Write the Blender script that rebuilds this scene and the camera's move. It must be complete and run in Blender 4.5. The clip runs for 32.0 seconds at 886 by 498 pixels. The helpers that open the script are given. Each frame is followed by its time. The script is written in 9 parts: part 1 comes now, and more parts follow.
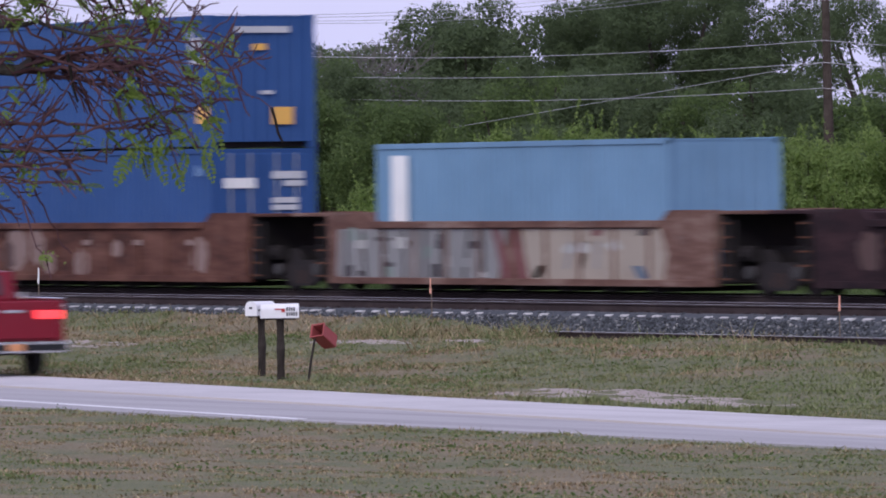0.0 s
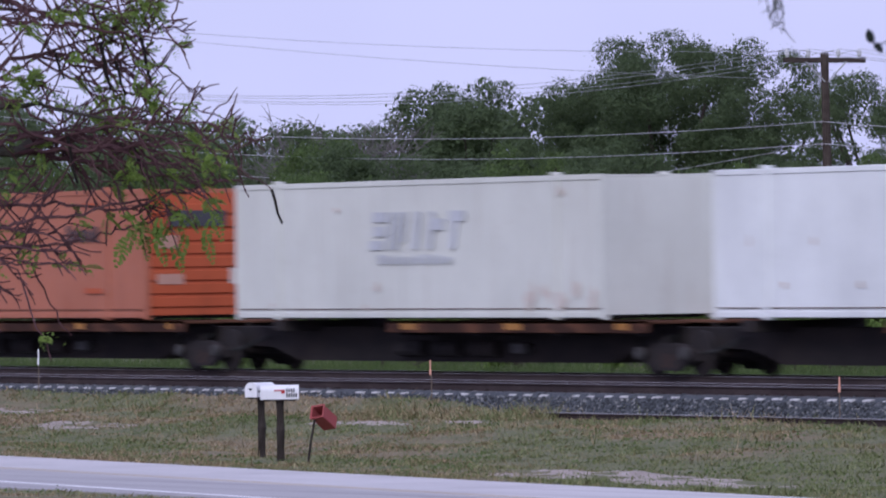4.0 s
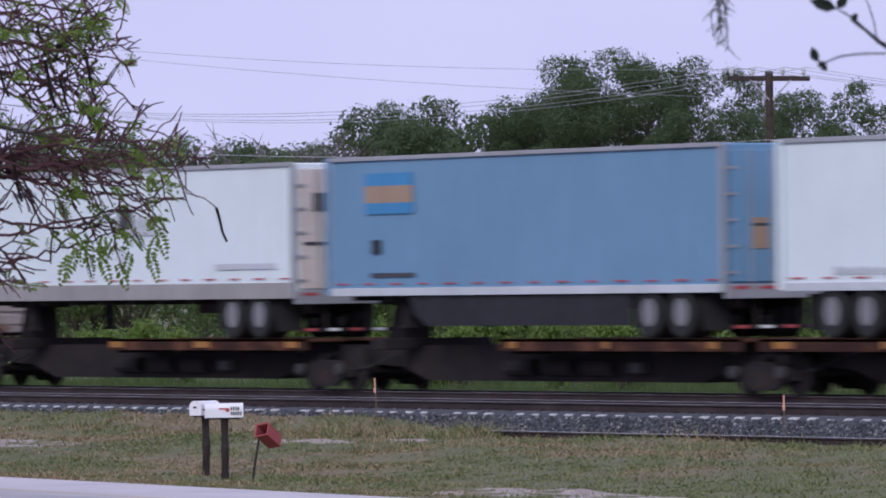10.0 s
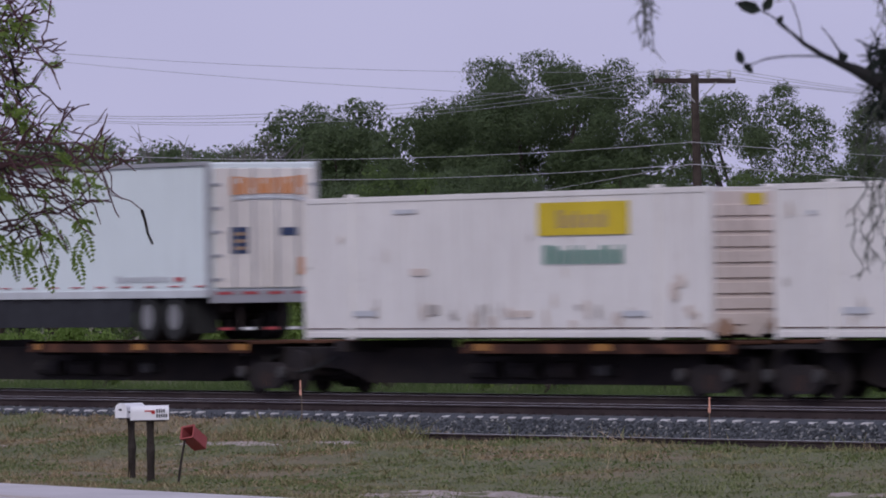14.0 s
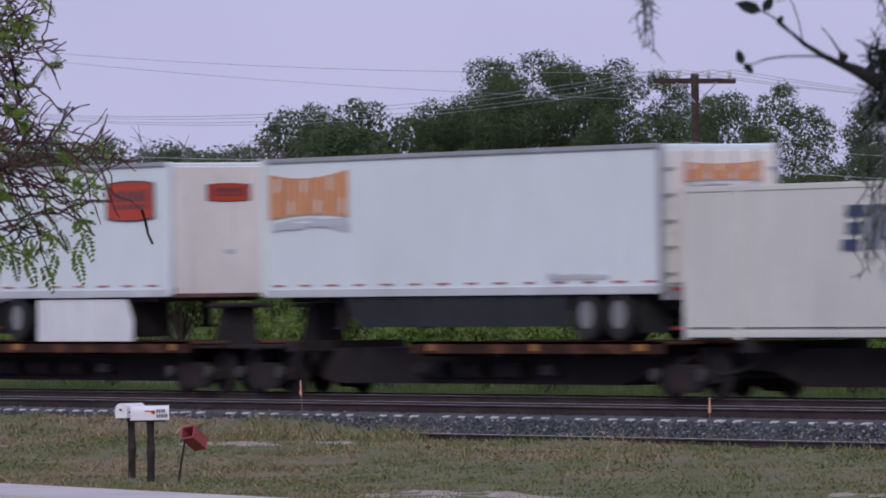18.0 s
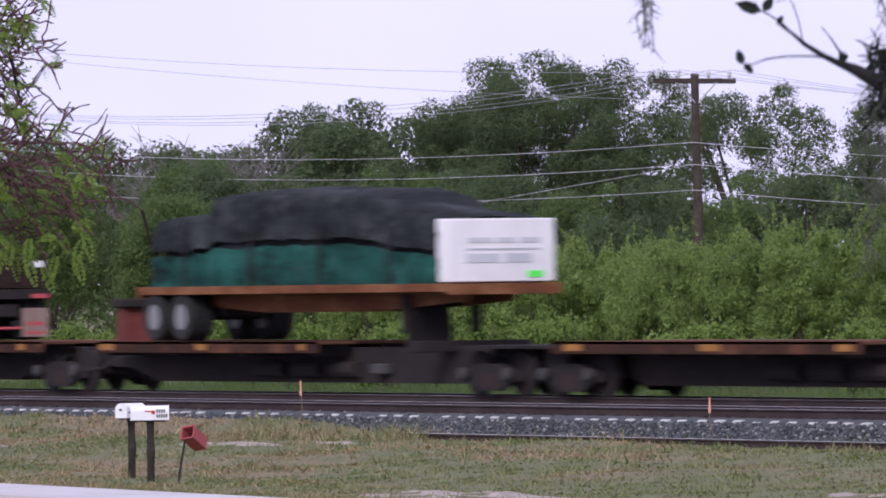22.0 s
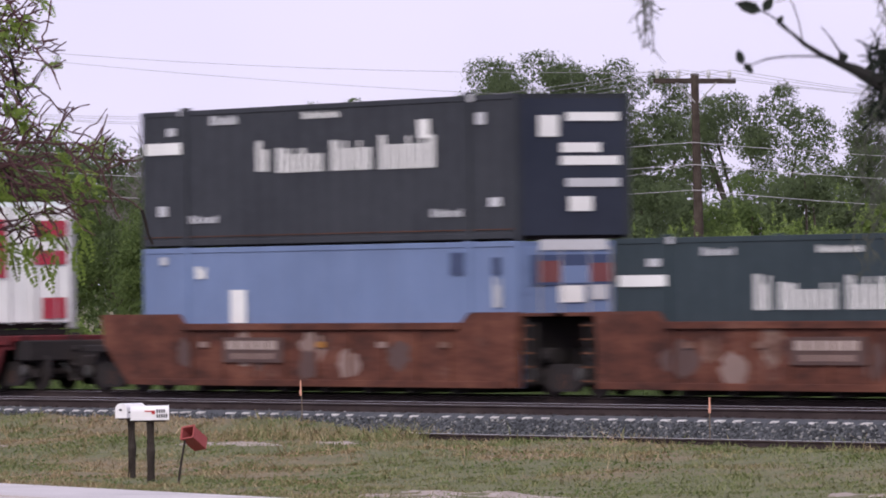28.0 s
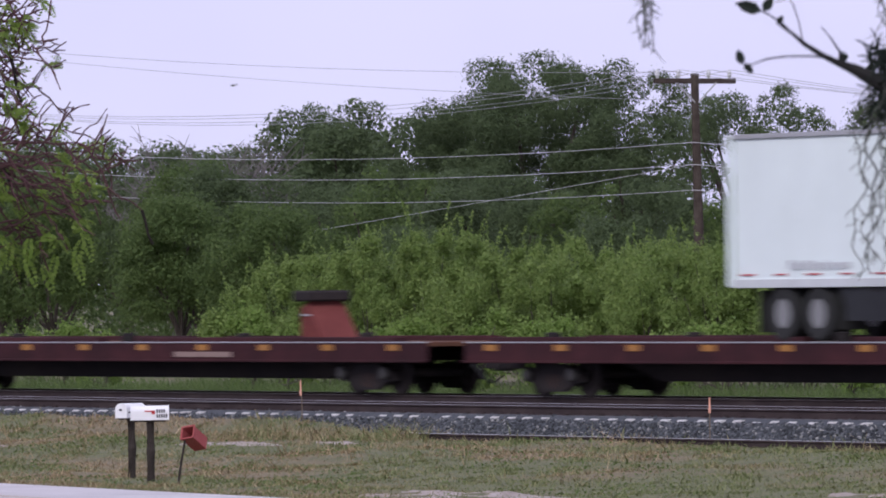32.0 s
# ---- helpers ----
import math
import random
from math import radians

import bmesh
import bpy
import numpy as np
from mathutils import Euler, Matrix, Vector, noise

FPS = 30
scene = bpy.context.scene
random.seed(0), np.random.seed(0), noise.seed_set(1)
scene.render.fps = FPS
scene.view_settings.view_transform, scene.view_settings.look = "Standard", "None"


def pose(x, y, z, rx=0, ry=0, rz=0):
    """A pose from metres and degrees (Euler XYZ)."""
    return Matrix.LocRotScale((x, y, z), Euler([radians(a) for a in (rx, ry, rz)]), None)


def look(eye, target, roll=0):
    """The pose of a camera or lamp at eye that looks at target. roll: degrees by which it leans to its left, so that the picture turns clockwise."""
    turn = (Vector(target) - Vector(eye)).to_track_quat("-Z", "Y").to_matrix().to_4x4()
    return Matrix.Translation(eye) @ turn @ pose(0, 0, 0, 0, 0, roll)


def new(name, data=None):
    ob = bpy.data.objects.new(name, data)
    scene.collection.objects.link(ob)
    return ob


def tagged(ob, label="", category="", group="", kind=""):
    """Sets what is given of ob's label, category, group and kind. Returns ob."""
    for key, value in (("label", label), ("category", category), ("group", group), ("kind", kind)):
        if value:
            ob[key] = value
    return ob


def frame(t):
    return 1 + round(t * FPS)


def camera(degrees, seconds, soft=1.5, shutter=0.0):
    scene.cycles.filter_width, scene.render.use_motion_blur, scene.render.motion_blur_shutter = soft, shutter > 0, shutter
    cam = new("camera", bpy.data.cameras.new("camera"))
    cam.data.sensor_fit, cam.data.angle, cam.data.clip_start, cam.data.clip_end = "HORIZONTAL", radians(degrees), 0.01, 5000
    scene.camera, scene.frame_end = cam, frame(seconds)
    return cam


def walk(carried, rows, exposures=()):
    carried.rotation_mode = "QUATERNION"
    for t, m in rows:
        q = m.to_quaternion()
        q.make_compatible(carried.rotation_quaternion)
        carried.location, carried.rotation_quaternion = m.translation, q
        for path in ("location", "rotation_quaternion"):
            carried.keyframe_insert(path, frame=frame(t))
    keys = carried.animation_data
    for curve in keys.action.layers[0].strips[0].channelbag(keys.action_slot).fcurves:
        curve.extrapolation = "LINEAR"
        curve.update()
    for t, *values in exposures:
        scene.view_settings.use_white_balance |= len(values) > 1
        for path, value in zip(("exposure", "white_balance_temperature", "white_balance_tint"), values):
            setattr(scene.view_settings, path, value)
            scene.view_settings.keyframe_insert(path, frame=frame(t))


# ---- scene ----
# ---- plan ----
# x: along the railway, the way the train runs; y: away from the camera across the tracks; z = 0: top of the sleepers
EYE = Vector((0.0, 0.0, 2.437))
NEAR_TRACK, FAR_TRACK = 73.41, 79.33
RAIL = 0.19
ROAD_Z = -0.9


def aim(yaw, pitch):
    """The camera's pose: degrees to the left of +y and above the level."""
    a, b = radians(yaw), radians(pitch)
    way = Vector((-math.sin(a) * math.cos(b), math.cos(a) * math.cos(b), math.sin(b)))
    return look(EYE, EYE + way, -0.745)


cam = camera(6.3136, 32.0, soft=1.85, shutter=0.7)
cam.data.dof.use_dof, cam.data.dof.focus_distance, cam.data.dof.aperture_fstop = True, 165.0, 18.0
PATH = [
    (0.0, 61.778, -0.468), (2.5, 61.778, -0.468), (2.8, 61.778, -0.45), (4.2, 61.765, 0.16), (4.5, 61.769, 0.18),
    (5.0, 62.097, 0.258), (5.5, 62.659, 0.247), (6.0, 63.401, 0.287), (6.5, 63.496, 0.289), (7.0, 63.142, 0.278),
    (7.5, 62.648, 0.288), (8.0, 62.278, 0.230), (8.5, 62.088, 0.225), (9.0, 61.847, 0.211), (9.5, 61.471, 0.208),
    (10.0, 61.372, 0.236), (10.5, 61.273, 0.235), (11.0, 61.182, 0.235), (11.5, 60.883, 0.236), (12.0, 60.831, 0.229),
    (12.5, 60.834, 0.236),
    (13.0, 60.843, 0.246), (14.0, 60.842, 0.2455), (15.5, 60.843, 0.246), (20.0, 60.843, 0.247), (32.0, 60.843, 0.247)]
walk(cam, [(t, aim(yaw, pitch)) for t, yaw, pitch in PATH],
     exposures=[(0.0, 0.22, 6200, 11), (1.0, 0.22, 6150, 11), (2.5, 0.26, 6150, 11.5), (4.5, 0.12, 5750, 11), (5.0, 0.12, 5750, 11), (6.0, -0.2, 5950, 11.5), (7.0, -0.2, 5950, 11.5), (9.0, -0.15, 6050, 11), (10.0, 0.12, 6000, 10.5), (11.0, -0.12, 6100, 11.5), (12.0, -0.28, 6200, 11.5), (13.0, -0.34, 6250, 11.5),
                (15.0, -0.24, 6250, 11), (19.0, -0.18, 6200, 11.5), (20.0, 0.12, 6350, 10), (21.0, 0.60, 6650, 10.5), (22.0, 0.55, 6400, 11.5), (23.0, 0.66, 6650, 10.5), (24.0, 0.36, 6400, 11.5), (25.0, -0.06, 6350, 11.5),
                (28.0, 0.48, 7000, 9.5), (29.0, 0.20, 6450, 11.5), (30.0, -0.18, 6250, 13), (31.0, -0.20, 6150, 12), (32.0, 0.34, 6400, 9)])

# ---- light ----
TO_SUN = Vector((0.55, -0.65, 0.60)).normalized()
world = bpy.data.worlds.new("overcast_sky")
scene.world = world
world.use_nodes = True
wn, wl = world.node_tree.nodes, world.node_tree.links
sky = wn.new("ShaderNodeTexSky")
sky.sky_type = "NISHITA"
sky.sun_disc = False
sky.sun_elevation = math.asin(TO_SUN.z)
sky.sun_rotation = math.atan2(TO_SUN.x, TO_SUN.y)
sky.dust_density, sky.ozone_density = 4.0, 2.0
cloud = wn.new("ShaderNodeMix")
cloud.data_type = "RGBA"
cloud.blend_type = "MIX"
cloud.inputs["Factor"].default_value = 0.93
cloud_tc, cloud_fac, cloud_col = wn.new("ShaderNodeTexCoord"), wn.new("ShaderNodeTexNoise"), wn.new("ShaderNodeValToRGB")
cloud_fac.inputs["Scale"].default_value, cloud_fac.inputs["Detail"].default_value = 9.0, 4.0
wl.new(cloud_tc.outputs["Generated"], cloud_fac.inputs["Vector"])
wl.new(cloud_fac.outputs["Fac"], cloud_col.inputs[0])
cloud_col.color_ramp.elements[0].position, cloud_col.color_ramp.elements[1].position = 0.3, 0.7
cloud_col.color_ramp.elements[0].color, cloud_col.color_ramp.elements[1].color = (7.3, 7.05, 10.2, 1), (8.5, 8.2, 11.3, 1)
wl.new(cloud_col.outputs[0], cloud.inputs["B"])
wl.new(sky.outputs[0], cloud.inputs["A"])
wl.new(cloud.outputs["Result"], wn["Background"].inputs["Color"])
wn["Background"].inputs["Strength"].default_value = 0.08
sun = new("sun", bpy.data.lights.new("sun", "SUN"))
sun.data.energy, sun.data.angle, sun.data.color = 1.5, radians(25), (1.0, 0.97, 0.93)
sun.matrix_world = look(TO_SUN * 50, (0, 0, 0))


# ---- materials ----
def material(name, rough=0.6, metal=0.0):
    m = bpy.data.materials.new(name)
    m.use_nodes = True
    b = m.node_tree.nodes["Principled BSDF"]
    b.inputs["Roughness"].default_value, b.inputs["Metallic"].default_value = rough, metal
    return m, m.node_tree.nodes, m.node_tree.links, b


def coords(n, l, scale=(1, 1, 1)):
    tc, mp = n.new("ShaderNodeTexCoord"), n.new("ShaderNodeMapping")
    mp.inputs["Scale"].default_value = scale
    l.new(tc.outputs["Object"], mp.inputs["Vector"])
    return mp.outputs[0]


def noise_tex(n, l, vec, scale, detail=4.0, rough=0.6):
    t = n.new("ShaderNodeTexNoise")
    t.inputs["Scale"].default_value, t.inputs["Detail"].default_value, t.inputs["Roughness"].default_value = scale, detail, rough
    if vec is not None:
        l.new(vec, t.inputs["Vector"])
    return t.outputs["Fac"]


def ramp(n, l, fac, stops):
    r = n.new("ShaderNodeValToRGB")
    e = r.color_ramp.elements
    while len(e) < len(stops):
        e.new(0.5)
    for el, (p, c) in zip(e, stops):
        el.position, el.color = p, (*c, 1) if len(c) == 3 else c
    l.new(fac, r.inputs[0])
    return r.outputs[0]


def mixed(n, l, fac, a, b, mode="MIX"):
    m = n.new("ShaderNodeMix")
    m.data_type, m.blend_type = "RGBA", mode
    for key, v in (("Factor", fac), ("A", a), ("B", b)):
        if isinstance(v, (int, float)):
            m.inputs[key].default_value = v
        elif isinstance(v, tuple):
            m.inputs[key].default_value = (*v, 1)
        else:
            l.new(v, m.inputs[key])
    return m.outputs["Result"]


def bumped(n, l, b, height, strength=0.3, dist=0.01):
    k = n.new("ShaderNodeBump")
    k.inputs["Strength"].default_value, k.inputs["Distance"].default_value = strength, dist
    l.new(height, k.inputs["Height"])
    l.new(k.outputs[0], b.inputs["Normal"])


def paint(name, c, dirt=(0.20, 0.17, 0.15), amount=0.35, rough=0.5, metal=0.0, streak=True, fade=0.12, blot=0.35):
    """Weathered paint: fading at the scale of metres, runs of dirt down the sides and fine speckle."""
    m, n, l, b = material(name, rough, metal)
    b.inputs["Specular IOR Level"].default_value = 0.28
    big = noise_tex(n, l, coords(n, l), 0.45, 5)
    col = mixed(n, l, ramp(n, l, big, [(0.3, (0, 0, 0)), (0.75, (1, 1, 1))]), tuple(x * (1 - fade) for x in c), tuple(min(1, x * (1 + fade) + 0.01) for x in c))
    if streak:
        runs = noise_tex(n, l, coords(n, l, (5.0, 5.0, 0.35)), 1.0, 6, 0.7)
        col = mixed(n, l, ramp(n, l, runs, [(0.52, (0, 0, 0)), (0.85, (amount,) * 3)]), col, dirt)
    spots = noise_tex(n, l, coords(n, l), 2.3, 8, 0.75)
    col = mixed(n, l, ramp(n, l, spots, [(0.58, (0, 0, 0)), (0.78, (amount * blot * 2,) * 3)]), col, dirt)
    l.new(col, b.inputs["Base Color"])
    l.new(ramp(n, l, spots, [(0.3, (rough,) * 3), (0.8, (min(1, rough + 0.25),) * 3)]), b.inputs["Roughness"])
    bumped(n, l, b, noise_tex(n, l, coords(n, l), 6.0, 5), 0.12, 0.01)
    return m


def rusty(name, c1, c2, c3, scale=0.7):
    m, n, l, b = material(name, 0.92, 0.0)
    b.inputs["Specular IOR Level"].default_value = 0.12
    f = noise_tex(n, l, coords(n, l, (0.6, 1, 1.2)), scale, 8, 0.7)
    col = ramp(n, l, f, [(0.28, c1), (0.5, c2), (0.72, c3)])
    fine = noise_tex(n, l, coords(n, l, (1, 1, 0.5)), 9.0, 6, 0.8)
    col = mixed(n, l, 0.35, col, ramp(n, l, fine, [(0.3, c1), (0.7, c2)]))
    l.new(col, b.inputs["Base Color"])
    bumped(n, l, b, fine, 0.3, 0.01)
    return m


def foliage(name, c1, c2, c3):
    m, n, l, b = material(name, 0.55)
    g = n.new("ShaderNodeNewGeometry")
    col = ramp(n, l, g.outputs["Random Per Island"], [(0.0, c1), (0.55, c2), (1.0, c3)])
    patch = noise_tex(n, l, coords(n, l), 0.5, 3)
    col = mixed(n, l, ramp(n, l, patch, [(0.35, (0.0,) * 3), (0.7, (0.6,) * 3)]), col, c1)
    l.new(col, b.inputs["Base Color"])
    b.inputs["Specular IOR Level"].default_value = 0.08
    thin, both = n.new("ShaderNodeBsdfTranslucent"), n.new("ShaderNodeMixShader")
    l.new(mixed(n, l, 0.35, col, c3), thin.inputs["Color"])
    both.inputs[0].default_value = 0.5
    l.new(b.outputs[0], both.inputs[1])
    l.new(thin.outputs[0], both.inputs[2])
    l.new(both.outputs[0], n["Material Output"].inputs["Surface"])
    return m


def scuffed(name, c1, c2, c3, pale):
    """Rusted sheet: blotches drawn out along the side, pale scuffs (on tarpaulin, painted sheen) and dark runs."""
    m, n, l, b = material(name, 0.9, 0.0)
    b.inputs["Specular IOR Level"].default_value = 0.15
    f = noise_tex(n, l, coords(n, l, (0.35, 1, 1.3)), 1.3, 9, 0.72)
    col = ramp(n, l, f, [(0.34, c1), (0.5, c2), (0.66, c3)])
    rub = noise_tex(n, l, coords(n, l, (0.5, 1, 1.1)), 1.1, 10, 0.8)
    col = mixed(n, l, ramp(n, l, rub, [(0.57, (0, 0, 0)), (0.74, (0.6,) * 3)]), col, pale)
    runs = noise_tex(n, l, coords(n, l, (3.0, 1, 0.3)), 1.5, 6, 0.7)
    col = mixed(n, l, ramp(n, l, runs, [(0.5, (0, 0, 0)), (0.75, (0.7,) * 3)]), col, c1)
    l.new(col, b.inputs["Base Color"])
    bumped(n, l, b, rub, 0.3, 0.01)
    return m


M = {}
M["van_white"] = paint("pale_trailer_skin", (0.69, 0.755, 0.765), (0.34, 0.33, 0.32), 0.22, fade=0.05)
M["white"] = paint("white_paint", (0.74, 0.75, 0.76), amount=0.22)
M["reefer_white"] = paint("aged_white_paint", (0.74, 0.71, 0.69), (0.30, 0.20, 0.15), 0.55, fade=0.06)
M["ivory"] = paint("ivory_paint", (0.62, 0.62, 0.575), (0.30, 0.22, 0.17), 0.45, fade=0.07)
M["cream_end"] = paint("stained_white_paint", (0.64, 0.55, 0.50), (0.13, 0.06, 0.045), 0.95)
M["warm_white"] = paint("dingy_white_paint", (0.76, 0.71, 0.66), (0.30, 0.22, 0.17), 0.5)
M["stain"] = paint("rust_stain", (0.58, 0.50, 0.45), (0.4, 0.28, 0.22), 0.6)
M["smudge"] = paint("dark_smudge", (0.46, 0.42, 0.40), (0.22, 0.18, 0.17), 0.6)
M["blue"] = paint("blue_paint", (0.022, 0.072, 0.225), (0.05, 0.08, 0.16), 0.3, fade=0.1)
M["faded_blue"] = paint("faded_blue_paint", (0.072, 0.142, 0.265), (0.08, 0.10, 0.14), 0.35)
M["light_blue"] = paint("light_blue_paint", (0.145, 0.265, 0.41), (0.16, 0.2, 0.23), 0.35)
M["steel_blue"] = paint("steel_blue_paint", (0.15, 0.275, 0.41), (0.12, 0.17, 0.22), 0.2, fade=0.05)
M["sky_blue"] = paint("periwinkle_paint", (0.145, 0.205, 0.36), (0.2, 0.2, 0.26), 0.3)
M["orange"] = paint("faded_orange_paint", (0.385, 0.130, 0.076), (0.24, 0.09, 0.06), 0.5)
M["orange_pale"] = paint("bleached_orange_paint", (0.45, 0.26, 0.20), (0.3, 0.12, 0.08), 0.5)
M["orange_deep"] = paint("orange_red_paint", (0.42, 0.085, 0.03), (0.14, 0.05, 0.03), 0.5)
M["navy"] = paint("dark_navy_paint", (0.017, 0.023, 0.042), (0.05, 0.05, 0.06), 0.2)
M["slate"] = paint("dark_slate_paint", (0.022, 0.026, 0.034), (0.05, 0.05, 0.055), 0.2)
M["spruce"] = paint("dark_green_paint", (0.021, 0.037, 0.046), (0.05, 0.06, 0.06), 0.2)
M["dark_blue"] = paint("dark_blue_paint", (0.017, 0.026, 0.062), (0.04, 0.05, 0.07), 0.2)
M["rust_well"] = scuffed("rusted_well_side", (0.045, 0.022, 0.020), (0.11, 0.049, 0.037), (0.175, 0.085, 0.064), (0.24, 0.17, 0.155))
M["rust_red"] = scuffed("red_rusted_side", (0.048, 0.022, 0.019), (0.112, 0.042, 0.030), (0.175, 0.070, 0.048), (0.23, 0.15, 0.13))
M["grime_well"] = scuffed("grimy_maroon_side", (0.015, 0.010, 0.013), (0.036, 0.019, 0.022), (0.065, 0.034, 0.036), (0.17, 0.145, 0.15))
M["rust_pale"] = scuffed("weathered_rust", (0.08, 0.04, 0.034), (0.16, 0.088, 0.07), (0.26, 0.18, 0.15), (0.36, 0.34, 0.32))
M["maroon"] = rusty("dark_maroon_steel", (0.020, 0.012, 0.014), (0.048, 0.017, 0.021), (0.10, 0.032, 0.036))
M["teal_dark"] = scuffed("dark_blue_steel", (0.013, 0.014, 0.018), (0.024, 0.032, 0.045), (0.045, 0.055, 0.07), (0.16, 0.15, 0.15))
M["red_car"] = rusty("red_flat_car_paint", (0.020, 0.012, 0.013), (0.095, 0.020, 0.024), (0.30, 0.032, 0.040), 1.5)
M["black"] = rusty("grimy_black_steel", (0.016, 0.015, 0.017), (0.031, 0.026, 0.027), (0.060, 0.045, 0.040))
M["brown_steel"] = rusty("brown_deck_steel", (0.06, 0.030, 0.022), (0.12, 0.055, 0.035), (0.2, 0.1, 0.07))
M["timber_deck"] = rusty("weathered_deck_edge", (0.022, 0.014, 0.013), (0.055, 0.025, 0.018), (0.26, 0.11, 0.06), 1.1)
M["rust_deck"] = rusty("bright_rusted_deck", (0.06, 0.025, 0.016), (0.19, 0.075, 0.036), (0.36, 0.19, 0.10), 1.4)
M["yellow_mark"] = paint("yellow_marking", (0.33, 0.145, 0.03), (0.06, 0.035, 0.03), 1.0, blot=0.7)
M["rubber"] = paint("tyre_rubber", (0.02, 0.02, 0.021), (0.06, 0.05, 0.045), 0.5, rough=0.9, streak=False)
M["alloy"] = paint("pale_wheel_metal", (0.235, 0.235, 0.24), (0.07, 0.06, 0.058), 0.8, rough=0.45, metal=0.3, streak=False)
M["galv"] = paint("galvanised_steel", (0.42, 0.42, 0.44), (0.2, 0.18, 0.17), 0.4, rough=0.5, metal=0.5)
M["dull_steel"] = paint("dull_grey_steel", (0.055, 0.052, 0.054), (0.04, 0.03, 0.03), 0.8, rough=0.6)
M["rail_grimy"] = paint("grimy_aluminium", (0.32, 0.30, 0.29), (0.14, 0.11, 0.10), 0.7, rough=0.55)
M["rail_pale"] = paint("pale_aluminium", (0.56, 0.58, 0.60), (0.3, 0.28, 0.26), 0.4, rough=0.45, metal=0.1)
M["skirt"] = paint("grey_skirt_panel", (0.011, 0.012, 0.015), (0.05, 0.05, 0.055), 0.6, rough=0.45)
M["tape_red"] = paint("red_reflector", (0.42, 0.07, 0.08), amount=0.2)
M["logo_orange"] = paint("orange_lettering", (0.60, 0.26, 0.11), (0.72, 0.58, 0.50), 0.7, blot=0.7)
M["logo_red"] = paint("orange_red_sign", (0.47, 0.052, 0.024), (0.3, 0.05, 0.02), 0.2)
M["logo_yellow"] = paint("yellow_sign", (0.62, 0.46, 0.02), (0.3, 0.22, 0.03), 0.3)
M["logo_green"] = paint("green_lettering", (0.10, 0.25, 0.20), (0.2, 0.3, 0.26), 0.3)
M["logo_green_pale"] = paint("faded_green_lettering", (0.45, 0.58, 0.5), (0.5, 0.6, 0.55), 0.3)
M["logo_blue"] = paint("blue_lettering", (0.16, 0.27, 0.48), (0.3, 0.35, 0.45), 0.3)
M["logo_navy"] = paint("navy_lettering", (0.04, 0.06, 0.13), (0.1, 0.1, 0.14), 0.3)
M["logo_grey"] = paint("grey_lettering", (0.50, 0.51, 0.545), (0.6, 0.6, 0.62), 0.6)
M["logo_dark"] = paint("dark_lettering", (0.05, 0.05, 0.06), (0.15, 0.14, 0.14), 0.3)
M["logo_white"] = paint("white_lettering", (0.78, 0.78, 0.78), (0.4, 0.4, 0.4), 0.3)
M["logo_crimson"] = paint("crimson_stripe", (0.34, 0.03, 0.055), (0.4, 0.1, 0.1), 0.2)
M["placard"] = paint("amber_placard", (0.74, 0.42, 0.10), (0.4, 0.25, 0.1), 0.3)
M["cyan"] = paint("bright_blue_sign", (0.055, 0.23, 0.45), (0.1, 0.2, 0.3), 0.2)
M["tan"] = paint("tan_lettering", (0.34, 0.235, 0.16), (0.3, 0.2, 0.15), 0.2)


# ---- mesh tools ----
def part(name, bm, mat, parent=None, label="", smooth=False):
    me = bpy.data.meshes.new(name)
    bm.to_mesh(me)
    bm.free()
    me.materials.append(M[mat])
    if smooth:
        me.shade_smooth()
    ob = new(name, me)
    ob.parent = parent
    return tagged(ob, label)


def share(ob, x, y, z, parent, rz=0):
    """One more object on the same mesh."""
    o = new(ob.name.split(".")[0], ob.data)
    o.parent = parent
    o.matrix_basis = pose(x, y, z, 0, 0, rz)
    return o


def raw(name, verts, faces, mat, parent=None, smooth=False):
    me = bpy.data.meshes.new(name)
    me.from_pydata(verts, [], faces)
    me.update()
    me.materials.append(M[mat])
    if smooth:
        me.shade_smooth()
    ob = new(name, me)
    ob.parent = parent
    return ob


def quads(name, co, mat, parent=None):
    """One mesh of loose faces from an array of shape (n, 3 or 4, 3)."""
    n, k = co.shape[:2]
    me = bpy.data.meshes.new(name)
    me.vertices.add(n * k)
    me.loops.add(n * k)
    me.polygons.add(n)
    me.vertices.foreach_set("co", np.ascontiguousarray(co, dtype=np.float32).ravel())
    me.loops.foreach_set("vertex_index", np.arange(n * k, dtype=np.int32))
    me.polygons.foreach_set("loop_start", np.arange(0, n * k, k, dtype=np.int32))
    me.update(calc_edges=True)
    me.materials.append(M[mat])
    ob = new(name, me)
    ob.parent = parent
    return ob


def box(bm, x0, x1, y0, y1, z0, z1, bevel=0.0):
    r = bmesh.ops.create_cube(bm, size=1.0, matrix=Matrix.Translation(((x0 + x1) / 2, (y0 + y1) / 2, (z0 + z1) / 2)) @ Matrix.Diagonal((x1 - x0, y1 - y0, z1 - z0, 1)))
    if bevel:
        es = list({e for v in r["verts"] for e in v.link_edges})
        bmesh.ops.bevel(bm, geom=es, offset=bevel, segments=1, affect="EDGES")
    return bm


def rod(bm, a, b, r, r2=None, seg=8):
    a, b = Vector(a), Vector(b)
    d = b - a
    m = Matrix.Translation((a + b) / 2) @ d.to_track_quat("Z", "Y").to_matrix().to_4x4()
    bmesh.ops.create_cone(bm, cap_ends=True, segments=seg, radius1=r, radius2=r if r2 is None else r2, depth=d.length, matrix=m)
    return bm


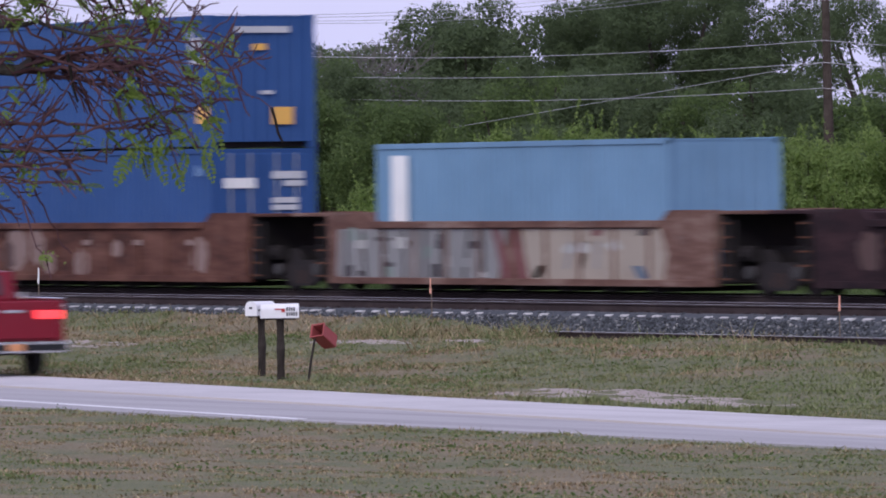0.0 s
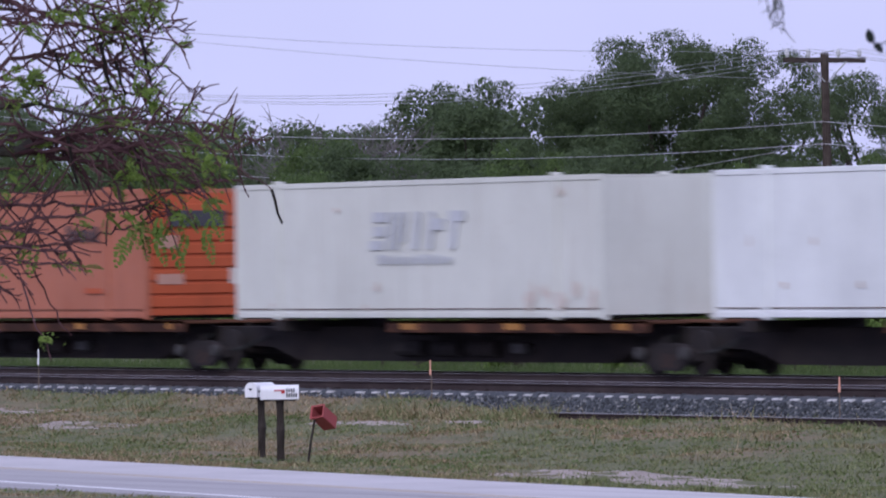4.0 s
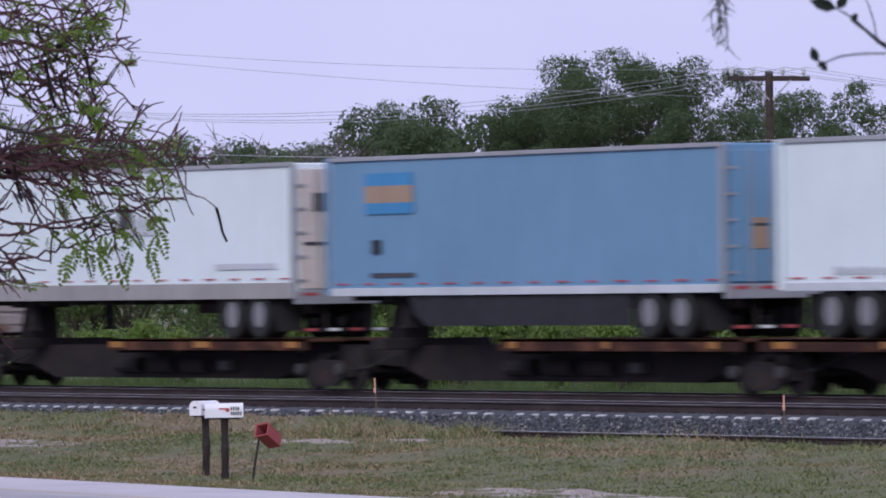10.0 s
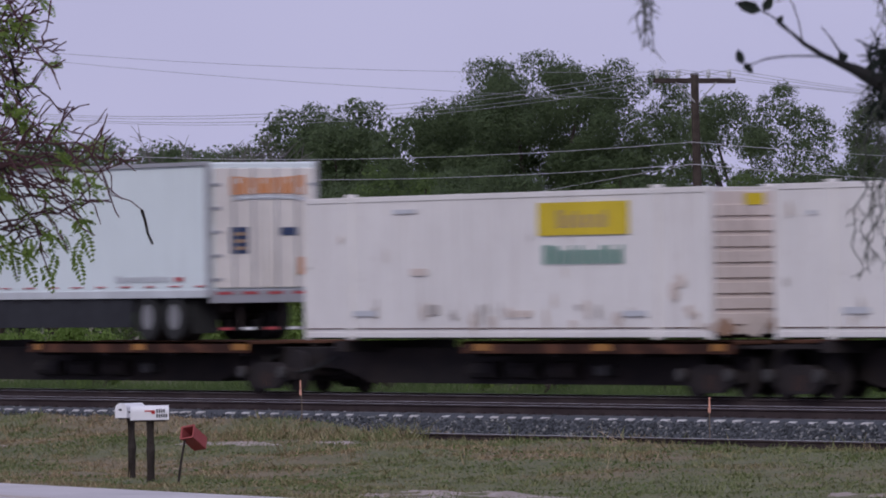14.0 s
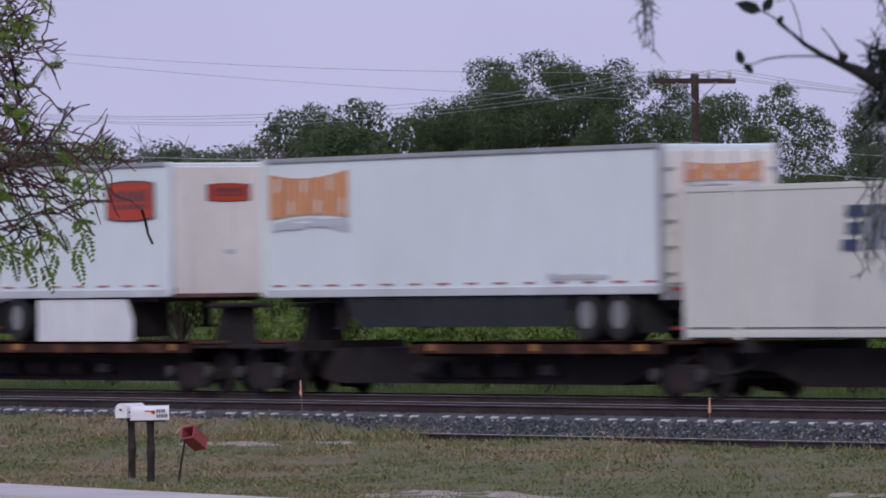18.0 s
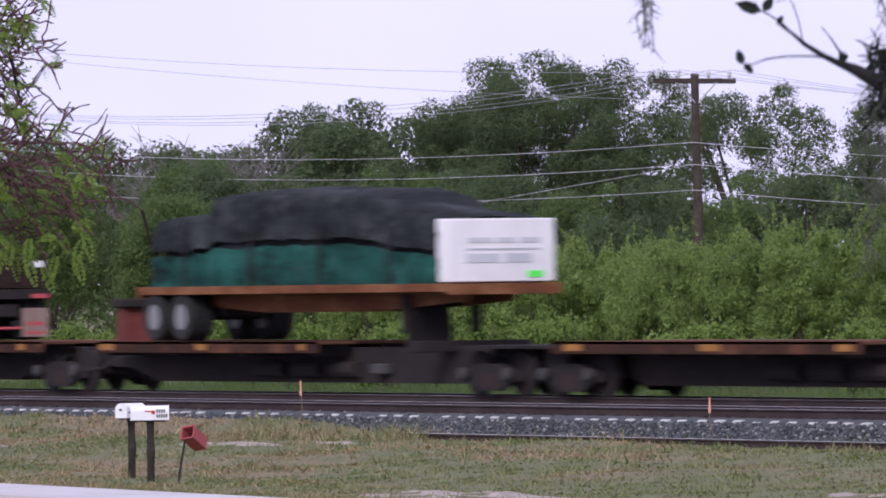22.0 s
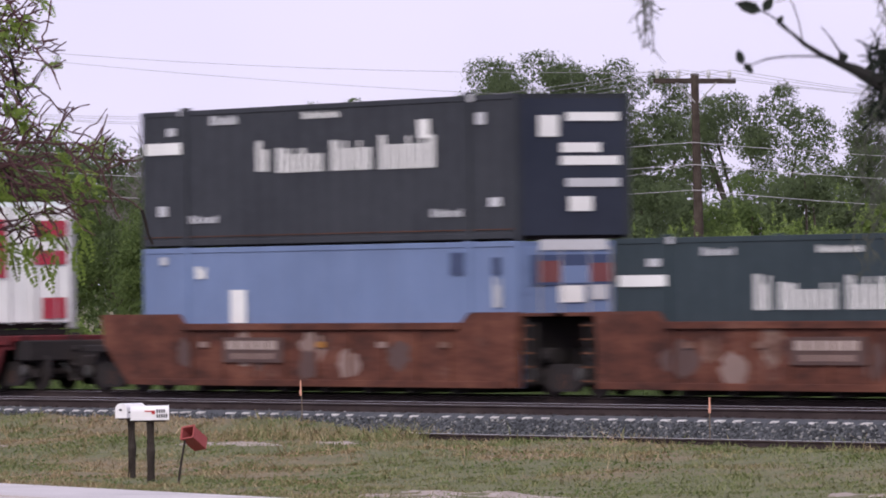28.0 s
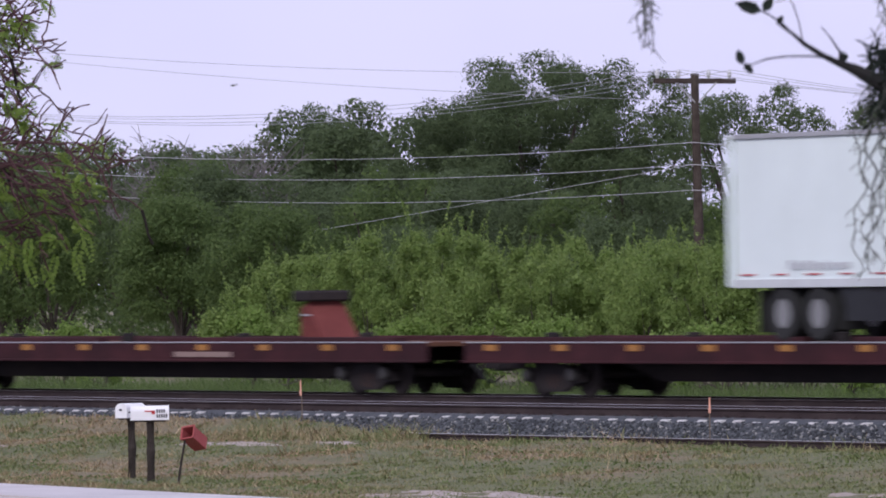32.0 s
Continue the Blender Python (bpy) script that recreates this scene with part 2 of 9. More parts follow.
def prism(bm, pts, y0, y1):
    """A solid with the outline pts (x, z) between y0 and y1."""
    a = [bm.verts.new((x, y0, z)) for x, z in pts]
    b = [bm.verts.new((x, y1, z)) for x, z in pts]
    bm.faces.new(a)
    bm.faces.new(b[::-1])
    for i in range(len(pts)):
        j = (i + 1) % len(pts)
        bm.faces.new((a[j], a[i], b[i], b[j]))
    bmesh.ops.recalc_face_normals(bm, faces=bm.faces)
    return bm


def slab_x(bm, pts, x0, x1):
    """A solid with the outline pts (y, z) between x0 and x1."""
    a = [bm.verts.new((x0, y, z)) for y, z in pts]
    b = [bm.verts.new((x1, y, z)) for y, z in pts]
    bm.faces.new(a)
    bm.faces.new(b[::-1])
    for i in range(len(pts)):
        j = (i + 1) % len(pts)
        bm.faces.new((a[j], a[i], b[i], b[j]))
    bmesh.ops.recalc_face_normals(bm, faces=bm.faces)
    return bm


def lathe(bm, prof, centre, axis="y", seg=20, hollow=False):
    """A turned body: prof is (along, radius) from end to end."""
    cx, cy, cz = centre
    rings = []
    for s, r in prof:
        ring = []
        for i in range(seg):
            a = 2 * math.pi * i / seg
            p = (math.cos(a) * r, s, math.sin(a) * r) if axis == "y" else (math.cos(a) * r, math.sin(a) * r, s)
            ring.append(bm.verts.new((cx + p[0], cy + p[1], cz + p[2])))
        rings.append(ring)
    for p, q in zip(rings, rings[1:]):
        for i in range(seg):
            j = (i + 1) % seg
            bm.faces.new((p[i], p[j], q[j], q[i]))
    if hollow:
        for i in range(seg):
            j = (i + 1) % seg
            bm.faces.new((rings[-1][i], rings[-1][j], rings[0][j], rings[0][i]))
    else:
        bm.faces.new(rings[0])
        bm.faces.new(rings[-1])
    bmesh.ops.recalc_face_normals(bm, faces=bm.faces)
    return bm


def limb(bm, pts, r0, r1, seg=6):
    """A tapered bent branch through the points."""
    n = len(pts)
    rings = []
    for i, p in enumerate(pts):
        p = Vector(p)
        d = (Vector(pts[min(i + 1, n - 1)]) - Vector(pts[max(i - 1, 0)])).normalized()
        q = d.to_track_quat("Z", "Y")
        rad = r0 + (r1 - r0) * i / (n - 1)
        rings.append([bm.verts.new(p + q @ Vector((math.cos(2 * math.pi * k / seg) * rad, math.sin(2 * math.pi * k / seg) * rad, 0))) for k in range(seg)])
    for a, b in zip(rings, rings[1:]):
        for k in range(seg):
            bm.faces.new((a[k], a[(k + 1) % seg], b[(k + 1) % seg], b[k]))
    bm.faces.new(rings[-1])
    return bm


def empty(name, m, label="", category="", group=""):
    ob = new(name)
    ob.empty_display_size = 0.3
    ob.matrix_basis = m
    return tagged(ob, label, category, group)


rng = np.random.default_rng(7)


# ---- ground, road and railway ----
def road_far(x):
    return 57.5 + 0.105 * (-94.0 - x)


def road_near(x):
    return 51.6 + 0.035 * (-88.0 - x)


def lie(x, y):
    """The height of the ground."""
    far, near = road_far(x), road_near(x)
    if y > 82.5:
        z = -0.45 + 0.25 * min(1, (y - 82.5) / 8)
    elif y > 71.9:
        z = -0.40
    elif y > 71.0 and x < -126:
        k = min(1, (-126 - x) / 8)
        z = -0.38 + k * 0.27 * min(1, (y - 71.0) / 0.6)
    elif y > 71.0:
        z = -0.42
    elif y > far:
        k = min(1, (y - far) / max(1, 71.0 - far))
        z = ROAD_Z - 0.02 + k * (0.54) - 0.16 * math.sin(math.pi * min(1, k * 1.3)) * (k < 0.77)
    elif y > near:
        z = ROAD_Z - 0.06
    else:
        z = ROAD_Z - 0.02 + 0.9 * max(0.0, min(1.0, (near - 8 - y) / 40)) ** 1.5
    return z


def uneven(x, y):
    far, near = road_far(x), road_near(x)
    k = 0.0 if near - 0.4 < y < far + 0.4 else 1.0
    return lie(x, y) + k * (0.07 * noise.noise((x * 0.30, y * 0.6, 0)) + 0.05 * noise.noise((x * 0.9, y * 1.4, 3)))


# bare sandy places: x, y and half widths
SAND = [(-108.4, 61.3, 4.2, 1.05), (-104.6, 60.7, 2.6, 0.6), (-112.0, 62.2, 1.6, 0.45), (-131.9, 69.0, 2.0, 0.38), (-129.2, 69.7, 1.0, 0.22), (-142.5, 68.2, 2.6, 0.45), (-149.5, 70.3, 3.2, 0.5), (-153.5, 69.7, 2.2, 0.4), (-160.5, 70.4, 3.0, 0.5), (-141.5, 67.6, 1.1, 0.3), (-99.5, 62.6, 1.1, 0.3), (-102.0, 64.0, 0.9, 0.25)]


def lush(n, l):
    """How far the verge is greener than elsewhere: more towards +x, beyond the road."""
    sep, mr = n.new("ShaderNodeSeparateXYZ"), n.new("ShaderNodeMapRange")
    l.new(coords(n, l), sep.inputs[0])
    l.new(sep.outputs["X"], mr.inputs["Value"])
    for key, v in (("From Min", -123.0), ("From Max", -108.0), ("To Min", 0.0), ("To Max", 0.5)):
        mr.inputs[key].default_value = v
    far, both = n.new("ShaderNodeMapRange"), n.new("ShaderNodeMath")
    l.new(sep.outputs["Y"], far.inputs["Value"])
    for key, v in (("From Min", 54.0), ("From Max", 60.0)):
        far.inputs[key].default_value = v
    both.operation = "MULTIPLY"
    l.new(mr.outputs[0], both.inputs[0])
    l.new(far.outputs[0], both.inputs[1])
    return both.outputs[0]


def ground_material():
    m, n, l, b = material("dry_grass_and_sand", 0.95)
    tc = n.new("ShaderNodeTexCoord")
    v = tc.outputs["Object"]
    a = noise_tex(n, l, coords(n, l, (0.16, 0.55, 0.3)), 1.0, 5, 0.62)
    c = noise_tex(n, l, v, 1.1, 7, 0.7)
    fine = mixed(n, l, 0.5, noise_tex(n, l, v, 11.0, 5, 0.8), noise_tex(n, l, coords(n, l, (18.0, 30.0, 20.0)), 1.0, 4, 0.8))
    green = ramp(n, l, c, [(0.25, (0.056, 0.074, 0.027)), (0.5, (0.092, 0.112, 0.044)), (0.75, (0.14, 0.146, 0.066))])
    dry = ramp(n, l, c, [(0.3, (0.11, 0.085, 0.048)), (0.6, (0.195, 0.15, 0.09)), (0.8, (0.29, 0.235, 0.15))])
    a = mixed(n, l, lush(n, l), a, (0.40, 0.40, 0.40))
    col = mixed(n, l, ramp(n, l, a, [(0.47, (0, 0, 0)), (0.55, (1, 1, 1))]), green, dry)
    sand = noise_tex(n, l, v, 0.33, 7, 0.75)
    col = mixed(n, l, ramp(n, l, sand, [(0.70, (0, 0, 0)), (0.76, (1, 1, 1))]), col, (0.36, 0.31, 0.26))
    col = mixed(n, l, 0.45, col, ramp(n, l, fine, [(0.40, (0.045, 0.048, 0.022)), (0.60, (0.24, 0.205, 0.115))]))
    l.new(col, b.inputs["Base Color"])
    bumped(n, l, b, fine, 0.4, 0.05)
    return m


def asphalt_material():
    m, n, l, b = material("pale_worn_asphalt", 0.85)
    tc = n.new("ShaderNodeTexCoord")
    mp = n.new("ShaderNodeMapping")
    mp.inputs["Rotation"].default_value = (0, 0, radians(4))
    mp.inputs["Scale"].default_value = (0.05, 1.1, 1)
    l.new(tc.outputs["Object"], mp.inputs["Vector"])
    lanes = noise_tex(n, l, mp.outputs[0], 1.0, 3, 0.5)
    grit = noise_tex(n, l, tc.outputs["Object"], 30, 5, 0.8)
    patch = noise_tex(n, l, tc.outputs["Object"], 0.5, 6, 0.7)
    # the far lane is paler than the near one
    side = n.new("ShaderNodeVectorMath")
    side.operation = "DOT_PRODUCT"
    side.inputs[1].default_value = (0.1085, 1.0, 0.0)
    l.new(tc.outputs["Object"], side.inputs[0])
    lane_mix = n.new("ShaderNodeMapRange")
    l.new(side.outputs["Value"], lane_mix.inputs["Value"])
    lane_mix.inputs["From Min"].default_value, lane_mix.inputs["From Max"].default_value = 43.7, 44.5
    pale = ramp(n, l, lanes, [(0.3, (0.46, 0.43, 0.445)), (0.55, (0.60, 0.57, 0.585)), (0.75, (0.50, 0.475, 0.49))])
    worn = ramp(n, l, lanes, [(0.3, (0.27, 0.255, 0.265)), (0.55, (0.40, 0.38, 0.395)), (0.75, (0.33, 0.31, 0.325))])
    col = mixed(n, l, lane_mix.outputs[0], worn, pale)
    col = mixed(n, l, ramp(n, l, patch, [(0.45, (0, 0, 0)), (0.75, (0.5,) * 3)]), col, (0.32, 0.305, 0.31))
    col = mixed(n, l, 0.25, col, ramp(n, l, grit, [(0.35, (0.12, 0.115, 0.115)), (0.7, (0.5, 0.48, 0.48))]))
    l.new(col, b.inputs["Base Color"])
    bumped(n, l, b, grit, 0.3, 0.004)
    return m


def ballast_material():
    m, n, l, b = material("grey_ballast_stone", 0.9)
    g = n.new("ShaderNodeNewGeometry")
    tc = n.new("ShaderNodeTexCoord")
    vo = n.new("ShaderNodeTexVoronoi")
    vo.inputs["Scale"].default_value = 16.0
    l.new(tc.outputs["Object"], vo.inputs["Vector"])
    # each cell darkens to its rim: shade in the gaps between stones, as colour
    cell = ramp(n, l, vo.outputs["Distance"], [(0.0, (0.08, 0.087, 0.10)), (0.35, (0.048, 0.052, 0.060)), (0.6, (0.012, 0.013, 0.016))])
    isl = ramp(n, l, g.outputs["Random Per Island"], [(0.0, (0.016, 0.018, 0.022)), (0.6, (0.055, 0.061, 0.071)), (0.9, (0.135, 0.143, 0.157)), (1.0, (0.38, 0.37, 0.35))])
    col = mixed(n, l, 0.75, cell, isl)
    l.new(col, b.inputs["Base Color"])
    return m


def concrete_material():
    m, n, l, b = material("pale_concrete", 0.9)
    o = n.new("ShaderNodeObjectInfo")
    f = noise_tex(n, l, coords(n, l), 5, 6, 0.7)
    col = ramp(n, l, f, [(0.3, (0.36, 0.35, 0.34)), (0.6, (0.58, 0.57, 0.56)), (0.8, (0.44, 0.40, 0.37))])
    col = mixed(n, l, ramp(n, l, o.outputs["Random"], [(0, (0, 0, 0)), (1, (0.5,) * 3)]), col, (0.36, 0.33, 0.31))
    l.new(col, b.inputs["Base Color"])
    bumped(n, l, b, f, 0.4, 0.01)
    return m


M["ground"], M["asphalt"], M["ballast"], M["concrete"] = ground_material(), asphalt_material(), ballast_material(), concrete_material()
M["rail_side"] = rusty("rusted_rail", (0.030, 0.022, 0.024), (0.050, 0.037, 0.038), (0.085, 0.065, 0.064), 2.0)
M["rail_head"] = paint("polished_rail_head", (0.45, 0.44, 0.45), (0.15, 0.12, 0.1), 0.3, rough=0.28, metal=0.9, streak=False)
M["line_white"] = paint("worn_white_line", (0.68, 0.67, 0.69), (0.4, 0.38, 0.38), 0.5, rough=0.8)
M["line_yellow"] = paint("faded_yellow_line", (0.43, 0.37, 0.30), (0.36, 0.33, 0.33), 0.9, rough=0.8)


def ground_sheet():
    xs = np.unique(np.concatenate([np.linspace(-3500, -420, 15), np.linspace(-420, -190, 60), np.linspace(-190, -60, 170), np.linspace(-60, 200, 50), np.linspace(200, 2500, 12)]))
    ys = np.unique(np.concatenate([np.linspace(-1200, -40, 10), np.linspace(-40, 36, 24), np.linspace(36, 84, 110), np.linspace(84, 140, 40), np.linspace(140, 3500, 20)]))
    v = [(x, y, uneven(x, y)) for y in ys for x in xs]
    w = len(xs)
    f = [(j * w + i, j * w + i + 1, (j + 1) * w + i + 1, (j + 1) * w + i) for j in range(len(ys) - 1) for i in range(w - 1)]
    return tagged(raw("ground", v, f, "ground", smooth=True), "patchy dry grass with bare sandy spots", "ground", kind="structure")


ground_sheet()


def strip(name, near, far, x0, x1, z0, z1, mat, step=2.0, parent=None):
    xs = np.arange(x0, x1 + 0.01, step)
    v, f = [], []
    for x in xs:
        v += [(x, near(x), z0), (x, near(x), z1), (x, far(x), z1), (x, far(x), z0)]
    for i in range(len(xs) - 1):
        a, b = 4 * i, 4 * i + 4
        for k in range(4):
            f.append((a + k, b + k, b + (k + 1) % 4, a + (k + 1) % 4))
    f += [(0, 1, 2, 3), (len(v) - 1, len(v) - 2, len(v) - 3, len(v) - 4)]
    return raw(name, v, f, mat, parent)


road = tagged(strip("road", road_near, road_far, -420, 160, ROAD_Z - 0.3, ROAD_Z, "asphalt"), "pale worn two-lane asphalt road", "road", kind="structure")
white_x = lambda x: 52.2 + 0.112 * (-101 - x)
tagged(strip("edge_line", lambda x: max(white_x(x), road_near(x) + 0.1), lambda x: max(white_x(x), road_near(x) + 0.1) + 0.2, -420, -102, ROAD_Z - 0.01, ROAD_Z + 0.004, "line_white"), "worn white edge line painted on the road", "road marking", kind="structure")
for k in (-0.16, 0.06):
    mid = lambda x, k=k: 0.5 * (white_x(x) + road_far(x)) + k
    tagged(strip("centre_line", mid, lambda x, mid=mid: mid(x) + 0.10, -420, 160, ROAD_Z - 0.01, ROAD_Z + 0.004, "line_yellow"), "faded yellow centre line painted on the road", "road marking", kind="structure")


def rail_profile():
    return [(-0.07, 0), (0.07, 0), (0.07, 0.015), (0.012, 0.035), (0.010, 0.135), (0.036, 0.150), (0.036, 0.172), (0.028, 0.178), (-0.028, 0.178), (-0.036, 0.172), (-0.036, 0.150), (-0.010, 0.135), (-0.012, 0.035), (-0.07, 0.015)]


def railway(name, yc, label, shown):
    track = tagged(empty(name, pose(0, yc, 0)), label, "railway track", kind="structure")
    for s in (-1, 1):
        r = part("rail", slab_x(bmesh.new(), [(y + s * 0.755, z + 0.012) for y, z in rail_profile()], -700, 330), "rail_side", track, "rusty steel rail with a bright running surface")
        part("running_surface", slab_x(bmesh.new(), [(s * 0.755 - 0.026, 0.188), (s * 0.755 + 0.026, 0.188), (s * 0.755 + 0.022, 0.194), (s * 0.755 - 0.022, 0.194)], -700, 330), "rail_head", r, "polished steel")
    bm = bmesh.new()
    slab_x(bm, [(-1.295, -0.16), (1.295, -0.16), (1.295, -0.02), (1.25, 0.0), (0.95, 0.012), (0.5, 0.012), (0.35, -0.03), (-0.35, -0.03), (-0.5, 0.012), (-0.95, 0.012), (-1.25, 0.0), (-1.295, -0.02)], -0.13, 0.13)
    first = part("sleeper", bm, "concrete", track)
    first.location.x = -135.383
    bm = bmesh.new()
    box(bm, -0.09, 0.09, -0.09, 0.09, 0.0, 0.03)
    box(bm, -0.03, 0.03, -0.10, 0.10, 0.02, 0.055)
    clip = part("fastening", bm, "rail_side", first)
    clip.location = (0, -0.755, 0.012)
    for i in range(-150, 90):
        if i:
            o = share(first, -135.383 + i * 0.6096 + 0.02 * rng.standard_normal(), 0.03 * rng.standard_normal(), 0.004 * rng.standard_normal(), track, 0.4 * rng.standard_normal())
            if shown and -60 < i < 60:
                share(clip, 0, -0.755, 0.012, o)
    v, f = [], []
    for x0, x1 in ((-700, -227), (-80.5, 330)):
        b = len(v)
        for x in (x0, x1):
            v += [(x, -1.25, -0.10), (x, -1.25, -0.015), (x, 1.25, -0.015), (x, 1.25, -0.10)]
        f += [(b + k, b + 4 + k, b + 4 + (k + 1) % 4, b + (k + 1) % 4) for k in range(4)]
    raw("sleeper_run", v, f, "concrete", track)["kind"] = "stuff"
    return track


railway("railway_track_1", NEAR_TRACK, "empty railway track on pale concrete sleepers", True)
railway("railway_track_2", FAR_TRACK, "railway track that carries the freight train", False)


def ballast_bed():
    prof = [(71.0, -0.55), (71.25, -0.42), (71.85, -0.08), (72.06, -0.055), (72.13, -0.03), (72.22, 0.03), (74.6, 0.03), (75.4, -0.10), (76.6, -0.22), (77.6, -0.08), (80.7, -0.06), (81.4, -0.12), (82.6, -0.5)]
    xs = np.arange(-260, -60, 0.5)
    v, f = [], []
    w = len(prof)
    for x in xs:
        for y, z in prof:
            v.append((x, y + 0.05 * noise.noise((x, y, 1)), z + (0.012 if 72.0 < y < 74.7 else 0.03) * noise.noise((x * 1.7, y * 3, 5))))
    for i in range(len(xs) - 1):
        f += [(i * w + j, (i + 1) * w + j, (i + 1) * w + j + 1, i * w + j + 1) for j in range(w - 1)]
    for x0, x1 in ((-700, -260), (-60.5, 330)):
        b = len(v)
        v += [(x0, y, z) for y, z in prof] + [(x1, y, z) for y, z in prof]
        f += [(b + j, b + w + j, b + w + j + 1, b + j + 1) for j in range(w - 1)]
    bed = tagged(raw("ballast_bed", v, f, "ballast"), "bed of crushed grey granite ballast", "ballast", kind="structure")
    # loose stones over the near shoulder
    n = 26000
    x = rng.uniform(-165, -88, n)
    k = rng.uniform(0, 1, n)
    y = 71.15 + k * 0.85
    z = np.interp(y, [p[0] for p in prof], [p[1] for p in prof]) + 0.01
    more = 9000
    x = np.concatenate([x, rng.uniform(-165, -88, more)])
    y2 = rng.uniform(72.1, 77.5, more)
    y = np.concatenate([y, y2])
    z = np.concatenate([z, np.interp(y2, [p[0] for p in prof], [p[1] for p in prof]) - 0.022])
    stones("ballast_stone", np.stack([x, y, z], 1), 0.026, 0.055, "ballast", bed)


def stones(name, at, r0, r1, mat, parent):
    n = len(at)
    base = np.array([(1, 0, 0), (-1, 0, 0), (0, 1, 0), (0, -1, 0), (0, 0, 1), (0, 0, -1)], float)
    tri = np.array([(0, 2, 4), (2, 1, 4), (1, 3, 4), (3, 0, 4), (2, 0, 5), (1, 2, 5), (3, 1, 5), (0, 3, 5)])
    q = rng.standard_normal((n, 4))
    q /= np.linalg.norm(q, axis=1)[:, None]
    a, b, c, d = q.T
    R = np.stack([np.stack([1 - 2 * (c * c + d * d), 2 * (b * c - a * d), 2 * (b * d + a * c)], 1), np.stack([2 * (b * c + a * d), 1 - 2 * (b * b + d * d), 2 * (c * d - a * b)], 1), np.stack([2 * (b * d - a * c), 2 * (c * d + a * b), 1 - 2 * (b * b + c * c)], 1)], 1)
    p = base[None] * rng.uniform(0.6, 1.25, (n, 6, 1)) * rng.uniform(r0, r1, (n, 1, 1))
    p = np.einsum("nij,nkj->nki", R, p) + at[:, None]
    me = bpy.data.meshes.new(name)
    me.vertices.add(n * 6)
    me.loops.add(n * 24)
    me.polygons.add(n * 8)
    me.vertices.foreach_set("co", p.astype(np.float32).ravel())
    me.loops.foreach_set("vertex_index", (tri[None] + 6 * np.arange(n)[:, None, None]).astype(np.int32).ravel())
    me.polygons.foreach_set("loop_start", np.arange(0, n * 24, 3, dtype=np.int32))
    me.update(calc_edges=True)
    me.materials.append(M[mat])
    ob = new(name, me)
    ob.parent = parent
    ob["kind"] = "stuff"
    return ob


ballast_bed()


# ---- the train ----
MOVERS = []


def travel(t):
    """Metres that the train has gone since the start."""
    return 19.445 * t - 0.04598 * t * t + 0.0001418 * t ** 3


def rolling(name, x, z, label, category, group="", rz=0):
    """An Empty that runs with the train; x is its place at the start."""
    ob = empty(name, pose(x, FAR_TRACK, z, 0, 0, rz), label, category, group)
    MOVERS.append((ob, x, z, rz))
    return ob


def mark(owner, x0, x1, z0, z1, mat, y, name="marking", label="", h=0.006):
    """A painted mark or plate on the side that faces the camera."""
    h += 0.0006 * (len(owner.children) % 15)
    return part(name, box(bmesh.new(), x0, x1, y - h, y + 0.001, z0, z1), mat, owner, label)


def mark_end(owner, y0, y1, z0, z1, mat, x, name="marking", label="", h=0.006):
    h += 0.0006 * (len(owner.children) % 15)
    return part(name, box(bmesh.new(), x - 0.001, x + h, y0, y1, z0, z1), mat, owner, label)


def blurred_text(owner, x0, x1, z0, z1, mat, y, n=6, seed=1, label=""):
    """Unreadable lettering: a row of plain upright bars in one mark."""
    r = random.Random(seed)
    bm = bmesh.new()
    w = (x1 - x0) / n
    h = 0.006 + 0.0006 * (len(owner.children) % 15)
    for i in range(n):
        a = x0 + i * w
        for q in (0.0, 0.42):
            box(bm, a + q * w, a + (q + 0.27) * w, y - h, y + 0.001, z0, z0 + (z1 - z0) * (1.0 if i == 0 else r.choice((0.72, 0.72, 0.95))))
    o = part("lettering", bm, mat, owner, label)
    o["kind"] = "stuff"
    return o


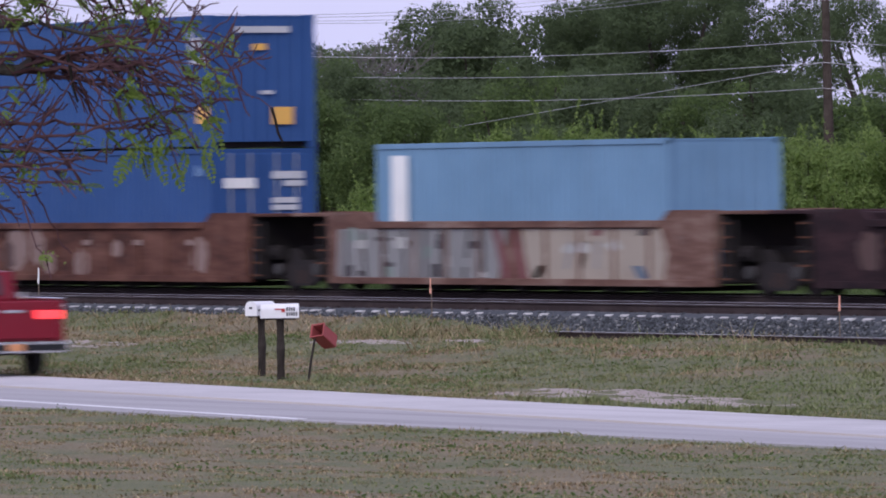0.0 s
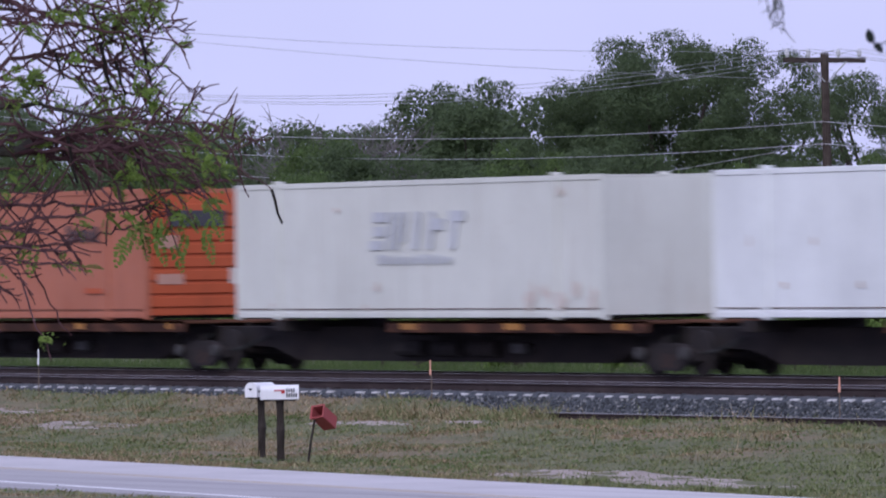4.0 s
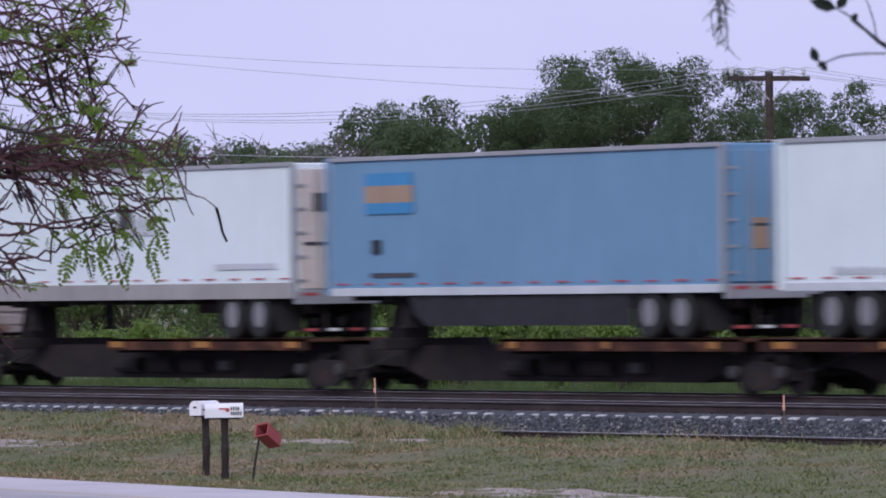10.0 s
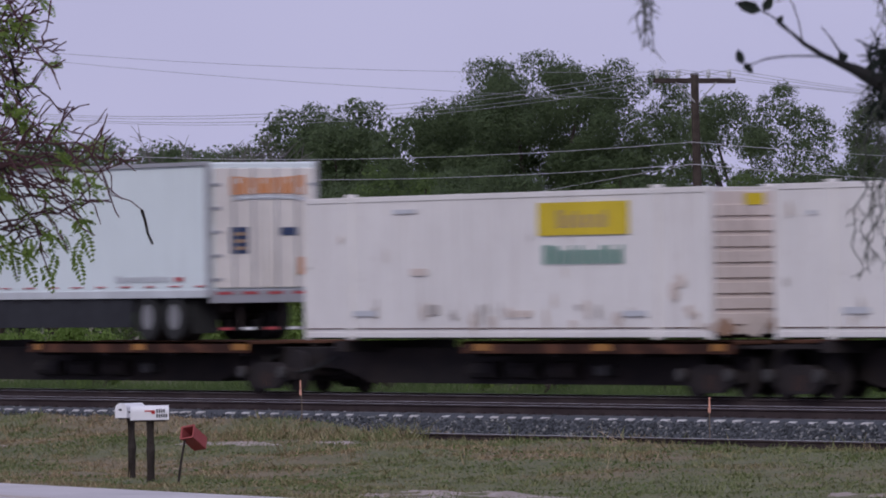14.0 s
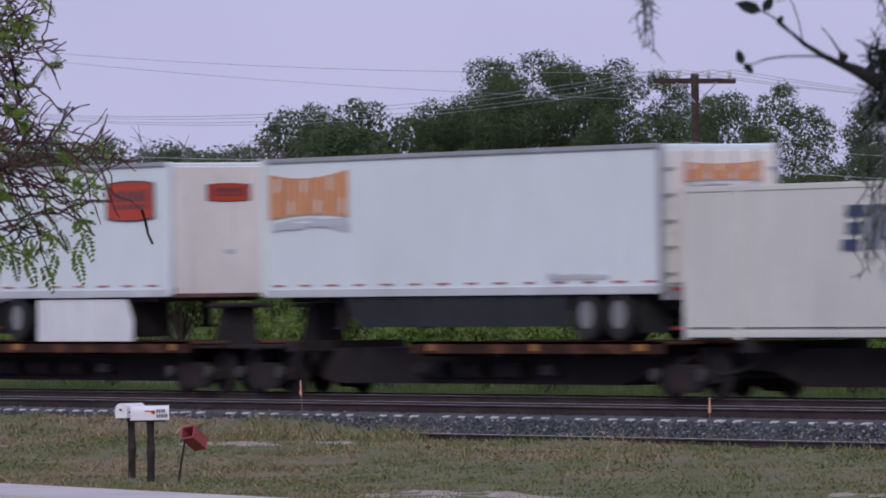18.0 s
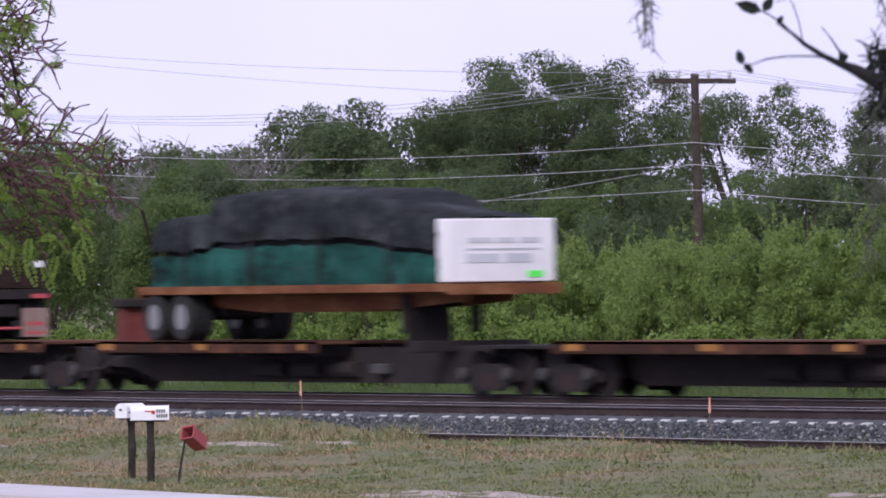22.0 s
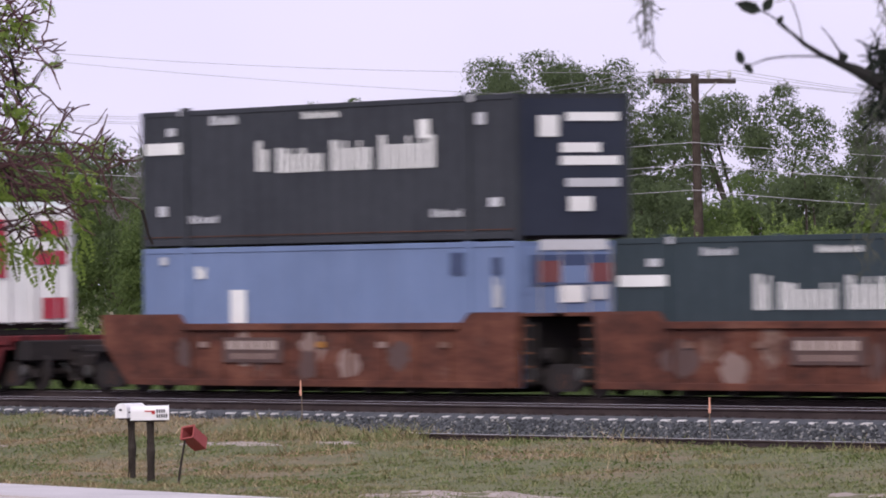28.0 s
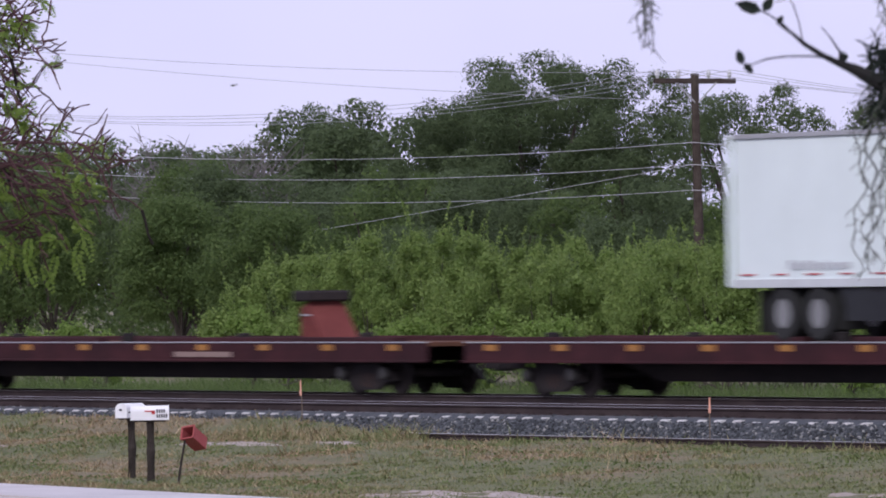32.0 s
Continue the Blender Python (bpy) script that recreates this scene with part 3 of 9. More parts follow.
def band_logo(owner, a0, a1, z0, z1, at, end=False):
    """A sign as plain shapes: an arched band of six orange blocks with small notches and a grey swoosh below."""
    def put(name, pts, mat, h, label=""):
        if end:
            return part(name, slab_x(bmesh.new(), pts, at - 0.001, at + h), mat, owner, label)
        return part(name, prism(bmesh.new(), pts, at - h, at + 0.001), mat, owner, label)
    w, t = a1 - a0, z1 - z0
    top = lambda f: z1 - 0.14 * t * (1 - (2 * f - 1) ** 2) + 0.06 * t * f
    low = lambda f: z0 + 0.09 * t * (1 - (2 * f - 1) ** 2) - 0.03 * t * (1 - f)
    edges = (0.0, 0.215, 0.36, 0.53, 0.70, 0.84, 1.0)
    for i in range(6):
        f0, f1 = edges[i] + 0.008, edges[i + 1] - 0.008
        put("sign_block", [(a0 + f0 * w, low(f0)), (a0 + f1 * w, low(f1)), (a0 + f1 * w, top(f1)), (a0 + f0 * w, top(f0))], "logo_orange", 0.006, "orange sign block")
        m, q = (f0 + f1) / 2, (f1 - f0) * 0.08
        g0, g1 = (0.62, 0.94) if i % 2 == 0 else (0.06, 0.40)
        c0, c1 = low(m) + g0 * (top(m) - low(m)), low(m) + g1 * (top(m) - low(m))
        put("sign_slit", [(a0 + (m - q) * w, c0), (a0 + (m + q) * w, c0), (a0 + (m + 1.6 * q) * w, c1), (a0 + (m - 0.4 * q) * w, c1)], "van_white", 0.009)
    arc = lambda f, d: (a0 + f * w, z0 + t * (d + 0.16 * (1 - (2 * f - 1) ** 2)))
    fs = (0.06, 0.3, 0.55, 0.8, 1.0)
    put("swoosh", [arc(f, -0.15) for f in fs] + [arc(f, -0.34) for f in reversed(fs)], "logo_grey", 0.006, "grey swoosh")
    fs = (0.14, 0.35, 0.6, 0.88)
    put("swoosh_line", [arc(f, -0.22) for f in fs] + [arc(f, -0.27) for f in reversed(fs)], "van_white", 0.008, "pale line in the swoosh")


def slant_logo(owner, x0, x1, z0, z1, mat, n=5, label="row of slanted blocks"):
    """A name on a side as plain slanted blocks, each with one or two slits."""
    h = 0.006 + 0.0006 * (len(owner.children) % 15)
    w, lean = (x1 - x0) / n, 0.22 * (z1 - z0)
    bm = bmesh.new()
    for i in range(n):
        a = x0 + i * w
        slabs = (((0.05, 0.75, 0.0, 0.24), (0.2, 0.8, 0.36, 0.62), (0.1, 0.85, 0.74, 1.0)), ((0.0, 0.2, 0.0, 1.0), (0.34, 0.54, 0.0, 1.0), (0.68, 0.86, 0.2, 1.0)), ((0.3, 0.58, 0.0, 1.0),), ((0.05, 0.3, 0.0, 1.0), (0.3, 0.78, 0.5, 0.8)), ((0.2, 0.5, 0.0, 0.72), (0.05, 0.8, 0.72, 1.0)))[i % 5]
        for f0, f1, c0, c1 in slabs:
            za, zb = z0 + c0 * (z1 - z0), z0 + c1 * (z1 - z0)
            prism(bm, [(a + f0 * w + lean * c0, za), (a + f1 * w + lean * c0, za), (a + f1 * w + lean * c1, zb), (a + f0 * w + lean * c1, zb)], NEAR - h, NEAR + 0.001)
    o = part("lettering", bm, mat, owner, label)
    o["kind"] = "stuff"
    return o


def corrugated(x0, x1, z0, z1, y, pitch=0.28, depth=0.036, out=-1, axis="x"):
    """A wall of trapezoid folds."""
    bm = bmesh.new()
    n = max(1, int(round((x1 - x0) / pitch)))
    p = (x1 - x0) / n
    line = []
    for i in range(n):
        a = x0 + i * p
        line += [(a, 0), (a + 0.36 * p, 0), (a + 0.5 * p, -depth), (a + 0.86 * p, -depth)]
    line.append((x1, 0))
    rows = []
    for z in (z0, z1):
        rows.append([bm.verts.new((a, y + out * d, z) if axis == "x" else (y + out * d, a, z)) for a, d in line])
    for i in range(len(line) - 1):
        bm.faces.new((rows[0][i], rows[0][i + 1], rows[1][i + 1], rows[1][i]))
    return bm


CASTING = {}


def castings(owner, L, W, H, mat, ends):
    for x in ends:
        for y in (-W / 2 + 0.08, W / 2 - 0.08):
            for z in (0.06, H - 0.06):
                if mat not in CASTING:
                    bm = bmesh.new()
                    box(bm, -0.09, 0.09, -0.083, 0.083, -0.062, 0.062, 0.012)
                    o = part("corner_casting", bm, mat, owner)
                    o.location = (x, y, z)
                    CASTING[mat] = o
                else:
                    share(CASTING[mat], x, y, z, owner)


def container(x_front, L, z, mat, label, H=2.896, end="doors", side="plain", group="containers on the train", end_mat=None, rail_mat=None, W=2.59, posts=True):
    """A freight container. Origin: middle of its floor; +x is the end that faces forward."""
    x = x_front - L / 2
    c = rolling("shipping_container", x, z, label, "container", group)
    em, rm = end_mat or mat, rail_mat or mat
    hw, hl = W / 2, L / 2
    core = bmesh.new()
    box(core, -hl + 0.06, hl - 0.06, -hw + 0.05, hw - 0.05, 0.14, H - 0.03)
    part("body", core, mat, c)
    for s in (-1, 1):
        if side == "corrugated":
            part("side_wall", corrugated(-hl + 0.1, hl - 0.1, 0.15, H - 0.11, s * (hw - 0.012), out=s), mat, c)
        else:
            part("side_wall", corrugated(-hl + 0.1, hl - 0.1, 0.15, H - 0.11, s * (hw - 0.014), 0.61, 0.006, out=s), mat, c)
        part("bottom_rail", box(bmesh.new(), -hl + 0.1, hl - 0.1, s * hw - 0.05 if s > 0 else s * hw, s * hw if s > 0 else s * hw + 0.05, 0.045, 0.16, 0.008), rm, c)
        part("top_rail", box(bmesh.new(), -hl + 0.1, hl - 0.1, s * hw - 0.05 if s > 0 else s * hw - 0.004, s * hw + 0.004 if s > 0 else s * hw + 0.05, H - 0.11, H, 0.008), rm, c)
        for e in (-1, 1):
            part("corner_post", box(bmesh.new(), e * hl - 0.13 if e > 0 else e * hl, e * hl if e > 0 else e * hl + 0.13, s * hw - 0.12 if s > 0 else s * hw - 0.003, s * hw + 0.003 if s > 0 else s * hw + 0.12, 0.0, H, 0.01), rm, c)
    if L > 13 and posts:
        for x0 in (-6.1, 6.1):
            for s in (-1, 1):
                part("inner_post", box(bmesh.new(), x0 - 0.12, x0 + 0.12, s * hw - 0.02, s * hw + 0.02, 0.0, H + 0.03, 0.008), rm, c)
        castings(c, L, W + 0.06, H + 0.06, rm, (-6.1, 6.1))
    else:
        castings(c, L, W + 0.02, H, rm, (-hl + 0.09, hl - 0.09))
    if L > 13:
        part("rail_seam", box(bmesh.new(), -hl + 0.15, hl - 0.15, -hw - 0.008, -hw + 0.01, 0.222, 0.238), "brown_steel", c, "dark seam above the lower rail")
    part("roof", box(bmesh.new(), -hl + 0.05, hl - 0.05, -hw + 0.04, hw - 0.04, H - 0.05, H - 0.012), mat, c)
    part("floor_beam", box(bmesh.new(), -hl + 0.2, hl - 0.2, -hw + 0.15, hw - 0.15, 0.02, 0.14), "black", c)
    xe = hl
    if end == "doors":
        for s in (-1, 1):
            d = part("door", box(bmesh.new(), xe - 0.06, xe - 0.015, min(s * 0.02, s * (hw - 0.13)), max(s * 0.02, s * (hw - 0.13)), 0.16, H - 0.12, 0.01), em, c)
            for k in (0.32, 0.8):
                bm = bmesh.new()
                rod(bm, (xe + 0.012, s * k, 0.1), (xe + 0.012, s * k, H - 0.1), 0.02, seg=6)
                part("lock_rod", bm, "galv", d)
            bm = bmesh.new()
            for q in range(5):
                box(bm, xe - 0.02, xe + 0.012, s * (hw - 0.16) - 0.03, s * (hw - 0.16) + 0.03, 0.35 + q * 0.5, 0.43 + q * 0.5)
            part("hinge", bm, em, d)
    elif end == "ribbed":
        part("end_wall", box(bmesh.new(), xe - 0.06, xe - 0.03, -hw + 0.1, hw - 0.1, 0.1, H - 0.1), em, c)
        for q in range(8):
            z0 = 0.28 + q * (H - 0.55) / 8
            part("rib", box(bmesh.new(), xe - 0.035, xe + 0.01, -hw + 0.13, hw - 0.13, z0, z0 + 0.22, 0.012), em, c)
    elif end == "corrugated":
        part("end_wall", corrugated(-hw + 0.12, hw - 0.12, 0.14, H - 0.1, xe - 0.015, out=1, axis="y"), em, c)
    else:
        part("end_wall", box(bmesh.new(), xe - 0.05, xe - 0.012, -hw + 0.1, hw - 0.1, 0.1, H - 0.1), em, c)
    return c


def wheel_meshes():
    bm = bmesh.new()
    lathe(bm, [(-0.13, 0.275), (-0.14, 0.46), (-0.11, 0.51), (0.11, 0.51), (0.14, 0.46), (0.13, 0.275)], (0, 0, 0), "y", 22, True)
    bm2 = bmesh.new()
    lathe(bm2, [(-0.125, 0.285), (-0.10, 0.27), (-0.05, 0.245), (-0.03, 0.15), (-0.11, 0.12), (-0.13, 0.08), (-0.13, 0.001)], (0, 0, 0), "y", 18)
    return bm, bm2


TYRES = []


def road_wheel(owner, x, y, z, rim="alloy"):
    if not TYRES:
        a, b = wheel_meshes()
        ty = part("wheel", a, "rubber", owner, smooth=False)
        ty.location = (x, y, z)
        ri = part("rim", b, rim, ty, "pale metal rim")
        TYRES.extend((ty, ri))
        return
    w = share(TYRES[0], x, y, z, owner)
    share(TYRES[1], 0, 0, 0, w)


def trailer(x_front, L, top, label, rear_front=True, mat="van_white", skirt="skirt", group="semi-trailers on the train", H=2.87, end_mat=None, lower="rail_pale", front_mat=None, wheels=True, rail_h=0.16, belly=None):
    """A van semi-trailer. rear_front: its doors face the way the train runs. Origin: middle of the floor's underside."""
    x = x_front - L / 2
    z = top - H
    t = rolling("semi_trailer", x, z, label, "trailer", group)
    hw, hl = 1.295, L / 2
    em = end_mat or ("warm_white" if mat == "van_white" else mat)
    part("body", box(bmesh.new(), -hl + 0.05, hl - 0.05, -hw + 0.03, hw - 0.03, 0.05, H - 0.02, 0.03), mat, t)
    for s in (-1, 1):
        part("side_panel", corrugated(-hl + 0.12, hl - 0.12, rail_h, H - 0.13, s * (hw - 0.008), 1.22, 0.006, out=s), mat, t)
        part("lower_rail", box(bmesh.new(), -hl + 0.05, hl - 0.05, s * hw - 0.03, s * hw + 0.012, 0.0, rail_h, 0.006), lower, t, "grey aluminium rail")
        part("upper_rail", box(bmesh.new(), -hl + 0.05, hl - 0.05, s * hw - 0.03, s * hw + 0.012, H - 0.085, H, 0.006), "galv", t, "grey aluminium rail")
        for e in (-1, 1):
            part("corner_post", box(bmesh.new(), e * hl - 0.09, e * hl + 0.005, s * hw - 0.09, s * hw + 0.008, 0.02, H - 0.01, 0.015) if e > 0 else box(bmesh.new(), -hl - 0.005, -hl + 0.09, s * hw - 0.09, s * hw + 0.008, 0.02, H - 0.01, 0.015), "galv" if e > 0 and rear_front else mat, t)
    bm = bmesh.new()
    k = 0
    xx = -hl + 0.35
    while xx < hl - 0.5:
        ln = 0.42 if k % 2 else 0.5
        box(bm, xx, xx + ln, -hw - 0.016, -hw - 0.002, rail_h + 0.07, rail_h + 0.10)
        xx += ln + 0.7
        k += 1
    part("reflector_tape", bm, "tape_red", t, "row of dull red reflector strips")["kind"] = "stuff"
    rear = 1 if rear_front else -1
    if rear_front:
        for s in (-1, 1):
            d = part("door", box(bmesh.new(), hl - 0.03, hl + 0.012, min(s * 0.015, s * (hw - 0.1)), max(s * 0.015, s * (hw - 0.1)), 0.2, H - 0.15, 0.01), em, t)
            for k in (0.28, 0.75):
                part("lock_rod", rod(bmesh.new(), (hl + 0.035, s * k, 0.12), (hl + 0.035, s * k, H - 0.12), 0.02, seg=6), "galv", d)
            bm = bmesh.new()
            for q in range(5):
                box(bm, hl + 0.0, hl + 0.03, s * (hw - 0.14) - 0.1, s * (hw - 0.14) + 0.1, 0.35 + q * 0.5, 0.41 + q * 0.5)
            part("hinge", bm, "galv", d)
        part("rear_sill", box(bmesh.new(), hl - 0.1, hl + 0.02, -hw, hw, -0.12, 0.16, 0.01), "galv", t, "grimy rear sill")
        bm = bmesh.new()
        for q in range(4):
            box(bm, hl + 0.02, hl + 0.03, -1.15 + q * 0.6, -0.8 + q * 0.6, 0.06, 0.12)
        part("tail_lamp", bm, "tape_red", t)
        bm = bmesh.new()
        box(bm, hl - 0.25, hl - 0.17, -1.1, 1.1, -0.70, -0.62)
        for y in (-0.5, 0.5):
            box(bm, hl - 0.23, hl - 0.19, y - 0.04, y + 0.04, -0.63, -0.08)
        guard = part("underride_guard", bm, "black", t)
        for q in range(4):
            mark_end(guard, -1.0 + q * 0.54, -0.72 + q * 0.54, -0.69, -0.63, "tape_red" if q % 2 == 0 else "white", hl - 0.168, "reflector")
    else:
        part("front_wall", box(bmesh.new(), hl - 0.02, hl + 0.02, -hw + 0.06, hw - 0.06, 0.05, H - 0.1, 0.02), front_mat or em, t)
        part("front_plate", box(bmesh.new(), hl - 0.05, hl + 0.012, -hw + 0.05, hw - 0.05, -0.02, 0.2, 0.01), "rust_pale", t, "rust-stained kick plate")
    # running gear
    short = L < 10
    ax = rear * (hl - (0.95 if short else 2.4))
    axles = (0.0,) if short else (-0.62, 0.62)
    zw = 1.29 + 0.51 - z
    bm = bmesh.new()
    reach = 0.8 if short else 1.5
    box(bm, ax - reach, ax + reach, -0.55, -0.42, -0.34, -0.02)
    box(bm, ax - reach, ax + reach, 0.42, 0.55, -0.34, -0.02)
    for q in axles:
        rod(bm, (ax + q, -0.95, zw), (ax + q, 0.95, zw), 0.075)
        box(bm, ax + q - 0.16, ax + q + 0.16, -0.6, 0.6, zw - 0.02, -0.2)
    part("bogie_frame", bm, "black", t)
    if not short:
        x0, x1 = sorted((ax - rear * 3.4, ax + rear * 2.0))
        for s in (-1, 1):
            part("slide_rail", box(bmesh.new(), x0, x1, s * 0.62 - 0.06, s * 0.62 + 0.06, -0.30, -0.01, 0.01), "black", t)
        part("air_tank", rod(bmesh.new(), (ax - rear * 1.9, -0.75, -0.42), (ax - rear * 1.9, 0.75, -0.42), 0.16, seg=10), "black", t)
        part("mud_flap", box(bmesh.new(), ax - rear * 1.25 - 0.01, ax - rear * 1.25 + 0.01, -1.25, -0.65, zw - 0.30, -0.05), "rubber", t)
    if wheels:
        for q in axles:
            for y in (-1.14, -0.83, 0.83, 1.14):
                road_wheel(t, ax + q, y, zw)
    part("mud_flap", box(bmesh.new(), ax + rear * reach * 0.97 - 0.01, ax + rear * reach * 0.97 + 0.01, -1.25, -0.65, zw - 0.35, -0.05), "rubber", t)
    for q in range(8):
        xb = -rear * (hl - 1.0) + rear * q * (L - 6) / 7
        part("cross_member", box(bmesh.new(), xb - 0.04, xb + 0.04, -hw + 0.04, hw - 0.04, -0.1, 0.0), "black", t)
    if belly:
        a, b, z0, cut = belly
        part("belly_panel", prism(bmesh.new(), [(a, -0.04), (b - cut, -0.04), (b, -0.5), (b - 0.05, z0), (a, z0)], -1.26, -1.22), "white", t, "white panel slung under the floor")
        part("belly_box", box(bmesh.new(), a + 0.1, b - 0.3, -1.2, -0.2, z0 + 0.1, -0.06, 0.02), "black", t)
    lx = -rear * (hl - 2.8)
    for y in (-0.95, 0.95):
        bm = bmesh.new()
        box(bm, lx - 0.09, lx + 0.09, y - 0.09, y + 0.09, -0.62, 0.0)
        box(bm, lx - 0.16, lx + 0.16, y - 0.14, y + 0.14, -0.66, -0.61)
        part("landing_gear", bm, "black", t)
    if skirt:
        a, b = sorted((-rear * (hl - 3.4), rear * (hl - 3.75)))
        d = 0.62
        part("side_skirt", prism(bmesh.new(), [(a, -0.02), (b, -0.02), (b, -d), (a + (0.7 if rear > 0 else 0.2), -d), (a + (0.2), -d * 0.6)], -hw + 0.05, -hw + 0.07), skirt, t, "long dark grey side skirt")
    return t


# bogies, shared by all wagons
BOGIE = {}


def bogie(owner, x):
    """A two-axle freight bogie under a wagon: bolster > side frames, wheels, axles."""
    if not BOGIE:
        bm = bmesh.new()
        box(bm, -0.2, 0.2, -1.05, 1.05, 0.45, 0.8, 0.03)
        b = part("bogie", bm, "black", owner, "grimy cast bogie")
        b.location.x = x
        frame_pts = [(-1.15, 0.50), (-1.1, 0.66), (-0.75, 0.72), (-0.45, 0.84), (0.45, 0.84), (0.75, 0.72), (1.1, 0.66), (1.15, 0.50), (0.8, 0.46), (0.42, 0.30), (-0.42, 0.30), (-0.8, 0.46)]
        bm = bmesh.new()
        prism(bm, frame_pts, -0.07, 0.07)
        fr = part("side_frame", bm, "black", b)
        fr.location.y = -1.0
        bm = bmesh.new()
        lathe(bm, [(-0.07, 0.44), (-0.05, 0.46), (0.055, 0.44), (0.06, 0.37), (0.0, 0.33), (0.02, 0.16), (0.06, 0.14), (0.06, 0.0)], (0, 0, 0), "y", 22)
        wh = part("wheel", bm, "black", b)
        wh.location = (-0.89, -0.755, 0.64)
        bm = bmesh.new()
        rod(bm, (0, -1.06, 0), (0, 1.06, 0), 0.085, seg=10)
        rod(bm, (0, -1.16, 0), (0, -1.06, 0), 0.13, seg=10)
        axl = part("axle", bm, "black", b)
        axl.location = (-0.89, 0, 0.64)
        bm = bmesh.new()
        for q in (-0.15, 0.0, 0.15):
            lathe(bm, [(-0.14, 0.055), (0.14, 0.055)], (q, 0, 0), "z", 8)
        sp = part("spring_nest", bm, "brown_steel", b)
        sp.location = (0, -1.02, 0.5)
        bm = bmesh.new()
        lathe(bm, [(-0.06, 0.10), (-0.05, 0.125), (0.05, 0.125)], (0, 0, 0), "y", 12)
        # caps are paler than the bogie: glints at the axle ends put into the colour
        cap = part("bearing_cap", bm, "dull_steel", b, "bearing cap paler than the bogie, for a glint")
        cap.location = (-0.89, -1.18, 0.64)
        share(cap, 0.89, -1.18, 0.64, b)
        BOGIE.update(b=b, fr=fr, wh=wh, ax=axl, sp=sp, cap=cap)
        share(fr, 0, 1.0, 0, b)
        for q, y in ((0.89, -0.755), (-0.89, 0.755), (0.89, 0.755)):
            share(wh, q, y, 0.64, b, 180 if y > 0 else 0)
        share(axl, 0.89, 0, 0.64, b)
        return b
    b = share(BOGIE["b"], x, 0, 0, owner)
    tagged(b, "grimy cast bogie")
    for y in (-1.0, 1.0):
        share(BOGIE["fr"], 0, y, 0, b)
    for q in (-0.89, 0.89):
        share(BOGIE["ax"], q, 0, 0.64, b)
        for y in (-0.755, 0.755):
            share(BOGIE["wh"], q, y, 0.64, b, 180 if y > 0 else 0)
    share(BOGIE["sp"], 0, -1.02, 0.5, b)
    for q in (-0.89, 0.89):
        share(BOGIE["cap"], q, -1.18, 0.64, b)
    return b


def coupler(owner, x, way):
    bm = bmesh.new()
    box(bm, min(x, x + way * 0.75), max(x, x + way * 0.75), -0.09, 0.09, 0.72, 0.92, 0.02)
    box(bm, min(x + way * 0.55, x + way * 0.85), max(x + way * 0.55, x + way * 0.85), -0.17, 0.15, 0.68, 0.97, 0.03)
    part("coupler", bm, "black", owner, "cast knuckle coupler")
    part("brake_hose", rod(bmesh.new(), (x + way * 0.2, -0.4, 0.8), (x + way * 0.75, -0.32, 0.45), 0.03, seg=6), "rubber", owner)


def blob(cx, cz, rx, rz, r, n=14, rough=0.35):
    return [(cx + rx * (1 + r.uniform(-rough, rough)) * math.cos(2 * math.pi * i / n), cz + rz * (1 + r.uniform(-rough, rough)) * math.sin(2 * math.pi * i / n)) for i in range(n)]


def stains(owner, x0, x1, z0, z1, n, seed, mat="stain", big=0.16):
    """Rust runs and smudges on a pale side."""
    r = random.Random(seed)
    for i in range(n):
        cx, cz = r.uniform(x0, x1), r.uniform(z0, z1)
        w, h = r.uniform(0.3, 1.0) * big, r.uniform(0.4, 1.5) * big
        part("stain", prism(bmesh.new(), blob(cx, cz, w, h, r, 10, 0.5), NEAR - 0.0045 - 0.0002 * i, NEAR + 0.002), mat, owner)


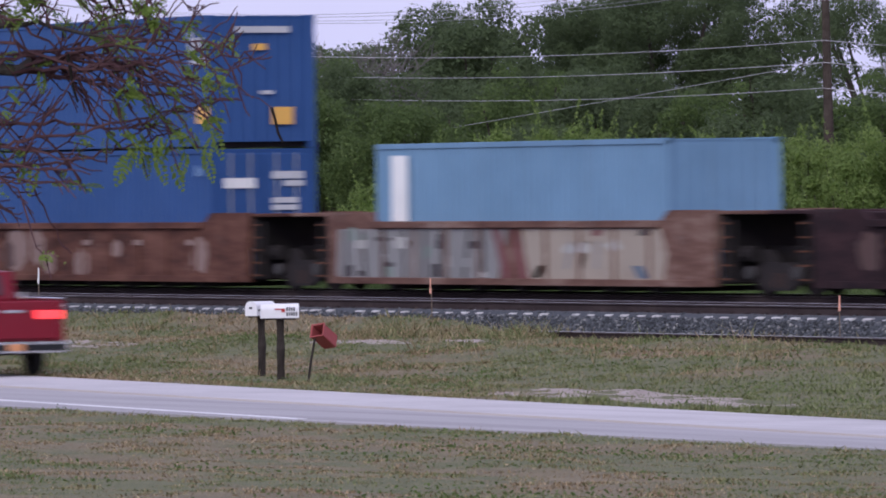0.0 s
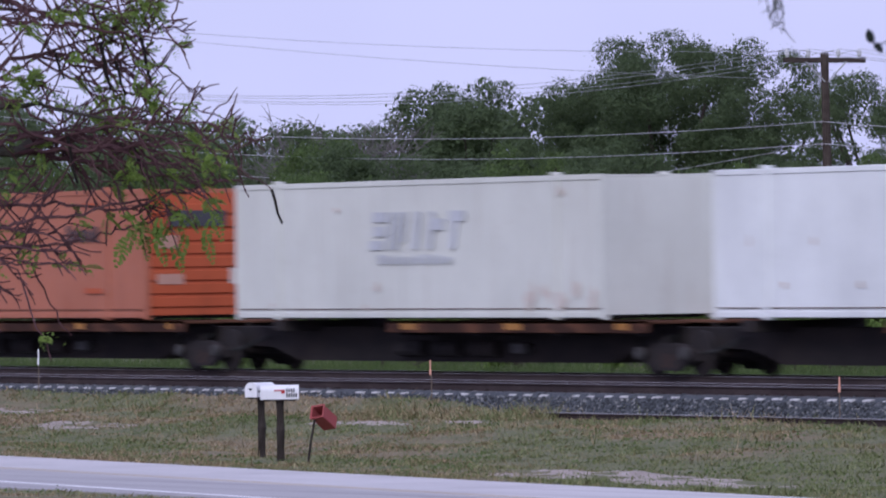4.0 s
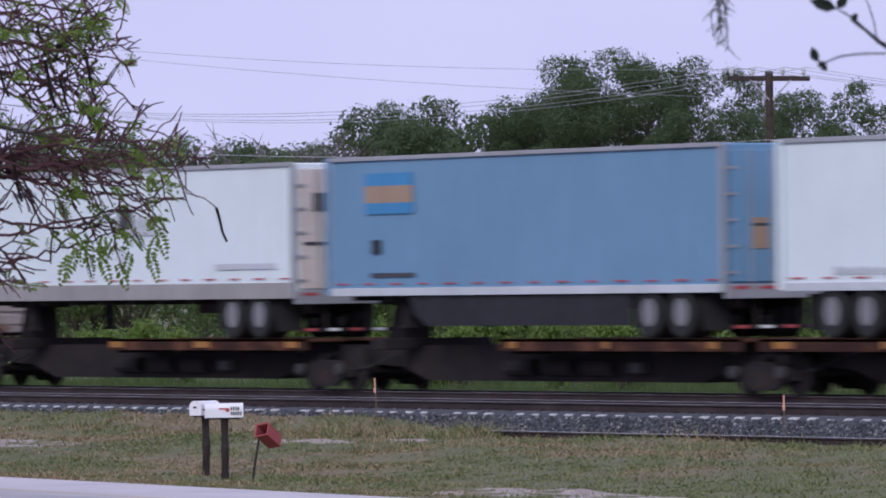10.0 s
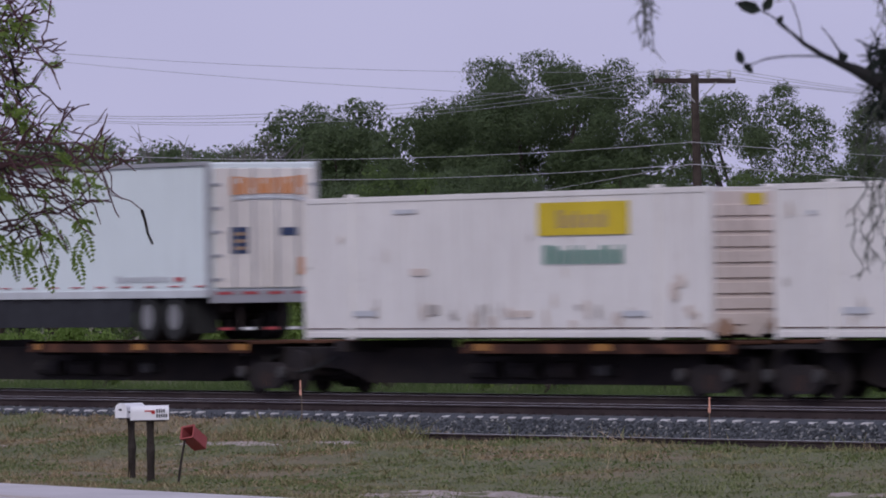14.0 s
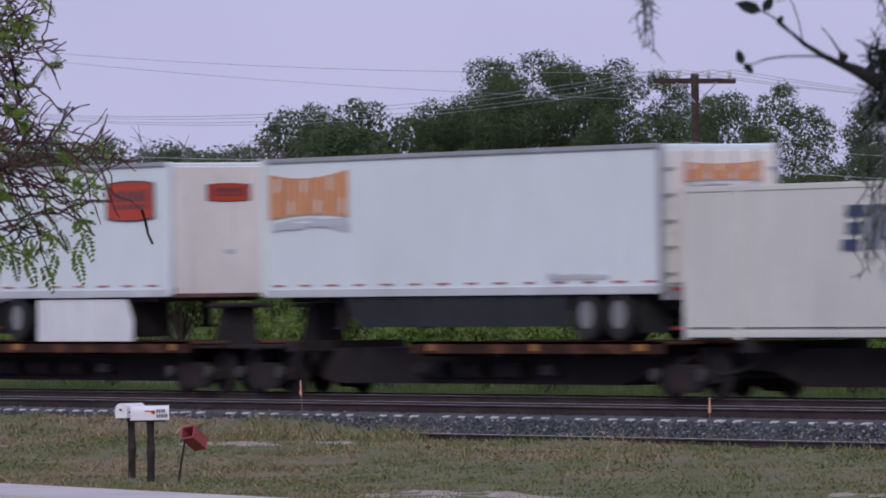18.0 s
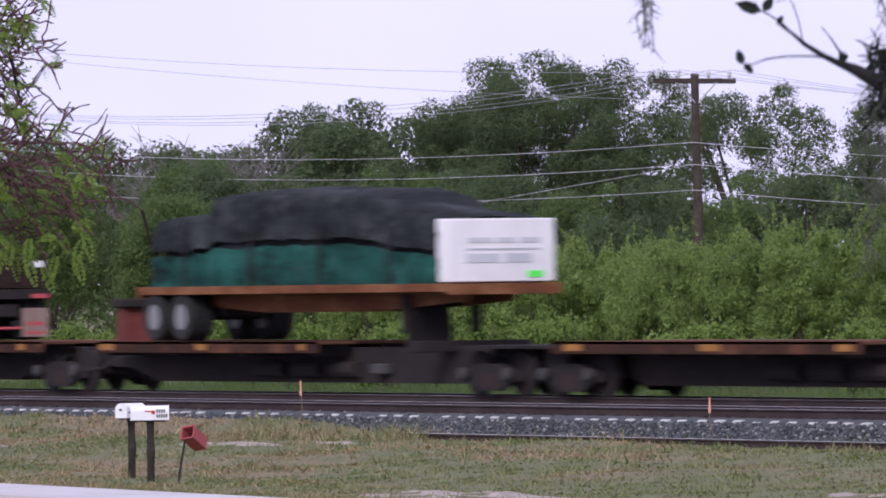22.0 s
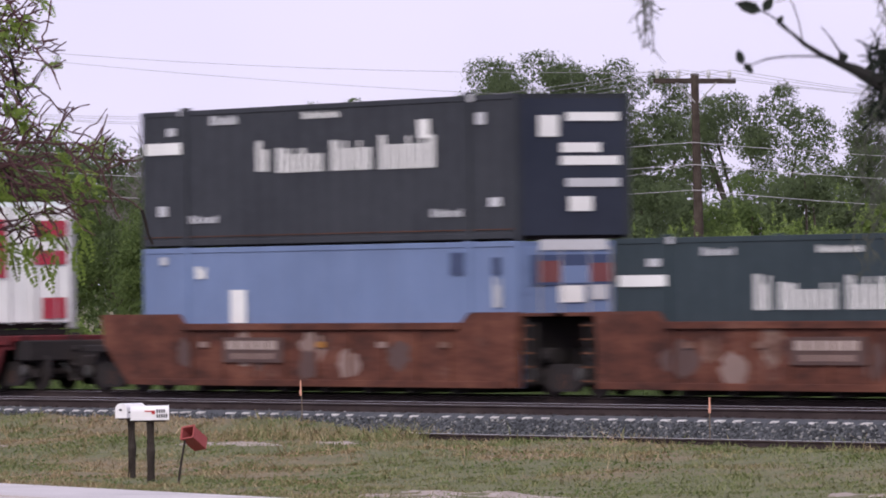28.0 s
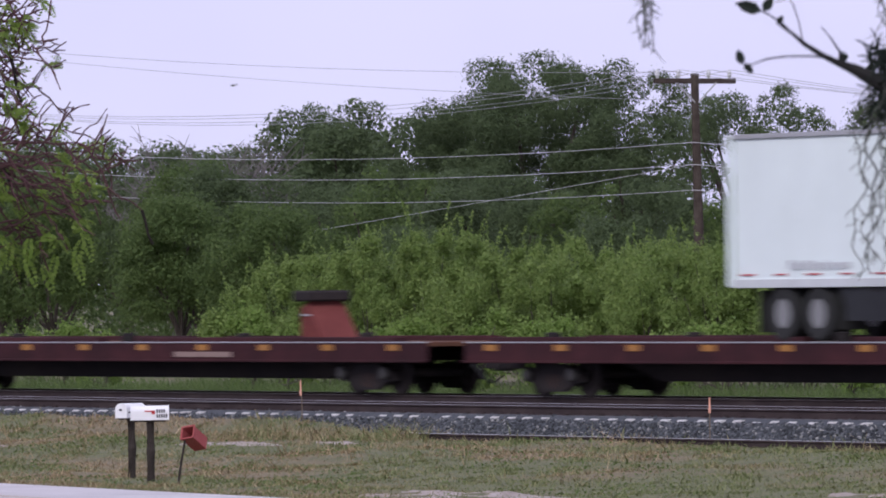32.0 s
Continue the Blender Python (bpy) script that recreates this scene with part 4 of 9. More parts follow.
def scrawl(w, kind, step, top, seed):
    """Scraped patches, stencils and sprayed shapes on a well's side."""
    r = random.Random(int(abs(seed) * 10))
    y = -1.4225
    def spot(pts, mat, name="patch", label=""):
        part(name, prism(bmesh.new(), pts, y - 0.004 - r.uniform(0, 0.002), y + 0.002), mat, w, label)
    if kind == "sprayed":
        # grey block shapes at the back half, a maroon slash, then cream shapes over blue at the front half
        lean = lambda x0, x1, z0, z1, k: [(x0, z0), (x1, z0), (x1 + k, z1), (x0 + k, z1)]
        spot([(-7.7, 0.55), (-7.5, 0.48), (-0.6, 0.48), (-0.2, 1.5), (-7.6, 1.5)], "spray_grey", "sprayed_shape", "grey sprayed ground")
        for i in range(30):
            x0, z0 = -7.5 + 6.6 * r.random(), r.choice((0.52, 0.72, 0.9, 1.1, 1.25))
            spot(lean(x0, x0 + r.uniform(0.15, 0.6), z0, z0 + r.uniform(0.07, 0.3), r.uniform(-0.1, 0.1)), r.choice(("spray_dark", "spray_white", "spray_mint", "spray_dark", "spray_grey")), "sprayed_shape")
        for i in range(8):
            x0 = -7.3 + i * 0.86
            spot(lean(x0, x0 + 0.13, 0.5, 1.48, r.uniform(-0.3, 0.3)), "spray_dark", "sprayed_shape")
        for x0, k in ((-0.75, -0.5), (-0.1, -0.45), (0.45, 0.3)):
            spot(lean(x0 + 0.4, x0 + 0.72, 0.48, 1.5, k), "spray_maroon", "sprayed_shape")
        spot([(0.7, 0.5), (6.1, 0.5), (6.3, 1.0), (6.0, 1.5), (0.4, 1.5)], "spray_cream", "sprayed_shape", "cream sprayed ground")
        for i in range(8):
            x0 = 0.8 + i * 0.62
            spot(lean(x0, x0 + r.uniform(0.3, 0.6), 0.52, r.uniform(0.72, 0.95), r.uniform(-0.4, 0.4)), r.choice(("spray_blue", "spray_blue", "spray_dark")), "sprayed_shape")
            spot(blob(x0 + 0.3, r.uniform(0.95, 1.2), 0.32, 0.1, r, 10), "spray_white", "sprayed_shape")
            spot(lean(x0, x0 + r.uniform(0.2, 0.7), 1.36, 1.48, 0.1), r.choice(("spray_dark", "spray_blue", "spray_maroon")), "sprayed_shape")
            spot(lean(x0 + 0.1, x0 + 0.25, 0.7, 1.25, r.uniform(-0.3, 0.3)), r.choice(("spray_maroon", "spray_grey")), "sprayed_shape")
        return
    n = 7 if kind else 4
    for i in range(n):
        c = r.uniform(0.14, 0.42)
        spot(blob(r.uniform(-step, step), r.uniform(0.72, 1.2), c * r.uniform(1.0, 1.7), c, r, 18, 0.22), r.choice(("scrape", "scrape", "scrape_dark", "rust_pale") if kind else ("scrape_dark", "scrape_dark", "grime_well")))
    for i in range(5):
        x0 = -step + 0.8 + i * (2 * step - 1.6) / 4
        mark(w, x0, x0 + 0.4, 1.16, 1.28, r.choice(("yellow_mark", "scrape", "rust_pale")), y - 0.03, "reflector", "faded reflective mark")
    if kind == "stencil":
        bx = -4.0 if seed < -650 or seed > -630 else -1.25
        part("stencil_board", box(bmesh.new(), bx - 0.1, bx + 2.55, y - 0.052, y, 0.85, 1.37), "scrape_dark", w, "dark panel with pale stencil bars")
        for i in range(5):
            mark(w, bx + 0.12 + i * 0.46, bx + 0.46 + i * 0.46, 1.12, 1.30, "scrape_pale", y - 0.052, "stencil")
            mark(w, bx + 0.3 + i * 0.4, bx + 0.55 + i * 0.4, 0.92, 1.04, "scrape", y - 0.052, "stencil")


def well_wagon(xc, side, label, ends=(0, 0), step=6.0, half=8.15, top=1.65, patches=None):
    """One well of a double-stack wagon. ends: 1 where it has a platform and bogie of its own, at -x and at +x."""
    w = rolling("well_wagon", xc, 0, label, "railway wagon", "wagons of the train")
    hi = top + 0.21
    for s in (-1, 1):
        y0, y1 = (s * 1.30, s * 1.42) if s > 0 else (s * 1.42, s * 1.30)
        la, lb = (half + 1.5, half + 0.3) if ends[0] else (half, half - 0.08)
        ra, rb = (half + 0.95, half + 0.1) if ends[1] else (half, half - 0.08)
        pts = [(-lb, 0.37), (-la + 0.1, 1.2), (-la, hi - 0.1), (-la, hi), (-step - 0.35, hi), (-step, top), (step, top), (step + 0.35, hi), (ra, hi), (ra, hi - 0.1), (ra - 0.1, 1.2), (rb, 0.37)]
        sill = part("side_sill", prism(bmesh.new(), pts, y0, y1), side, w)
        yf = s * 1.42
        a, b = (yf - 0.05, yf) if s < 0 else (yf, yf + 0.05)
        part("top_chord", box(bmesh.new(), -step + 0.05, step - 0.05, a - 0.03 if s < 0 else a, b if s < 0 else b + 0.03, top - 0.13, top + 0.012, 0.01), side, sill)
        part("bottom_chord", box(bmesh.new(), -half + 0.6, half - 0.6, a, b, 0.36, 0.5, 0.01), side, sill)
        for q in range(9):
            xx = -step + 0.4 + q * (2 * step - 0.8) / 8
            part("rib", box(bmesh.new(), xx - 0.05, xx + 0.05, a + 0.012 if s < 0 else a, b if s < 0 else b - 0.012, 0.5, top - 0.13, 0.01), side, sill)
    for q in range(7):
        xx = -step + 0.5 + q * (2 * step - 1) / 6
        part("floor_beam", box(bmesh.new(), xx - 0.12, xx + 0.12, -1.3, 1.3, 0.25, 0.355), "black", w)
    for e in (-1, 1):
        if not ends[0 if e < 0 else 1]:
            a, b = sorted((e * (half - 0.02), e * (half + 0.12)))
            part("end_frame", box(bmesh.new(), a, b, -1.30, 1.3, 0.42, hi - 0.1, 0.03), "black", w)
            a, b = sorted((e * (half - 0.05), e * (half + 1.72)))
            part("walkway", box(bmesh.new(), a, b, -1.34, 1.3, hi - 0.09, hi - 0.02, 0.01), side, w)
            for q in range(5):
                part("step_iron", box(bmesh.new(), min(e * (half + 0.14), e * (half + 0.5)), max(e * (half + 0.14), e * (half + 0.5)), -1.40, -1.36, 0.5 + q * 0.27, 0.535 + q * 0.27), "brown_steel", w)
            part("brake_cylinder", rod(bmesh.new(), (e * (half + 0.2), -0.95, 1.0), (e * (half + 0.75), -0.95, 1.0), 0.16, seg=10), "black", w)
            for q, (dy, r) in enumerate(((-1.37, 0.03), (-1.2, 0.045))):
                part("brake_pipe", rod(bmesh.new(), (e * (half + 0.36), dy, 0.45), (e * (half + 0.40), dy, hi - 0.2), r, seg=6), "black", w)
        x0, x1 = sorted((e * (step + 0.5), e * half))
        part("end_bulkhead", box(bmesh.new(), x0, x1, -1.3, 1.3, 1.1, hi - 0.06, 0.03), side, w)
        part("end_sill", box(bmesh.new(), min(e * (half - 0.4), e * (half + 1.8)), max(e * (half - 0.4), e * (half + 1.8)), -0.35, 0.35, 0.75, 1.15, 0.02), "black", w)
        if ends[0 if e < 0 else 1]:
            x2 = e * (half + 3.3)
            a, b = sorted((e * half, x2))
            part("end_platform", box(bmesh.new(), a, b, -1.3, 1.3, 1.05, 1.2, 0.02), "black", w)
            bogie(w, e * (half + 1.75))
            coupler(w, x2, e)
            part("hand_brake", box(bmesh.new(), x2 - e * 0.5 - 0.05, x2 - e * 0.5 + 0.05, -0.7, -0.3, 1.2, 1.62, 0.02), "black", w)
            for y in (-1.36, 1.3):
                bm = bmesh.new()
                for q in range(4):
                    box(bm, x2 - e * 0.35 - 0.22, x2 - e * 0.35 + 0.22, y, y + 0.05, 0.45 + q * 0.33, 0.49 + q * 0.33)
                box(bm, x2 - e * 0.35 - 0.24, x2 - e * 0.35 - 0.20, y, y + 0.05, 0.43, 1.6)
                box(bm, x2 - e * 0.35 + 0.20, x2 - e * 0.35 + 0.24, y, y + 0.05, 0.43, 1.6)
                part("ladder", bm, "black", w)
        else:
            part("articulation", rod(bmesh.new(), (e * (half + 1.7), 0, 0.7), (e * (half + 1.7), 0, 1.3), 0.3, seg=14), "black", w)
    if not ends[0]:
        bogie(w, -half - 1.8)
    scrawl(w, patches, step, top, xc)
    return w


def spine_wagon(x_front, x_back, deck_right, label, deck=(0.0, 0.55), edge="timber_deck", lead=False, tail=False, stand=None, marks=True):
    """One platform of an articulated spine wagon, from its front joint to its back joint. deck: the stretch with wheel decks, as parts of the length from the front."""
    xc, Lh = (x_front + x_back) / 2, (x_front - x_back) / 2
    w = rolling("spine_wagon", xc, 0, label, "railway wagon", "wagons of the train")
    pts = [(-Lh + 0.1, 0.78), (-Lh + 0.1, 1.14), (Lh - 0.1, 1.14), (Lh - 0.1, 0.78), (Lh - 2.2, 0.70), (Lh - 3.4, 0.42), (-Lh + 3.4, 0.42), (-Lh + 2.2, 0.70)]
    part("centre_sill", prism(bmesh.new(), pts, -0.42, 0.42), "black", w)
    a = Lh - deck[0] * 2 * Lh - 0.3
    b = Lh - deck[1] * 2 * Lh
    if not deck_right:
        a, b = -b, -a
    for s in (-1, 1):
        y0, y1 = sorted((s * 0.42, s * 1.34))
        d = part("wheel_deck", box(bmesh.new(), b, a, y0, y1, 1.22, 1.285, 0.008), "brown_steel", w)
        ys = s * 1.34
        y0, y1 = sorted((ys, ys - s * 0.06))
        part("deck_edge", box(bmesh.new(), b, a, y0, y1, 1.04, 1.285, 0.008), edge, d, "rust-stained deck edge beam")
        if s < 0 and marks:
            for q in range(3):
                x0 = b + 0.4 + q * (a - b - 1.4) / 2 + 0.3 * math.sin(xc + q)
                mark(d, x0, x0 + 0.5 + 0.25 * math.sin(xc * 3 + q), 1.10, 1.23, "yellow_mark", ys - 0.002, "reflector", "yellow reflective mark")
        for q in range(4):
            xx = b + 0.4 + q * (a - b - 0.8) / 3
            part("bracket", box(bmesh.new(), xx - 0.06, xx + 0.06, min(s * 0.42, s * 1.28), max(s * 0.42, s * 1.28), 0.98, 1.225), "black", d)
    for x0 in (-6.1, 6.1) if Lh > 6.5 else ():
        part("container_pedestal", box(bmesh.new(), x0 - 0.22, x0 + 0.22, -1.3, 1.3, 1.06, 1.215 if b < x0 < a else 1.29, 0.015), "black", w)
    bm = bmesh.new()
    for q in range(3):
        rod(bm, (-2 + q * 1.6, -0.5, 0.7), (-0.9 + q * 1.6, -0.5, 0.7), 0.17, seg=10)
    part("air_reservoir", bm, "black", w)
    part("brake_valve", box(bmesh.new(), 3.1, 3.6, -0.66, -0.42, 0.6, 0.82, 0.03), "dull_steel", w, "dull grey brake valve")
    for e in (-1, 1):
        hose = bmesh.new()
        limb(hose, [(e * (Lh - 0.4), -0.62, 1.0), (e * (Lh - 0.9), -0.85, 0.62), (e * (Lh - 1.5), -0.8, 0.7), (e * (Lh - 2.1), -0.5, 0.95)], 0.035, 0.035, 6)
        part("brake_hose", hose, "rubber", w)
    if stand is not None:
        hx = stand
        zt = 2.1
        bm = bmesh.new()
        prism(bm, [(hx - 0.55, 1.14), (hx - 0.18, zt - 0.12), (hx + 0.18, zt - 0.12), (hx + 0.28, 1.14)], -0.32, 0.32)
        st = part("hitch_stand", bm, "black", w)
        part("hitch_plate", box(bmesh.new(), hx - 0.45, hx + 0.45, -0.55, 0.55, zt - 0.12, zt - 0.02, 0.03), "black", st)
    for e in (-1, 1):
        if (e > 0 and lead) or (e < 0 and tail):
            bogie(w, e * (Lh - 1.6))
            coupler(w, e * (Lh - 0.2), e)
            part("end_platform", box(bmesh.new(), min(e * (Lh - 0.2), e * (Lh - 2.6)), max(e * (Lh - 0.2), e * (Lh - 2.6)), -1.25, 1.25, 1.14, 1.2), "black", w)
    if not tail:
        bogie(w, -Lh)
    return w


# ---- wagons and what they carry, from the front ----
W5 = 16.154
NEAR = -1.295 - 0.012


def c_marks(c, rows, y=NEAR):
    for x0, x1, z0, z1, mt in rows:
        mark(c, x0, x1, z0, z1, mt, y)


M["red_stand"] = rusty("faded_red_stand", (0.08, 0.025, 0.022), (0.16, 0.045, 0.042), (0.24, 0.08, 0.07))
M["scrape"] = paint("scraped_grey", (0.24, 0.165, 0.145), (0.14, 0.065, 0.05), 0.9)
M["scrape_pale"] = paint("faded_stencil", (0.40, 0.32, 0.29), (0.16, 0.09, 0.07), 0.9)
M["scrape_dark"] = paint("dark_scrape", (0.08, 0.045, 0.04), (0.16, 0.07, 0.05), 0.8)
for key, rgb in (("grey", (0.23, 0.23, 0.23)), ("mint", (0.18, 0.24, 0.21)), ("dark", (0.04, 0.035, 0.04)), ("white", (0.40, 0.39, 0.38)), ("cream", (0.33, 0.28, 0.23)), ("maroon", (0.16, 0.05, 0.055)), ("blue", (0.08, 0.12, 0.18))):
    M["spray_" + key] = paint("spray_paint_" + key, rgb, (0.2, 0.11, 0.08), 0.7)

# wells with blue containers
RUSTW = "rust-streaked brown double-stack well wagon"
well_wagon(-122.3, "grime_well", "dark grimy double-stack well wagon")
well_wagon(-142.2, "rust_pale", "well wagon with faded sprayed shapes over rust", patches="sprayed")
well_wagon(-162.15, "rust_well", RUSTW, patches="scraped")
well_wagon(-182.0, "rust_well", RUSTW, ends=(1, 0), patches="scraped")
lb = container(-136.1, 12.19, 0.37, "light_blue", "light blue corrugated container with a white panel", end="corrugated", side="corrugated")
b1l = container(-156.05, 12.19, 0.36, "blue", "royal blue container stacked in a rusty well", side="corrugated")
b1u = container(-156.05, 12.19, 3.262, "blue", "royal blue container stacked on another blue one", end="corrugated", side="corrugated")
b2l = container(-175.1, 13.72, 0.36, "blue", "royal blue long container in a rusty well", side="corrugated")
b2u = container(-175.85, 12.19, 3.262, "faded_blue", "faded blue container stacked on a darker one", end="corrugated", side="corrugated")

# single white, ivory and orange containers on spine wagons
spine_wagon(-194.4, -213.6, True, "black spine wagon under a white container", lead=True)
spine_wagon(-213.6, -234.0, True, "black spine wagon under an ivory container")
spine_wagon(-234.0, -254.6, True, "black spine wagon under an orange container", tail=True)
w1 = container(-195.2, W5, 1.30, "white", "long white container with red and blue marks", end="ribbed", end_mat="warm_white")
s1 = container(-215.7, W5, 1.30, "ivory", "long ivory container with pale lettering", end="plain")
orc = container(-236.3, W5, 1.30, "orange", "long faded orange container with a ribbed end", end="ribbed", end_mat="orange_deep")

# two deep wells with white stacks
well_wagon(-265.95, "teal_dark", "dark blue grimy double-stack well wagon", ends=(1, 1), top=1.38)
well_wagon(-289.9, "grime_well", "dark maroon grimy double-stack well wagon", ends=(1, 1), top=1.38)
w2l = container(-257.85, W5, 0.36, "white", "long white container in a dark well", end="ribbed")
w2u = container(-257.85, W5, 3.262, "reefer_white", "long white container with yellow and green signs", end="ribbed", end_mat="reefer_white")
w3l = container(-281.8, W5, 0.36, "ivory", "long ivory container with big blue lettering in a well", end="plain", end_mat="reefer_white")
w3u = container(-281.8, W5, 3.262, "ivory", "long ivory container with grey lettering stacked on another", end="plain", end_mat="reefer_white")

# spine wagons with trailers and white containers
J = [-302.6, -320.8, -338.6, -356.2, -373.9, -392.0, -411.5, -430.9, -449.3, -466.9, -485.5, -505.7, -523.6, -543.9, -564.6, -584.8, -604.6]
SP = "black spine wagon with rusty wheel decks"
WV = "white van trailer with orange lettering on a spine wagon"
spine_wagon(J[0], J[1], False, SP, lead=True, stand=7.0)
spine_wagon(J[1], J[2], True, SP, stand=-7.0)
spine_wagon(J[2], J[3], True, SP, stand=-7.0)
spine_wagon(J[3], J[4], True, SP)
spine_wagon(J[4], J[5], True, SP, tail=True)
spine_wagon(J[5], J[6], True, SP, lead=True)
spine_wagon(J[6], J[7], True, SP, stand=-7.0)
spine_wagon(J[7], J[8], True, SP)
spine_wagon(J[8], J[9], True, SP)
spine_wagon(J[9], J[10], True, SP, tail=True, stand=-7.0)
spine_wagon(J[10], J[11], True, SP, lead=True, deck=(0.05, 0.9), stand=8.5)
spine_wagon(J[11], J[12], False, SP)
spine_wagon(J[12], J[13], False, "empty black spine wagon with yellow deck marks", tail=True, deck=(0.05, 0.62))
red_end = spine_wagon(J[13], J[14], False, SP, lead=True, deck=(0.1, 0.6), stand=4.5)
part("hitch_stand", prism(bmesh.new(), [(-8.95, 1.14), (-8.8, 2.0), (-8.5, 2.0), (-8.4, 1.14)], -0.4, 0.4), "red_stand", red_end, "red trailer hitch")
part("hitch_plate", box(bmesh.new(), -8.95, -8.35, -0.5, 0.5, 2.0, 2.2, 0.03), "black", red_end)
spine_wagon(J[14], J[15], True, SP, stand=-5.5)
spine_wagon(J[15], J[16], True, SP, tail=True, stand=-6.5)
wr1 = trailer(-303.5, 16.2, 5.05, WV, rear_front=False)
bt = trailer(-321.7, 16.2, 5.04, "steel blue van trailer with a bright blue sign", mat="steel_blue")
eg = trailer(-339.4, 16.2, 5.0, "white ribbed trailer with a dark emblem", rail_h=0.34, skirt=None, end_mat="cream_end", lower="rail_grimy")
RC = "long weathered white container with rust stains"
c1 = container(-356.95, W5, 1.31, "reefer_white", RC, end="ribbed", end_mat="cream_end")
c2 = container(-374.7, W5, 1.31, "reefer_white", RC, end="ribbed", end_mat="cream_end")
c3 = container(-393.2, W5, 1.31, "reefer_white", RC, end="ribbed", end_mat="cream_end")
wr2 = trailer(-413.5, 16.2, 5.07, WV)
c4 = container(-432.0, W5, 1.31, "reefer_white", RC, end="ribbed", end_mat="cream_end")
s2 = container(-450.35, W5, 1.31, "ivory", "long ivory container with navy lettering", end="plain")
wr3 = trailer(-467.2, 16.2, 5.06, WV)
PV = "short white trailer with an orange sign"
p1 = trailer(-487.6, 8.53, 5.1, PV, rear_front=False, skirt=None, belly=(-2.31, 2.28, -0.95, 0.3))
p2 = trailer(-496.95, 8.53, 5.12, PV, skirt=None, end_mat="galv", belly=(-1.02, 2.4, -0.66, 0.0))
k1 = container(-506.0, W5, 1.30, "slate", "long dark slate container with white marks")
wr4 = trailer(-586.7, 16.2, 5.12, WV)

# rusty wells with dark containers
well_wagon(-616.3, "rust_red", RUSTW, ends=(0, 1), half=8.6, patches="stencil")
well_wagon(-636.65, "rust_red", RUSTW, half=8.6, patches="stencil")
well_wagon(-656.5, "rust_red", RUSTW, ends=(1, 0), half=8.3, patches="stencil")
k2 = container(-608.2, W5, 0.36, "dark_blue", "long dark blue container in a rusty well", end_mat="navy")
g1 = container(-628.55, W5, 0.36, "spruce", "long dark green container with white lettering", end_mat="navy")
lbl = container(-648.4, W5, 0.36, "sky_blue", "long periwinkle blue container in a rusty well", end_mat="sky_blue")
fu = container(-648.4, W5, 3.262, "slate", "long dark slate container with white lettering, stacked on blue", end="plain", end_mat="navy")


# ---- flatbeds, the low red wagon and the flat wagons ----
def flatbed(x_front, L, label, deck_mat, rear_front):
    """An open semi-trailer. Origin: middle of its deck's top edge at rail level."""
    t = rolling("flatbed_trailer", x_front - L / 2, 0, label, "trailer", "semi-trailers on the train")
    hl, top = L / 2, 2.43
    rear = 1 if rear_front else -1
    n = 9
    for i in range(n):
        y0 = -1.25 + i * 2.5 / n
        part("deck_plank", box(bmesh.new(), -hl, hl, y0 + 0.006, y0 + 2.5 / n - 0.006, top - 0.05, top, 0.004), deck_mat, t)
    for s in (-1, 1):
        part("side_rail", box(bmesh.new(), -hl, hl, s * 1.27 - 0.03, s * 1.27 + 0.03, top - 0.16, top + 0.01, 0.008), deck_mat, t)
        pts = [(-hl + 0.4, top - 0.16), (hl - 0.4, top - 0.16), (hl - 0.6, top - 0.35), (hl * 0.35, top - 0.55), (-hl * 0.35, top - 0.55), (-hl + 0.6, top - 0.35)]
        part("main_beam", prism(bmesh.new(), pts, s * 0.5 - 0.05, s * 0.5 + 0.05), deck_mat, t)
        part("end_beam", box(bmesh.new(), s * hl - 0.06, s * hl + 0.06, -1.28, 1.28, top - 0.22, top, 0.01), deck_mat, t)
    for i in range(14):
        xx = -hl + 0.5 + i * (L - 1.0) / 13
        part("cross_member", box(bmesh.new(), xx - 0.04, xx + 0.04, -1.24, 1.24, top - 0.17, top - 0.06), "black", t)
    ax = rear * (hl - 1.25)
    part("bogie_frame", box(bmesh.new(), ax - 1.2, ax + 1.2, -0.5, 0.5, 1.8, 2.1, 0.03), "black", t)
    for q in (-0.62, 0.62):
        part("axle", rod(bmesh.new(), (ax + q, -1.0, 1.80), (ax + q, 1.0, 1.80), 0.07), "black", t)
        for y in (-1.12, -0.82, 0.82, 1.12):
            road_wheel(t, ax + q, y, 1.80)
    for y in (-0.8, 0.8):
        part("landing_leg", box(bmesh.new(), -rear * (hl - 2.6) - 0.08, -rear * (hl - 2.6) + 0.08, y - 0.08, y + 0.08, 1.45, top - 0.2, 0.01), "black", t)
    if rear_front:
        for s in (-1, 1):
            part("tail_lamp", box(bmesh.new(), hl + 0.06, hl + 0.09, s * 0.95 - 0.2, s * 0.95 + 0.2, top - 0.2, top - 0.1), "tape_red", t)
            fl = part("mud_flap", box(bmesh.new(), hl - 0.05, hl - 0.03, min(s * 0.55, s * 1.2), max(s * 0.55, s * 1.2), 1.36, top - 0.42), "scrape" if s > 0 else "rubber", t)
            if s > 0:
                mark_end(fl, 0.65, 1.1, 1.62, 1.7, "tape_red", hl - 0.03, "stripe")
                mark_end(fl, 0.65, 1.1, 1.42, 1.48, "tape_red", hl - 0.03, "stripe")
        part("underride_bar", box(bmesh.new(), hl - 0.12, hl - 0.06, -1.15, 0.55, 1.53, 1.59, 0.01), "tape_red", t)
    return t


fb = flatbed(-546.75, 13.58, "rusty flatbed trailer loaded under a tarpaulin", "rust_deck", False)
lt = flatbed(-569.7, 13.74, "black flatbed trailer loaded with lumber", "black", True)


